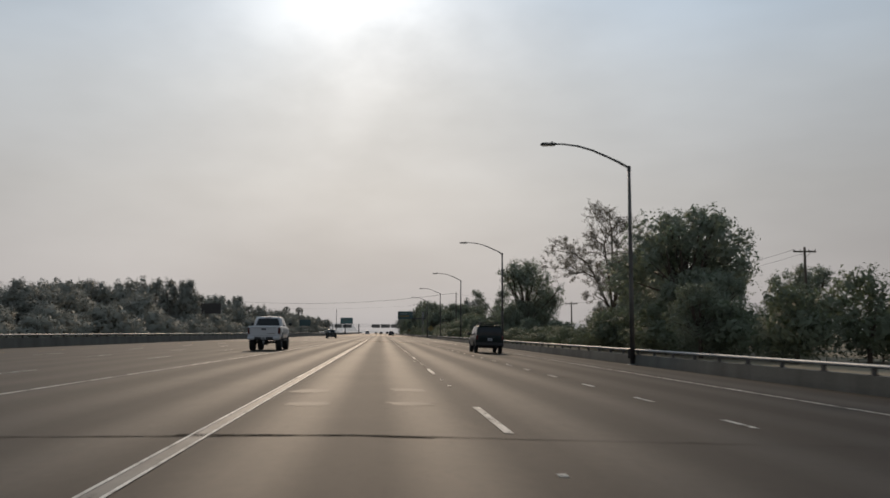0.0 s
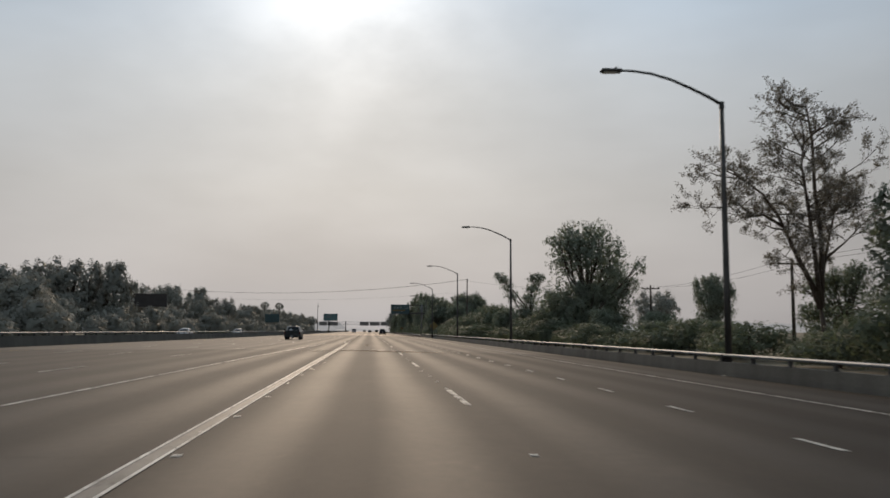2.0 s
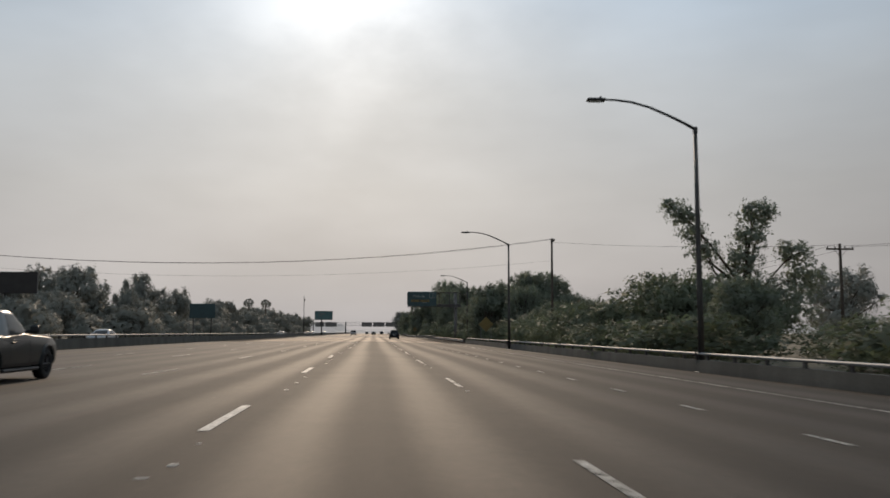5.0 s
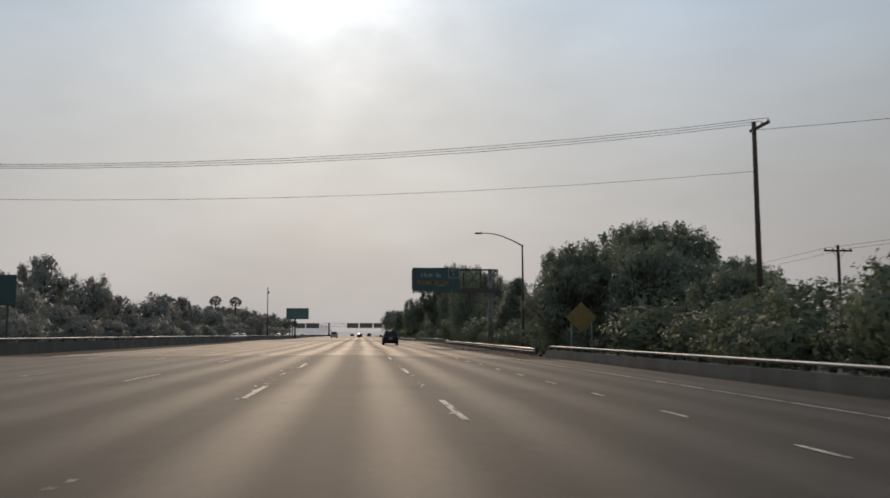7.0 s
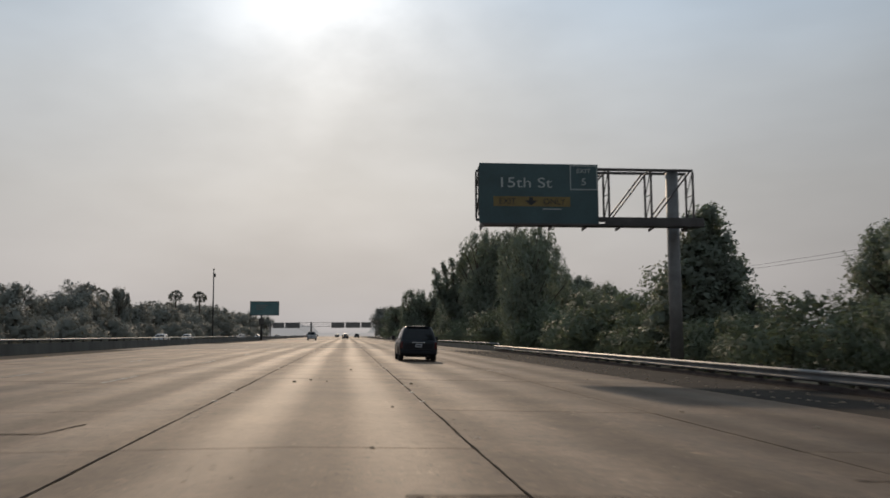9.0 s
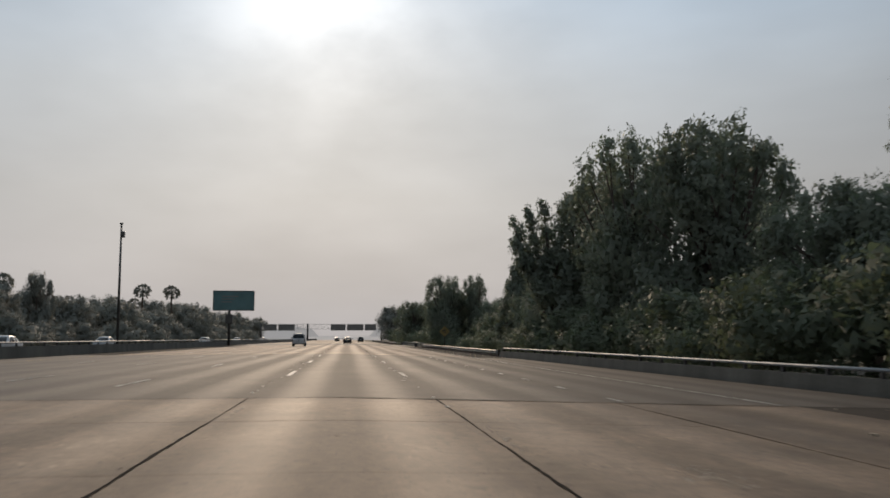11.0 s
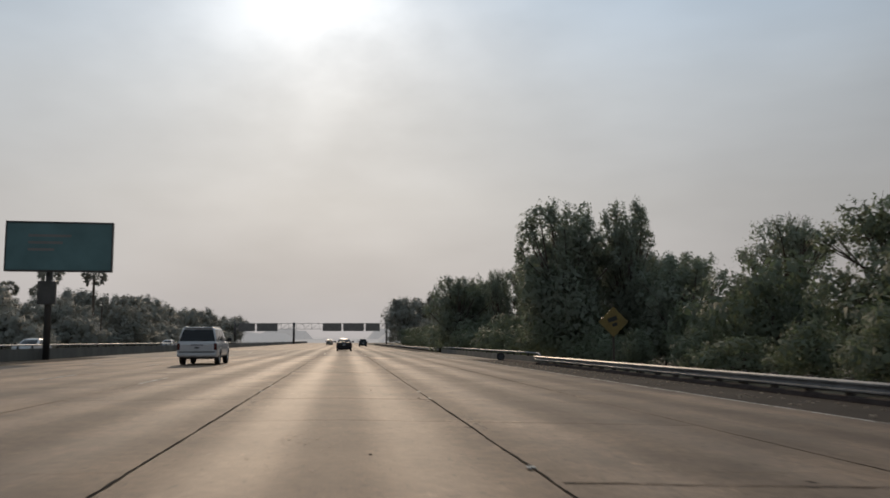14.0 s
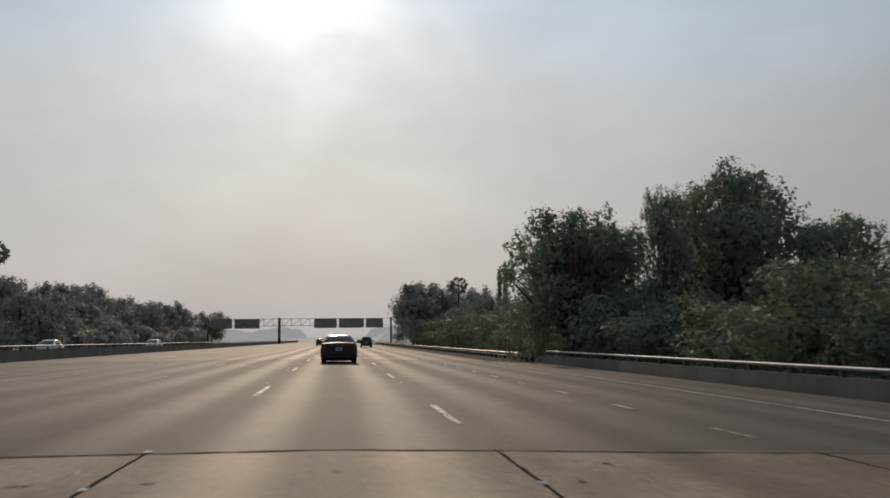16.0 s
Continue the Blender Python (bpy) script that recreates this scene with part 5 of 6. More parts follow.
def palm(h, seed):
    t = root("palm_tree", pose(0, 0, -500), "tall thin fan palm with a round tuft of fronds", "palm tree")
    r = random.Random(seed)
    part("trunk", tube([(0, 0, -0.3), (0.1, 0, h * 0.4), (0.25, 0, h * 0.75), (0.3, 0, h - 1.2)], [0.36, 0.26, 0.22, 0.2], 10), BARK, t, smooth=True)
    bm = bmesh.new()
    for k in range(80):
        a, e = r.uniform(0, 2 * math.pi), r.uniform(-1.1, 1.35)
        d = Vector((math.cos(a) * math.cos(e), math.sin(a) * math.cos(e), math.sin(e)))
        base = Vector((0.3, 0, h - 1.3))
        fan = base + d * r.uniform(1.3, 1.7)
        add_tube(bm, [base, fan], 0.02, 4)
        side = d.cross(Vector((r.uniform(-1, 1), r.uniform(-1, 1), r.uniform(0.2, 1)))).normalized()
        for j in range(-5, 6):
            q = (d + side * j * 0.24).normalized()
            tip = fan + q * r.uniform(0.8, 1.2) - Vector((0, 0, 0.18))
            w = d.cross(side) * 0.07 + side * 0.07
            vs = [bm.verts.new(p) for p in (fan, fan.lerp(tip, 0.6) + w, tip, fan.lerp(tip, 0.6) - w)]
            bm.faces.new(vs)
    part("fronds", bm, LEAF_HAZED, t)
    return t


KINDS["palm"] = palm(17.5, 3)
used = set()


def plant(kind, x, y, scale=1.0, turn=0.0, wide=1.0, z=-0.7):
    """Sets a tree of that kind down; the first of a kind is the built one, the others are copies."""
    m = pose(x, y, z, 0, 0, turn) @ Matrix.Diagonal((scale * wide, scale * wide, scale, 1))
    if kind in used:
        a = KINDS[kind].scale
        return copy_thing(KINDS[kind], m @ Matrix.Diagonal((1 / a.x, 1 / a.y, 1 / a.z, 1)))
    used.add(kind)
    KINDS[kind].matrix_world = m
    return KINDS[kind]


# right-hand side, in the order in which they are passed
plant("broad", 29.0, 79.5, 1.10, 20, 1.12)
plant("broad_b", 34, 104, 1.08, 140)
plant("broad", 43, 108, 0.90, 75)
plant("broad_b", 49, 96, 0.86, 60)
plant("open", 32.1, 116, 0.95, 0)
plant("feathery", 38, 124, 0.65, 10)
plant("airy", 29.2, 171, 1.12, 0, 1.1)
plant("airy", 34, 176, 0.72, 120)
plant("broad_b", 28.4, 169, 0.74, 45, 1.0)
plant("forked", 29.0, 211, 1.02, 0)
plant("broad", 62, 210, 0.98, 250, 0.72)
plant("far_broad", 75, 278, 1.0, 40)
plant("shrub_b", 23.5, 207, 1.5, 40)
plant("shrub_b", 28.5, 211, 1.4, 140)
plant("tall", 18.5, 275.4, 0.64, 30, 1.2)
plant("tall", 16.9, 276.2, 0.61, 75, 0.85)
plant("broad", 24.1, 277.8, 0.90, 90)
plant("tall_b", 25.3, 274.6, 0.90, 200)
plant("broad_b", 31.3, 271.4, 0.61, 10)
plant("broad_b", 16.4, 272.2, 0.64, 10)
plant("broad_b", 21.7, 269.0, 0.78, 210)
plant("tall_b", 17.4, 286, 0.50, 40, 0.95)
plant("shrub", 16.6, 268.6, 0.6, 50, 1.1)
plant("cone", 18.9, 307.5, 0.94, 0, 1.38)
plant("tall_b", 24.8, 300, 0.56, 100, 1.0)
plant("tall", 20.5, 390, 1.02, 0, 1.0)
plant("high", 16.4, 392.5, 1.0, 0, 1.0)
plant("tall", 19.5, 381, 1.10, 130, 0.85)
plant("broad_b", 17.3, 343, 1.06, 150, 0.66)
plant("tall_b", 22.0, 373, 1.24, 70, 0.8)
plant("tall", 26.0, 377, 0.98, 30, 0.9)
plant("broad", 27.5, 366, 0.7, 30)
plant("tall_b", 25.0, 346, 0.55, 300)
plant("broad_b", 24, 354, 0.6, 77)
plant("broad_b", 18.0, 401.5, 0.60, 33, 1.1)
plant("broad", 25, 398, 0.75, 200)
plant("cone", 16.9, 408, 1.06, 0, 0.95)
plant("broad_b", 20.2, 411, 0.62, 100)
plant("feathery", 24.0, 430, 0.96, 60)
plant("feathery", 21.0, 419, 0.72, 160)
plant("feathery", 29, 440, 1.0, 220)
plant("feathery", 26.0, 446, 0.80, 20)
plant("tall", 17.2, 475, 0.88, 100, 1.05)
plant("tall_b", 18.6, 478, 0.84, 10, 1.0)
plant("tall", 22.4, 475, 0.89, 220, 0.7)
plant("tall", 27.5, 477, 0.62, 20, 1.0)
plant("airy", 57.0, 514, 1.20, 70, 1.05)
plant("broad_b", 25, 470, 0.72, 30)
plant("broad_b", 15.0, 521, 0.92, 15, 0.95)
plant("broad", 18.3, 525, 0.80, 55, 0.95)
plant("airy", 19.0, 514, 0.72, 15, 0.55)
plant("tall_b", 24.0, 516, 1.0, 260, 1.0)
plant("feathery", 28.5, 512, 0.78, 90)
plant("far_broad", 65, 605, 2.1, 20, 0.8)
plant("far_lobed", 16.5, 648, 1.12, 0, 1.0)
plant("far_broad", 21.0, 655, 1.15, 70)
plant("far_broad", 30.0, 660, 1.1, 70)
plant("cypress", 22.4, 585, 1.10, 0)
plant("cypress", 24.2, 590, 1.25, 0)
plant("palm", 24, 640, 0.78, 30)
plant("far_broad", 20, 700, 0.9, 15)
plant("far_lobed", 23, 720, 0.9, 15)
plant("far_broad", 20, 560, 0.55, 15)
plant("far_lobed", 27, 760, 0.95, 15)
g = random.Random(8)
y = 52.0
while y < 640:
    x = 17.2 + g.uniform(-0.8, 1.6)
    if y < 190:
        x += lerp(y, [(52, 9), (190, 6)])
    if 244 < y < 270:
        x += 2.6
    s = g.uniform(0.72, 1.15) * (0.58 if 97 < y < 166 or 180 < y < 206 else 0.8 if 240 < y < 262 else 1.0)
    plant("shrub" if g.random() < 0.72 else "shrub_b", x, y, s * (0.62 if 393 < y < 470 else 0.70 if 268 < y < 318 else 1.0), g.uniform(0, 360), g.uniform(0.85, 1.5) * (1.5 if 97 < y < 206 else 1.0))
    if g.random() < 0.62:
        plant("shrub" if g.random() < 0.5 else "shrub_b", x + g.uniform(4, 9), y + g.uniform(-2, 2), s * g.uniform(1.0, 1.55) * (0.7 if 268 < y < 318 else 1.0), g.uniform(0, 360), g.uniform(0.75, 1.2))
    y += g.uniform(3.8, 6.6)
# fill of larger growth behind the front row
for x, y, s in ((24, 63, 0.5), (28, 72, 0.6), (30, 146, 0.32), (27, 155, 0.36), (22, 196, 0.42), (27, 226, 0.5), (23, 258, 0.5), (28, 268, 0.6), (25, 318, 0.36), (27, 330, 0.42), (22, 358, 0.7),
                (26, 398, 0.7), (31, 410, 0.8), (27, 536, 0.6), (22, 548, 0.6), (25, 612, 0.8), (19, 600, 0.55)):
    plant("far_broad" if y > 580 else "broad_b" if (x + y) % 2 else "broad", x, y, s, g.uniform(0, 360))
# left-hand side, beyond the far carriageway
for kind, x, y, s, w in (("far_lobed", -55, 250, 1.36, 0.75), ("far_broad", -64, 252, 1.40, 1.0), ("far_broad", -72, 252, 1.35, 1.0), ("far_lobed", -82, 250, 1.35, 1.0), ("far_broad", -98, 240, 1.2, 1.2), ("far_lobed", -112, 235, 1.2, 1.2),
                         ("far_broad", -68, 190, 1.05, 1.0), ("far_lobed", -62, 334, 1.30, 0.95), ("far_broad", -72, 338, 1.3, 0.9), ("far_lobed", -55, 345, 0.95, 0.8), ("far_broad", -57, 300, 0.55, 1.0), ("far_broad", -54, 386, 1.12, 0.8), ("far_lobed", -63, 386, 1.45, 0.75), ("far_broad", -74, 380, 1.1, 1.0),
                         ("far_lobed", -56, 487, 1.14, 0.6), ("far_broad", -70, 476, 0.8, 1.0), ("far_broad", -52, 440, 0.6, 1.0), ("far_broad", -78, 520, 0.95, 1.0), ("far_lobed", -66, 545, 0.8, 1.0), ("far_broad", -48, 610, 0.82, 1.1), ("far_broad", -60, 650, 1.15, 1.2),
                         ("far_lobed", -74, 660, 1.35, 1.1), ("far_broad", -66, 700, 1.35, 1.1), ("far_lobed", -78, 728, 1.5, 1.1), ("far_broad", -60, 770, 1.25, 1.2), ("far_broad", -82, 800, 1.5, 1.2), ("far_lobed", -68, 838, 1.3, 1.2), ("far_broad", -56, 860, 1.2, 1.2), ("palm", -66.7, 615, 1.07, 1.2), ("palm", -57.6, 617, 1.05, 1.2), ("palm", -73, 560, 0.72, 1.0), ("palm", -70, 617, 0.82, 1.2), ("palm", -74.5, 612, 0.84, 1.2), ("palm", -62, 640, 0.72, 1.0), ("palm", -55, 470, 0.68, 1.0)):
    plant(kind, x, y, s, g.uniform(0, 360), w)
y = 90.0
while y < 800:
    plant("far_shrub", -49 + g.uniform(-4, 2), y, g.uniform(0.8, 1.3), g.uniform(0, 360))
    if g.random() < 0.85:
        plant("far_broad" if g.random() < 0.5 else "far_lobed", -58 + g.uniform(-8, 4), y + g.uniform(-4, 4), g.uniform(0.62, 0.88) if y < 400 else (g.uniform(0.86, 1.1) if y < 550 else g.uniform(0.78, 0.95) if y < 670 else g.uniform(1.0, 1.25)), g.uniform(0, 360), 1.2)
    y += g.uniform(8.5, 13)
for k, ob in KINDS.items():
    if k not in used:
        for o in (*ob.children_recursive, ob):
            bpy.data.objects.remove(o)

# hazy woods and hills far ahead
bm = bmesh.new()
for layer, (yy, hh, seed) in enumerate(((1250, 17, 1), (1700, 30, 2))):
    prev = None
    for i in range(161):
        x = -900 + 1800 * i / 160
        h = hh * (0.55 + 0.35 * noise.noise(Vector((x * 0.02, seed, 0))) + 0.22 * noise.noise(Vector((x * 0.11, seed, 3))))
        if abs(x + 5) < 45:
            h *= 0.25
        a, b = bm.verts.new((x, yy, -1)), bm.verts.new((x, yy + 20, max(1.0, h)))
        if prev:
            bm.faces.new((prev[0], a, b, prev[1]))
        prev = (a, b)
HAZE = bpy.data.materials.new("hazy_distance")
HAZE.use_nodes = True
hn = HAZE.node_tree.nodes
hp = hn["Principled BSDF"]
# haze is put into a pale base colour and an added glow
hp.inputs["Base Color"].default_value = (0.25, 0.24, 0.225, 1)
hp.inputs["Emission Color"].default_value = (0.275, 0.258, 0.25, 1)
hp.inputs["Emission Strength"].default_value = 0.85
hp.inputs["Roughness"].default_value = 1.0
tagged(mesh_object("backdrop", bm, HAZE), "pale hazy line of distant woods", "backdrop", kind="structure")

# ---- vehicles ----


class Skin:
    """The lower body of a car: flanks that bulge, a shoulder, a crowned top, wheel openings and drawn-in ends."""

    def __init__(self, length, top, half, wheels, arch_r, wheel_z, z0):
        self.length, self.top, self.half, self.wheels = length, top, half, wheels
        self.arch_r, self.wheel_z, self.z0 = arch_r, wheel_z, z0

    def high(self, y):
        return lerp(y, self.top)

    def low(self, y):
        z = self.z0
        for c in self.wheels:
            d = abs(y - c)
            if d < self.arch_r:
                z = max(z, self.wheel_z + math.sqrt(self.arch_r ** 2 - d * d))
        return z

    def side(self, y, z):
        """Half the width at that place of the flank."""
        v = (z - self.z0) / max(0.1, self.high(y) - self.z0)
        return lerp(y, self.half) * (1 - 0.30 * max(0.0, 0.36 - v) ** 2 - 0.22 * max(0.0, v - 0.52) ** 2)

    def mesh(self):
        ys = {0.0, 0.03, 0.08, 0.16, self.length - 0.03, self.length, *(p[0] for p in self.top), *(p[0] for p in self.half)}
        ys |= {self.length * k / 16 for k in range(17)}
        for c in self.wheels:
            ys |= {c + self.arch_r * math.cos(math.pi * k / 12) for k in range(13)} | {c - self.arch_r - 0.004, c + self.arch_r + 0.004}
        bm = bmesh.new()
        rings = []
        for y in sorted(q for q in ys if 0 <= q <= self.length):
            lo, hi = self.low(y), self.high(y)
            r = min(0.06, (hi - lo) * 0.4)
            half = [(self.side(y, lo) - 0.03, lo)]
            half += [(self.side(y, lo + (hi - r - lo) * f), lo + (hi - r - lo) * f) for f in (0.0, 0.08, 0.22, 0.4, 0.58, 0.76, 0.9, 1.0)]
            edge = half[-1][0]
            half += [(edge - r * (1 - math.cos(a)), hi - r + r * math.sin(a)) for a in (0.52, 1.05, 1.57)]
            half += [((edge - r) * f, hi + 0.03 * (1 - f * f)) for f in (0.66, 0.33)]
            ring = [(x, z) for x, z in half] + [(0.0, hi + 0.03)] + [(-x, z) for x, z in half[::-1]]
            rings.append([bm.verts.new((x, y, z)) for x, z in ring])
        for r0, r1 in zip(rings, rings[1:]):
            for k in range(len(r0) - 1):
                bm.faces.new((r0[k], r0[k + 1], r1[k + 1], r1[k]))
        bm.faces.new(rings[0])
        bm.faces.new(rings[-1][::-1])
        bmesh.ops.recalc_face_normals(bm, faces=bm.faces)
        return bm

    def band(self, s, pts, width, out=0.004, tall=True):
        """A thin band on the flank along points of (y, z): width upwards, or along the car where tall is False."""
        bm = bmesh.new()
        rows = []
        for y, z in pts:
            q = [(y, z), (y, z + width)] if tall else [(y, z), (y + width, z)]
            rows.append([bm.verts.new((s * (self.side(a, b) + o), a, b)) for o in (-0.02, out) for a, b in q])
        for r0, r1 in zip(rows, rows[1:]):
            for a, b in ((0, 2), (2, 3), (3, 1)):
                bm.faces.new((r0[a], r0[b], r1[b], r1[a]))
        for r in (rows[0], rows[-1]):
            bm.faces.new((r[0], r[2], r[3], r[1]))
        bmesh.ops.recalc_face_normals(bm, faces=bm.faces)
        return bm


class Cabin:
    """A glazed cabin with rounded corners and roof edge; panes are laid on its curved faces. Each of rear, front and half is (at the belt, at the roof, bulge)."""

    def __init__(self, z0, z1, rear, front, half, round_=0.08, bow=0.07, crown=0.04):
        self.z0, self.z1, self.rear, self.front, self.half = z0, z1, rear, front, half
        self.round, self.bow, self.crown = round_, bow, crown

    @staticmethod
    def mix(v, a, b, bulge):
        return a + (b - a) * v + 4 * bulge * v * (1 - v)

    def z(self, v):
        return self.z0 + (self.z1 - self.z0) * v

    def wide(self, y, v):
        a, b = self.mix(v, *self.rear), self.mix(v, *self.front)
        return self.mix(v, *self.half) * (1 - 0.035 * ((y - (a + b) / 2) / max(0.3, (b - a) / 2)) ** 2)

    def back(self, x, v):
        return self.mix(v, *self.rear) + self.bow * (x / self.mix(v, *self.half)) ** 2

    def nose(self, x, v):
        return self.mix(v, *self.front) - 2.0 * self.bow * (x / self.mix(v, *self.half)) ** 2

    def ring(self, v, z, inset):
        hw, rc = self.mix(v, *self.half), 0.11
        e = hw - rc
        pts = [(e * (k / 3 - 1), self.back(e * (k / 3 - 1), v)) for k in range(7)]
        a, b = self.back(e, v), self.nose(e, v)
        flank = [a + rc + (b - a - 2 * rc) * k / 6 for k in range(7)]
        xs = [self.wide(y, v) for y in flank]
        right = [(xs[0] - rc * 0.62, a + rc * 0.12), (xs[0] - rc * 0.2, a + rc * 0.5)] + list(zip(xs, flank)) + [(xs[-1] - rc * 0.2, b - rc * 0.5), (xs[-1] - rc * 0.62, b - rc * 0.12)]
        front = [(e * (1 - k / 3), self.nose(e * (1 - k / 3), v)) for k in range(7)]
        left = [(-x, y) for x, y in right[::-1]]
        cy = (a + b) / 2
        out = []
        for x, y in pts + right + front + left:
            kx, ky = 1 - inset / hw, 1 - inset / ((b - a) / 2)
            out.append((x * kx, cy + (y - cy) * ky, z))
        return out

    def shell(self):
        bm = bmesh.new()
        r = self.round
        top = 1 - r / (self.z1 - self.z0)
        rows = [self.ring(top * f, self.z(top * f), 0.0) for f in (0.0, 0.2, 0.4, 0.6, 0.8, 1.0)]
        rows += [self.ring(top + (1 - top) * math.sin(a), self.z1 - r + r * math.sin(a), r * (1 - math.cos(a))) for a in (0.4, 0.8, 1.2, 1.57)]
        hw = self.mix(1.0, *self.half)
        rows += [self.ring(1.0, self.z1 + self.crown * f * (2 - f), r + (hw - r) * f * 0.9) for f in (0.3, 0.65, 1.0)]
        rings = [[bm.verts.new(p) for p in row] for row in rows]
        n = len(rings[0])
        for r0, r1 in zip(rings, rings[1:]):
            for k in range(n):
                bm.faces.new((r0[k], r0[(k + 1) % n], r1[(k + 1) % n], r1[k]))
        bm.faces.new(rings[-1])
        bmesh.ops.recalc_face_normals(bm, faces=bm.faces)
        return bm

    @staticmethod
    def patch(at, out, nu=6, nv=4):
        """A pane over a grid of places, with a rim that runs back into the shell."""
        bm = bmesh.new()
        grid = [[bm.verts.new(at(i / nu, j / nv, out)) for i in range(nu + 1)] for j in range(nv + 1)]
        for j in range(nv):
            for i in range(nu):
                bm.faces.new((grid[j][i], grid[j][i + 1], grid[j + 1][i + 1], grid[j + 1][i]))
        loop = [(i, 0) for i in range(nu)] + [(nu, j) for j in range(nv)] + [(i, nv) for i in range(nu, 0, -1)] + [(0, j) for j in range(nv, 0, -1)]
        inner = [bm.verts.new(at(i / nu, j / nv, -0.02)) for i, j in loop]
        for k, (i, j) in enumerate(loop):
            i2, j2 = loop[(k + 1) % len(loop)]
            bm.faces.new((inner[k], inner[(k + 1) % len(loop)], grid[j2][i2], grid[j][i]))
        bmesh.ops.recalc_face_normals(bm, faces=bm.faces)
        return bm

    def side_pane(self, s, low, high, v0, v1, out=0.006):
        """low and high: (rear, front) of the pane's lower and upper edge."""
        def at(u, w, o):
            v = v0 + (v1 - v0) * w
            y = (low[0] + (low[1] - low[0]) * u) * (1 - w) + (high[0] + (high[1] - high[0]) * u) * w
            return (s * (self.wide(y, v) + o), y, self.z(v))
        return self.patch(at, out)

    def rear_pane(self, f0, f1, v0, v1, out=0.006):
        """f0 and f1: how far across the face the lower and the upper edge reach."""
        def at(u, w, o):
            v = v0 + (v1 - v0) * w
            x = (2 * u - 1) * self.mix(v, *self.half) * (f0 + (f1 - f0) * w)
            return (x, self.back(x, v) - o, self.z(v))
        return self.patch(at, out)

    def front_pane(self, f0, f1, v0, v1, out=0.006):
        def at(u, w, o):
            v = v0 + (v1 - v0) * w
            x = (2 * u - 1) * self.mix(v, *self.half) * (f0 + (f1 - f0) * w)
            return (x, self.nose(x, v) + o, self.z(v))
        return self.patch(at, out)


def skin_part(name, bm, mat, parent, label="", angle=40):
    ob = part(name, bm, mat, parent, label, True)
    ob.data.set_sharp_from_angle(angle=radians(angle))
    return ob


def wheel(parent, x, y, r, width, side, rim_mat):
    """A tyre of revolution with tread blocks, a dished rim, spokes and a hub."""
    seg = 30
    bm = bmesh.new()
    prof = [(0.60 * r, -0.40), (0.66 * r, -0.49), (0.80 * r, -0.5), (0.93 * r, -0.47), (0.985 * r, -0.40), (r, -0.28), (r, 0.28), (0.985 * r, 0.40), (0.93 * r, 0.47), (0.80 * r, 0.5), (0.66 * r, 0.49), (0.60 * r, 0.40)]
    rings = [[bm.verts.new((w * width, q * math.cos(2 * math.pi * k / seg), q * math.sin(2 * math.pi * k / seg))) for q, w in prof] for k in range(seg)]
    for k in range(seg):
        for j in range(len(prof) - 1):
            bm.faces.new((rings[k][j], rings[k][j + 1], rings[(k + 1) % seg][j + 1], rings[(k + 1) % seg][j]))
    bmesh.ops.recalc_face_normals(bm, faces=bm.faces)
    hub = new("wheel")
    hub.parent = parent
    hub.location = (x, y, r)
    skin_part("tyre", bm, TYRE, hub)
    bm = bmesh.new()
    s = side * width
    add_tube(bm, [(s * 0.02, 0, 0), (s * 0.14, 0, 0)], 0.61 * r, 24)
    add_tube(bm, [(s * 0.14, 0, 0), (s * 0.40, 0, 0)], [0.53 * r, 0.60 * r], 24, False)
    for k in range(6):
        a = 2 * math.pi * k / 6
        c, d = math.cos(a), math.sin(a)
        add_tube(bm, [(s * 0.40, 0.10 * r * c, 0.10 * r * d), (s * 0.34, 0.57 * r * c, 0.57 * r * d)], [0.085 * r, 0.06 * r], 6)
    add_tube(bm, [(s * 0.3, 0, 0), (s * 0.45, 0, 0)], [0.16 * r, 0.12 * r], 12)
    part("rim", bm, rim_mat, hub)
    return hub


def mirror(parent, x, y, z, mat, s):
    bm = bmesh.new()
    add_box(bm, (min(x + 0.08 * s, x + 0.29 * s), y - 0.06, z), (max(x + 0.08 * s, x + 0.29 * s), y + 0.08, z + 0.19), 0.035)
    add_tube(bm, [(x - 0.04 * s, y + 0.04, z + 0.03), (x + 0.12 * s, y + 0.02, z + 0.07)], 0.03, 6)
    part("wing_mirror", bm, mat, parent)


def plate(parent, y, z, x=0.0):
    p = part("number_plate", box((x - 0.155, y - 0.012, z), (x + 0.155, y, z + 0.155), 0.004), PLATE, parent, "plain pale number plate")
    part("plate_bar", box((x - 0.11, y - 0.016, z + 0.05), (x + 0.11, y - 0.0125, z + 0.11)), TRIM, p)


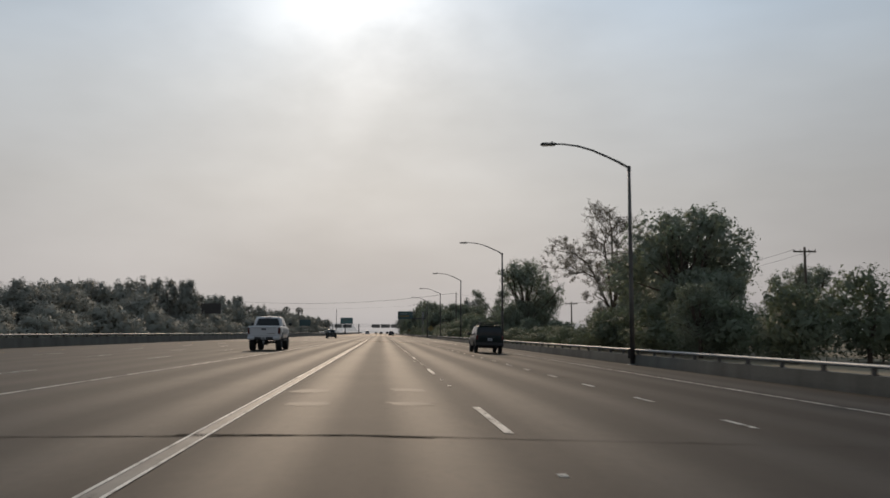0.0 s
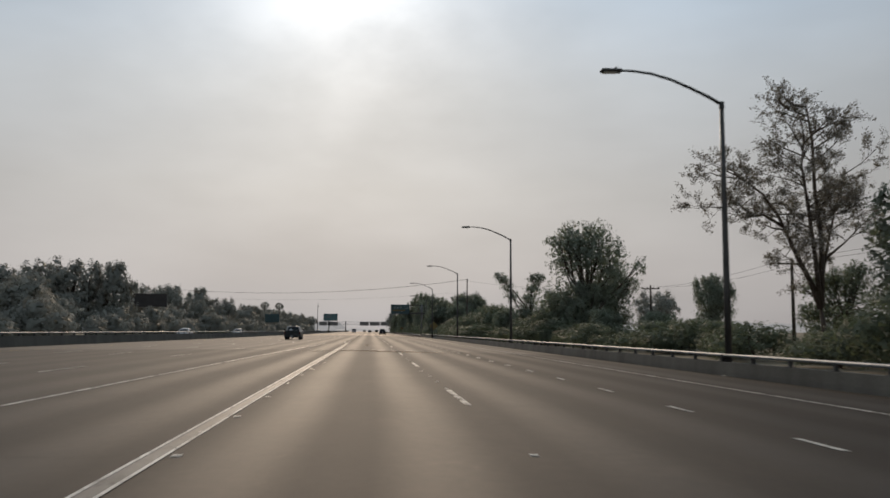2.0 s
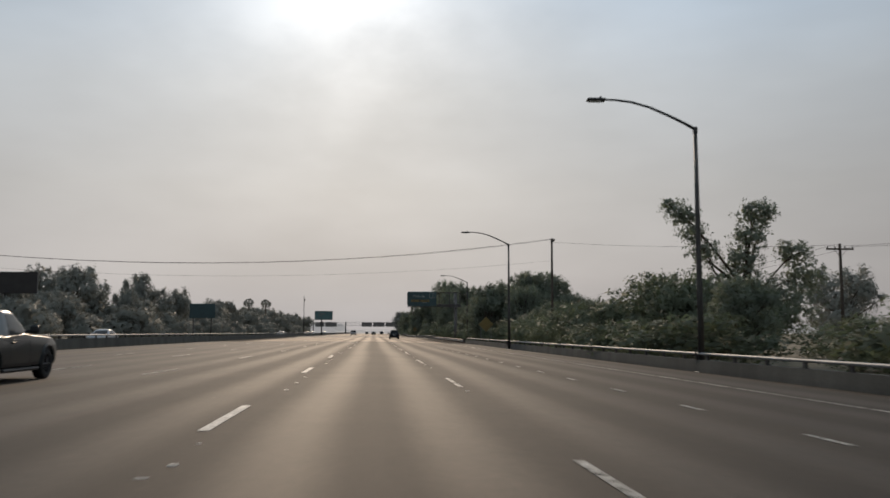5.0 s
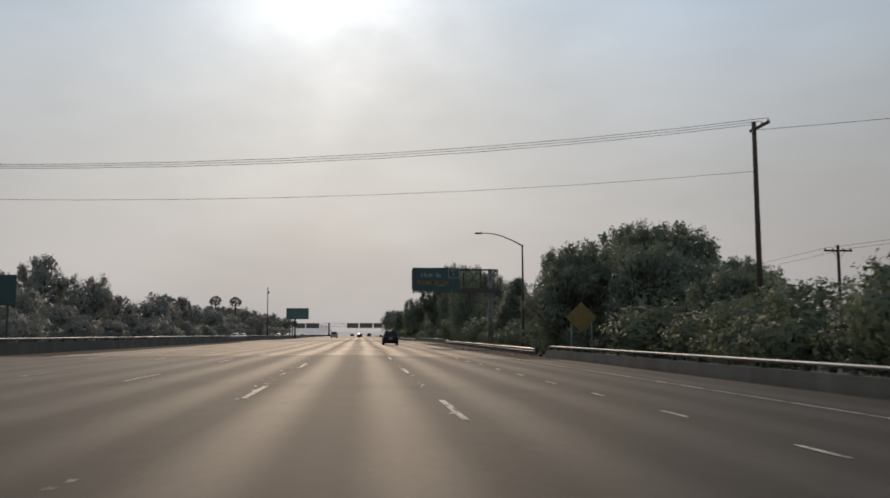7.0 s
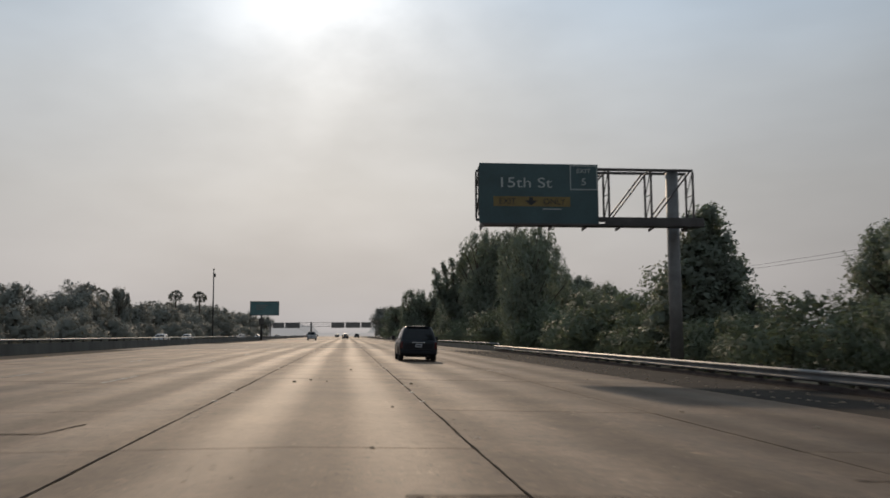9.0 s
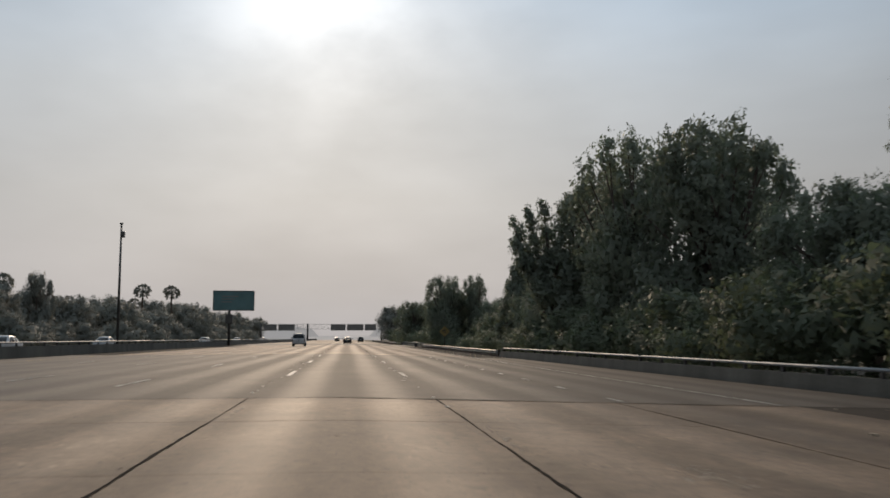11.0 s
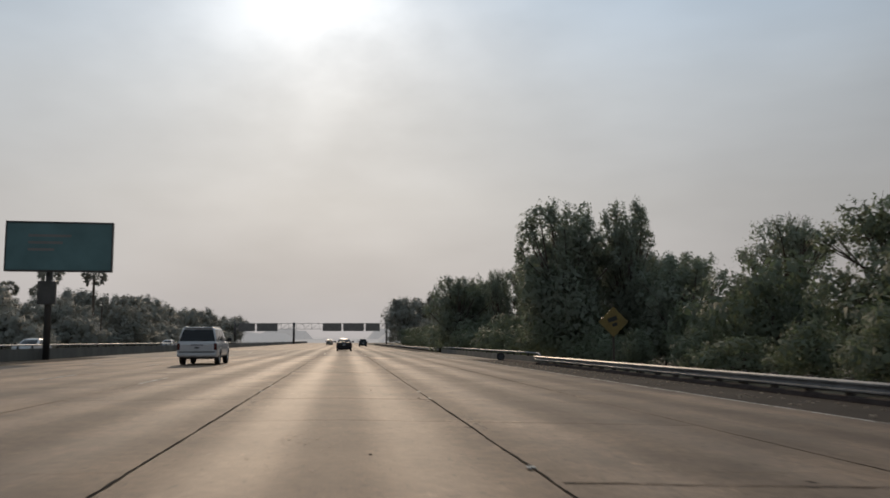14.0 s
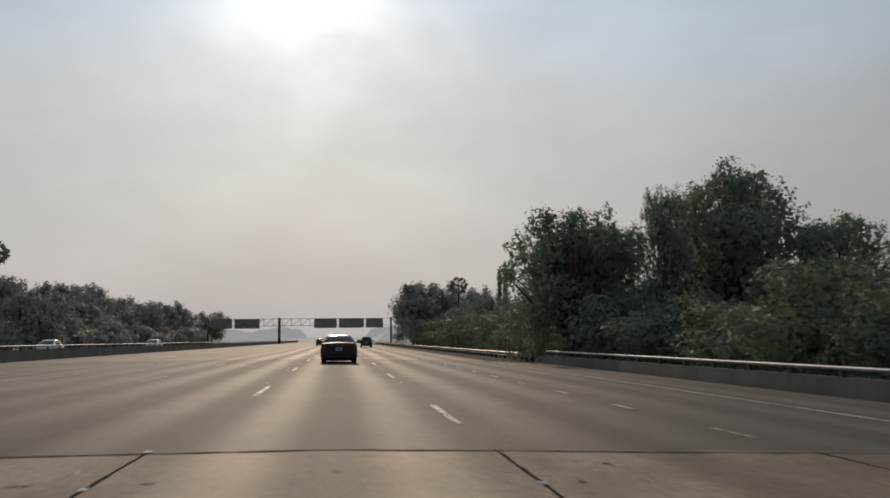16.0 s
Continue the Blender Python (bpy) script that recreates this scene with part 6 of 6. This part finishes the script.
def outfit(v, skin, paint, flare, tyre_r, tyre_w, rim_mat, seam_ys, belt, flank_mat=None, flare_r=0.035):
    """What the flanks of every car carry: wheels, lips over them, seams, handles, sills and a pressed crease."""
    w0 = lerp(skin.length / 2, skin.half)
    for s in (-1, 1):
        for c in skin.wheels:
            wheel(v, s * (w0 - tyre_w / 2 - 0.015), c, tyre_r, tyre_w, s, rim_mat)
            arc = [(c + skin.arch_r * math.cos(a), skin.wheel_z + skin.arch_r * math.sin(a)) for a in [radians(q) for q in range(0, 181, 12)]]
            arc = [(y, z) for y, z in arc if z > skin.z0 - 0.02]
            skin_part("wheel_arch", tube([(s * (skin.side(y, z) - flare_r * 0.35), y, z) for y, z in arc], flare_r, 8), flare, v)
            part("wheel_well", box((min(s * (w0 - 0.34), s * (w0 - 0.06)), c - skin.arch_r * 0.9, skin.wheel_z + skin.arch_r * 0.55), (max(s * (w0 - 0.34), s * (w0 - 0.06)), c + skin.arch_r * 0.9, skin.wheel_z + skin.arch_r - 0.015)), TRIM, v)
        for y in seam_ys:
            zs = [max(skin.low(y), skin.z0) + 0.06 + (belt - 0.05 - skin.z0 - 0.06) * k / 8 for k in range(9)]
            part("door_seam", skin.band(s, [(y, z) for z in zs], 0.013, 0.0015, False), TRIM, v)
        for y in seam_ys[:-1]:
            x = skin.side(y + 0.16, belt - 0.15)
            part("door_handle", box((min(s * x, s * (x + 0.035)), y + 0.08, belt - 0.17), (max(s * x, s * (x + 0.035)), y + 0.27, belt - 0.125), 0.012), flank_mat or paint, v)
        a, b = skin.wheels[0] + skin.arch_r + 0.05, skin.wheels[1] - skin.arch_r - 0.05
        part("sill", skin.band(s, [(a + (b - a) * k / 8, skin.z0 - 0.01) for k in range(9)], 0.07, 0.012), TRIM, v)
        skin_part("flank_crease", tube([(s * (skin.side(y, belt - 0.09) - 0.02), y, belt - 0.09) for y in [0.15 + (skin.length - 0.6) * k / 8 for k in range(9)]], 0.024, 8), paint, v)
        if flank_mat:
            part("rubbing_strip", skin.band(s, [(a + (b - a) * k / 8, skin.z0 + 0.27) for k in range(9)], 0.09, 0.02), flank_mat, v)
    part("underbody", box((-w0 + 0.3, 0.25, skin.z0 - 0.10), (w0 - 0.3, skin.length - 0.3, skin.z0 + 0.12), 0.03), TRIM, v)
    for c in skin.wheels:
        part("axle", tube([(-w0 + 0.2, c, tyre_r), (w0 - 0.2, c, tyre_r)], 0.055, 8), TRIM, v)


def side_windows(v, cab, panes, v0, v1, mat):
    """panes: (rear, front) of each window at its lower edge and at its upper edge."""
    for low, high in panes:
        for s in (-1, 1):
            skin_part("side_window", cab.side_pane(s, low, high, v0, v1), mat, v)


def pickup(m, paint, cab_paint, label, z0, w, length, wb, rear_hang, cab_rear, four_doors, tyre_r, bed_z, hood_z, roof_z, bumper, rim_mat):
    """A pickup seen from behind: bed with tailgate, cab, chassis and tyres."""
    v = root("pickup_truck", m, label, "pickup truck")
    h, wy = w / 2, (rear_hang, rear_hang + wb)
    front = cab_rear + (2.45 if four_doors else 1.65)
    top = [(0, bed_z - 0.05), (0.04, bed_z), (cab_rear - 0.05, bed_z), (cab_rear, bed_z - 0.03), (front - 0.5, hood_z + 0.07), (front, hood_z + 0.03), (length - 0.55, hood_z - 0.03), (length - 0.16, hood_z - 0.14), (length - 0.02, hood_z - 0.30), (length, hood_z - 0.4)]
    half = [(0, h * 0.945), (0.03, h * 0.975), (0.12, h), (length - 0.8, h), (length - 0.2, h * 0.94), (length, h * 0.84)]
    skin = Skin(length, top, half, wy, tyre_r + 0.115, tyre_r * 0.55 + z0 * 0.42, z0)
    skin_part("body", skin.mesh(), paint, v)
    part("bed_liner", box((-h + 0.16, 0.1, bed_z + 0.034), (h - 0.16, cab_rear - 0.12, bed_z + 0.04)), TRIM, v)
    cab = Cabin(bed_z - 0.06, roof_z, (cab_rear, cab_rear + 0.17, -0.03), (front, front - 0.80, 0.03), (h - 0.045, h - 0.24, 0.02), 0.09, 0.04)
    skin_part("cab", cab.shell(), cab_paint, v)
    skin_part("rear_window", cab.rear_pane(0.80, 0.76, 0.14, 0.84), GLASS, v, "dark tinted rear window")
    skin_part("windscreen", cab.front_pane(0.86, 0.82, 0.06, 0.90), GLASS, v)
    if four_doors:
        side_windows(v, cab, (((cab_rear + 0.22, cab_rear + 1.02), (cab_rear + 0.36, cab_rear + 1.02)), ((cab_rear + 1.14, front - 0.34), (cab_rear + 1.14, front - 0.86))), 0.12, 0.84, SEE_GLASS)
        seams = (cab_rear + 0.10, cab_rear + 1.07, front - 0.22)
    else:
        side_windows(v, cab, (((cab_rear + 0.30, front - 0.32), (cab_rear + 0.34, front - 0.86)),), 0.12, 0.84, SEE_GLASS)
        seams = (cab_rear + 0.24, front - 0.22)
    outfit(v, skin, paint, paint, tyre_r, tyre_r * 0.72, rim_mat, seams, bed_z - 0.02, None, 0.045)
    gate = part("tailgate", box((-h + 0.19, -0.022, z0 + 0.17), (h - 0.19, 0.03, bed_z - 0.012), 0.03), paint, v)
    part("gate_groove", box((-h + 0.30, -0.0245, bed_z - 0.135), (h - 0.30, -0.0225, bed_z - 0.125)), TRIM, gate)
    part("gate_handle", box((-0.15, -0.036, bed_z - 0.245), (0.15, -0.02, bed_z - 0.155), 0.02), TRIM, gate, "black tailgate handle")
    part("badge_bar", box((0.22, -0.030, z0 + 0.30), (0.70, -0.0225, z0 + 0.345), 0.002), FAR_SIGN, gate)
    for s in (-1, 1):
        part("tail_lamp", box((min(s * (h - 0.175), s * (h - 0.005)), -0.018, z0 + 0.26), (max(s * (h - 0.175), s * (h - 0.005)), 0.17, bed_z - 0.09), 0.035), RED_LENS, v, "red tail lamp")
        part("bumper_end", box((min(s * 0.56, s * (h - 0.02)), -0.12, z0 - 0.06), (max(s * 0.56, s * (h - 0.02)), 0.06, z0 + 0.13), 0.045), bumper, v, "pale bumper corner")
        mirror(v, s * (h + 0.03), front - 0.62, bed_z + 0.05, TRIM, s)
        part("step_bar", tube([(s * (h - 0.04), wy[0] + tyre_r + 0.22, z0 - 0.09), (s * (h - 0.04), wy[1] - tyre_r - 0.22, z0 - 0.09)], 0.05, 8), TRIM, v)
        part("head_lamp", box((min(s * (h - 0.42), s * (h - 0.12)), length - 0.24, hood_z - 0.42), (max(s * (h - 0.42), s * (h - 0.12)), length - 0.02, hood_z - 0.20), 0.04), CLEAR_LENS, v)
        part("shock_absorber", tube([(s * 0.52, wy[0] - 0.16, tyre_r - 0.02), (s * 0.44, wy[0] - 0.05, z0 + 0.1)], 0.035, 8), DULL_STEEL, v)
    mid = part("bumper_step", box((-0.57, -0.11, z0 - 0.05), (0.57, 0.05, z0 + 0.12), 0.02), TRIM, v)
    plate(mid, -0.112, z0 - 0.03)
    part("tow_hitch", box((-0.05, -0.20, z0 - 0.22), (0.05, 0.1, z0 - 0.12), 0.012), STEEL, v)
    part("tow_ball", tube([(0, -0.19, z0 - 0.34), (0, -0.19, z0 - 0.12), (0, -0.19, z0 - 0.07)], [0.03, 0.022, 0.03], 8), STEEL, v)
    part("differential", tube([(-0.2, wy[0], tyre_r), (-0.08, wy[0], tyre_r), (0.08, wy[0], tyre_r), (0.2, wy[0], tyre_r)], [0.07, 0.17, 0.17, 0.07], 10), TRIM, v)
    part("exhaust", tube([(0.62, 0.02, z0 - 0.10), (0.55, 1.3, z0 - 0.06)], 0.04, 8), DULL_STEEL, v)
    part("brake_lamp", box((-0.20, cab_rear + 0.13, roof_z - 0.075), (0.20, cab_rear + 0.17, roof_z - 0.035), 0.008), RED_LENS, v)
    return v


def wagon(m, name, category, paint, label, w, length, wb, rear_hang, tyre_r, z0, belt, roof, rear, front, hood, panes, roof_w, rack=False, rails=False, strip=None, flare=None, boot=None, glass=(0.80, 0.74, 0.10, 0.84), rim_mat=None, bumper=None, see=False, lamp_high=0.0):
    """A car, estate or off-roader. rear and front: the cabin's ends at the belt and at the roof; boot: the height of a boot lid behind it."""
    v = root(name, m, label, category)
    h, wy = w / 2, (rear_hang, rear_hang + wb)
    lid = belt if boot is None else boot
    top = [(0, lid - 0.10), (0.05, lid - 0.02), (max(0.08, rear[0] - 0.04), lid), (rear[0] + 0.5, belt), (front[0] - 0.55, belt), (front[0], hood + 0.03), (length - 0.6, hood - 0.02), (length - 0.2, hood - 0.12), (length - 0.04, hood - 0.27), (length, hood - 0.36)]
    half = [(0, h * 0.91), (0.04, h * 0.955), (0.16, h * 0.99), (0.5, h), (length - 0.9, h), (length - 0.25, h * 0.92), (length, h * 0.80)]
    skin = Skin(length, top, half, wy, tyre_r + 0.075, tyre_r * 0.92, z0)
    skin_part("body", skin.mesh(), paint, v)
    cab = Cabin(belt - 0.045, roof, (rear[0], rear[1], -0.05), (front[0], front[1], 0.05), (h - 0.05, roof_w / 2, 0.03), 0.09, 0.06 if boot is None else 0.14)
    skin_part("cabin", cab.shell(), paint, v)
    skin_part("rear_window", cab.rear_pane(*glass), GLASS, v, "dark tinted rear window")
    skin_part("windscreen", cab.front_pane(0.86, 0.82, 0.06, 0.90), GLASS, v)
    side_windows(v, cab, panes, 0.14, 0.84, SEE_GLASS if see else GLASS)
    outfit(v, skin, paint, flare or paint, tyre_r, 0.24, rim_mat or RIM, (rear_hang + 0.50, rear_hang + wb * 0.54, rear_hang + wb - 0.42), belt, strip, 0.055 if flare else 0.03)
    hatch = part("tailgate", box((-h + 0.20, -0.012, z0 + 0.26), (h - 0.20, 0.03, lid - 0.11), 0.03), paint, v)
    plate(hatch, -0.013, z0 + 0.36 if boot is None else z0 + 0.40)
    part("gate_handle", box((-0.30, -0.028, z0 + 0.56), (0.30, -0.010, z0 + 0.60), 0.008), paint if boot is not None else TRIM if strip or rails else CHROME, hatch)
    part("bumper", box((-h + 0.03, -0.065, z0 - 0.01), (h - 0.03, 0.20, z0 + 0.24), 0.07), bumper or paint, v)
    part("bumper_groove", box((-h + 0.10, -0.05, z0 + 0.236), (h - 0.10, 0.10, z0 + 0.262)), TRIM, v)
    if boot is None:
        part("wiper", tube([(0.05, cab.back(0, 0.12) - 0.03, cab.z(0.12)), (0.42, cab.back(0.42, 0.15) - 0.03, cab.z(0.15))], 0.012, 5), TRIM, v)
    for s in (-1, 1):
        part("tail_lamp", box((min(s * (h - 0.19), s * (h - 0.035)), -0.012, lid - 0.40 + lamp_high), (max(s * (h - 0.19), s * (h - 0.035)), 0.16, lid - 0.06 + lamp_high), 0.03), RED_LENS, v, "red tail lamp")
        part("head_lamp", box((min(s * (h - 0.44), s * (h - 0.13)), length - 0.26, hood - 0.36), (max(s * (h - 0.44), s * (h - 0.13)), length - 0.03, hood - 0.19), 0.03), CLEAR_LENS, v)
        mirror(v, s * (h - 0.02), front[0] - 0.66, belt + 0.01, TRIM, s)
    part("exhaust", tube([(0.45, -0.04, z0 - 0.03), (0.45, 0.6, z0 - 0.02)], 0.035, 8), DULL_STEEL, v)
    part("brake_lamp", box((-0.17, cab.back(0, 0.95) - 0.02, roof - 0.085), (0.17, cab.back(0, 0.95) + 0.03, roof - 0.055), 0.006), RED_LENS, v)
    if boot is None:
        part("spoiler", box((-roof_w / 2 + 0.08, rear[1] - 0.09, roof - 0.045), (roof_w / 2 - 0.08, rear[1] + 0.16, roof + 0.015), 0.025), paint, v)
    if rails or rack:
        for s in (-1, 1):
            x, a, b = s * (roof_w / 2 - 0.10), rear[1] + 0.12, front[1] - 0.1
            part("roof_rail", tube([(x, a, roof + 0.0), (x, a + 0.12, roof + (0.075 if rack else 0.035)), (x, b - 0.15, roof + (0.075 if rack else 0.035)), (x, b, roof + 0.0)], 0.022, 6), CHROME if not rack else TRIM, v)
    if rack:
        a = rear[1] + 0.35
        basket = part("roof_rack", box((-0.50, a, roof + 0.085), (0.50, a + 1.35, roof + 0.10), 0.004), TYRE, v, "black steel roof basket")
        for z in (0.15, 0.24):
            for p, q in (((-0.56, 0), (0.56, 0)), ((-0.56, 1.4), (0.56, 1.4)), ((-0.56, 0), (-0.56, 1.4)), ((0.56, 0), (0.56, 1.4))):
                part("basket_rail", tube([(p[0], a + p[1], roof + z), (q[0], a + q[1], roof + z)], 0.012, 6), TYRE if z < 0.2 else DULL_STEEL, basket)
        for i in range(5):
            for s in (-0.56, 0.56):
                part("basket_post", tube([(s, a + 0.35 * i, roof + 0.06), (s, a + 0.35 * i, roof + 0.24)], 0.012, 5), TYRE, basket)
        part("light_bar", box((-0.58, a + 1.55, roof + 0.07), (0.58, a + 1.63, roof + 0.13), 0.012), TYRE, v)
    return v


pickup(pose(-6.95, 54.2, 0), WHITE_CAR, WHITE_CAR, "white lifted crew-cab pickup truck with large dark tyres", 0.74, 2.02, 5.8, 3.7, 1.15, 1.90, True, 0.50, 1.53, 1.45, 2.13, WHITE_CAR, RIM)
bed = pickup(pose(-9.2, 164.0, 0), DARK_CAR, SILVER_CAR, "dark pickup truck with a silver single cab", 0.38, 1.95, 5.2, 3.2, 1.1, 1.75, False, 0.37, 1.08, 1.06, 1.66, TRIM, RIM)
part("cargo", tube([(-0.25, 1.25, 1.06), (-0.25, 1.25, 1.22), (-0.25, 1.25, 1.30)], [0.24, 0.20, 0.06], 14), WHITE_CAR, bed, "rounded white load in the bed", smooth=True)
FULL = (((0.32, 0.98), (0.36, 0.98)), ((1.10, 1.86), (1.10, 1.86)), ((1.98, 3.0), (1.98, 2.62)))
wagon(pose(7.4, 56.7, ground(7.4), 0, -tilt, 0), "off_road_car", "off-road car", GREEN_CAR, "boxy dark off-road car with a black roof basket", 1.90, 4.75, 2.78, 0.95, 0.39, 0.47, 1.16, 1.80, (0.06, 0.20), (3.42, 2.86), 1.08, FULL, 1.56, True, True, DULL_STEEL, TRIM, None, (0.90, 0.86, 0.06, 0.88), None, TRIM, True, 0.10)
CROSS = (((0.42, 0.80), (0.62, 0.84)), ((0.92, 1.62), (0.94, 1.62)), ((1.74, 2.66), (1.74, 2.22)))
wagon(pose(3.80, 305.2, ground(3.8), 0, -tilt, 0), "crossover_car", "crossover car", BLACK_CAR, "black crossover car with a tinted tailgate", 1.82, 4.45, 2.62, 0.85, 0.35, 0.30, 0.98, 1.63, (0.08, 0.46), (3.30, 2.45), 0.98, CROSS, 1.26)
BIG = (((0.30, 1.05), (0.44, 1.05)), ((1.17, 2.0), (1.17, 2.0)), ((2.12, 3.22), (2.12, 2.72)))
wagon(pose(-7.0, 451.8, 0), "suv", "SUV", WHITE_CAR, "large white SUV with a dark tinted rear window", 1.94, 5.1, 2.95, 1.1, 0.39, 0.40, 1.14, 1.83, (0.05, 0.34), (3.80, 3.0), 1.12, BIG, 1.50, False, True, None, None, None, (0.92, 0.86, 0.08, 0.86), CHROME, None, False, -0.02)
LOW = (((1.02, 1.62), (1.42, 1.64)), ((1.74, 2.86), (1.76, 2.36)))
wagon(pose(0.12, 508.5, 0), "sedan", "sedan", GLOSS_CAR, "black sedan with a sloping rear window", 1.78, 4.75, 2.75, 1.0, 0.33, 0.22, 0.95, 1.38, (0.55, 1.42), (3.60, 2.50), 0.96, LOW, 1.16, boot=1.0, glass=(0.84, 0.80, 0.10, 0.92))
wagon(pose(4.4, 604.0, ground(4.4), 0, -tilt, 0), "crossover_car", "crossover car", DARK_CAR, "dark compact crossover car far ahead in haze", 1.82, 4.4, 2.6, 0.85, 0.35, 0.30, 1.0, 1.66, (0.08, 0.40), (3.30, 2.45), 0.98, CROSS, 1.30)
wagon(pose(-3.6, 640.0, 0), "sedan", "sedan", BRONZE_CAR, "grey sedan far ahead in haze", 1.80, 4.7, 2.7, 1.0, 0.33, 0.22, 0.96, 1.43, (0.55, 1.42), (3.60, 2.50), 0.96, LOW, 1.18, boot=1.02, glass=(0.84, 0.80, 0.10, 0.92))
ahead = wagon(pose(-29.0, 200.0, -0.06, 0, 0, 180), "car", "car", WHITE_CAR, "white car on the opposite carriageway", 1.80, 4.6, 2.7, 0.95, 0.33, 0.24, 0.96, 1.47, (0.45, 1.15), (3.50, 2.45), 0.98, LOW, 1.20, boot=1.0, glass=(0.84, 0.80, 0.10, 0.92))
for x, y in ((-25.5, 232.0), (-26.0, 395.0), (-30.0, 438.0), (-25.5, 486.0), (-29.0, 560.0), (-25.0, 590.0)):
    copy_thing(ahead, pose(x, y, -0.06, 0, 0, 180))


def old_tyre(m):
    """A worn tyre lying against the barrier."""
    t = root("tyre", m, "worn black tyre leaning against the bridge parapet", "tyre")
    bm = bmesh.new()
    rings = []
    for k in range(24):
        a = 2 * math.pi * k / 24
        rings.append([bm.verts.new(((0.24 + 0.075 * math.cos(b)) * math.cos(a), 0.09 * math.sin(b), 0.31 + (0.24 + 0.075 * math.cos(b)) * math.sin(a))) for b in [2 * math.pi * j / 10 for j in range(10)]])
    for k in range(24):
        for j in range(10):
            bm.faces.new((rings[k][j], rings[k][(j + 1) % 10], rings[(k + 1) % 24][(j + 1) % 10], rings[(k + 1) % 24][j]))
    bmesh.ops.recalc_face_normals(bm, faces=bm.faces)
    part("casing", bm, TYRE, t, smooth=True)
    part("inner_disc", tube([(0, -0.03, 0.31), (0, 0.03, 0.31)], 0.18, 16), TRIM, t)


old_tyre(pose(11.92, 473.9, ground(11.92), -12, 0, -25))

# ---- concrete slabs, each its own piece ----
LANES = [(-16.47 + 3.66 * k, -12.81 + 3.66 * k) for k in range(7)]
for n_, (y0, y1) in enumerate(((254.8, 341.0), (387.5, 475.4))):
    bed = root("pavement", pose(0, 0, 0), "pale concrete pavement of separate slabs with sealed joints", "pavement", kind="structure")
    part("joint_bed", strip(median_x, lambda y: rail_x(y) + 0.6, y0, y1, -0.02, depth=0.3), TAR, bed)
    part("shoulder", strip(9.42, lambda y: rail_x(y) + 0.6, y0 + 0.02, y1 - 0.02, 0.0, depth=0.015), SHOULDER, bed, "dark asphalt shoulder")
    part("inner_shoulder", strip(median_x, -16.5, y0 + 0.02, y1 - 0.02, 0.0, depth=0.015), SHOULDER, bed, "dark asphalt inner shoulder")
    rows = 18
    long_ = (y1 - y0) / rows
    for a, b in LANES:
        b = 9.4 if b > 9 else b
        a, b = a + 0.008, b - 0.008
        bm = bmesh.new()
        xs = [a, b] if not a < 0 < b else [a, 0.0, b]
        lo = [bm.verts.new((x - a, 0.008, ground(x))) for x in xs]
        hi = [bm.verts.new((x - a, long_ - 0.008, ground(x))) for x in xs]
        lo2 = [bm.verts.new((v.co.x, v.co.y, v.co.z - 0.02)) for v in lo]
        hi2 = [bm.verts.new((v.co.x, v.co.y, v.co.z - 0.02)) for v in hi]
        for k in range(len(xs) - 1):
            bm.faces.new((lo[k], lo[k + 1], hi[k + 1], hi[k]))
            bm.faces.new((lo2[k], lo2[k + 1], lo[k + 1], lo[k]))
            bm.faces.new((hi[k], hi[k + 1], hi2[k + 1], hi2[k]))
        bm.faces.new((lo[0], hi[0], hi2[0], lo2[0]))
        bm.faces.new((hi[-1], lo[-1], lo2[-1], hi2[-1]))
        first = part("slab", bm, CONCRETE, bed)
        for i in range(rows):
            ob = first if i == 0 else new("slab", first.data)
            ob.parent = bed
            ob.location = (a, y0 + long_ * i, rng.uniform(-0.002, 0.002))
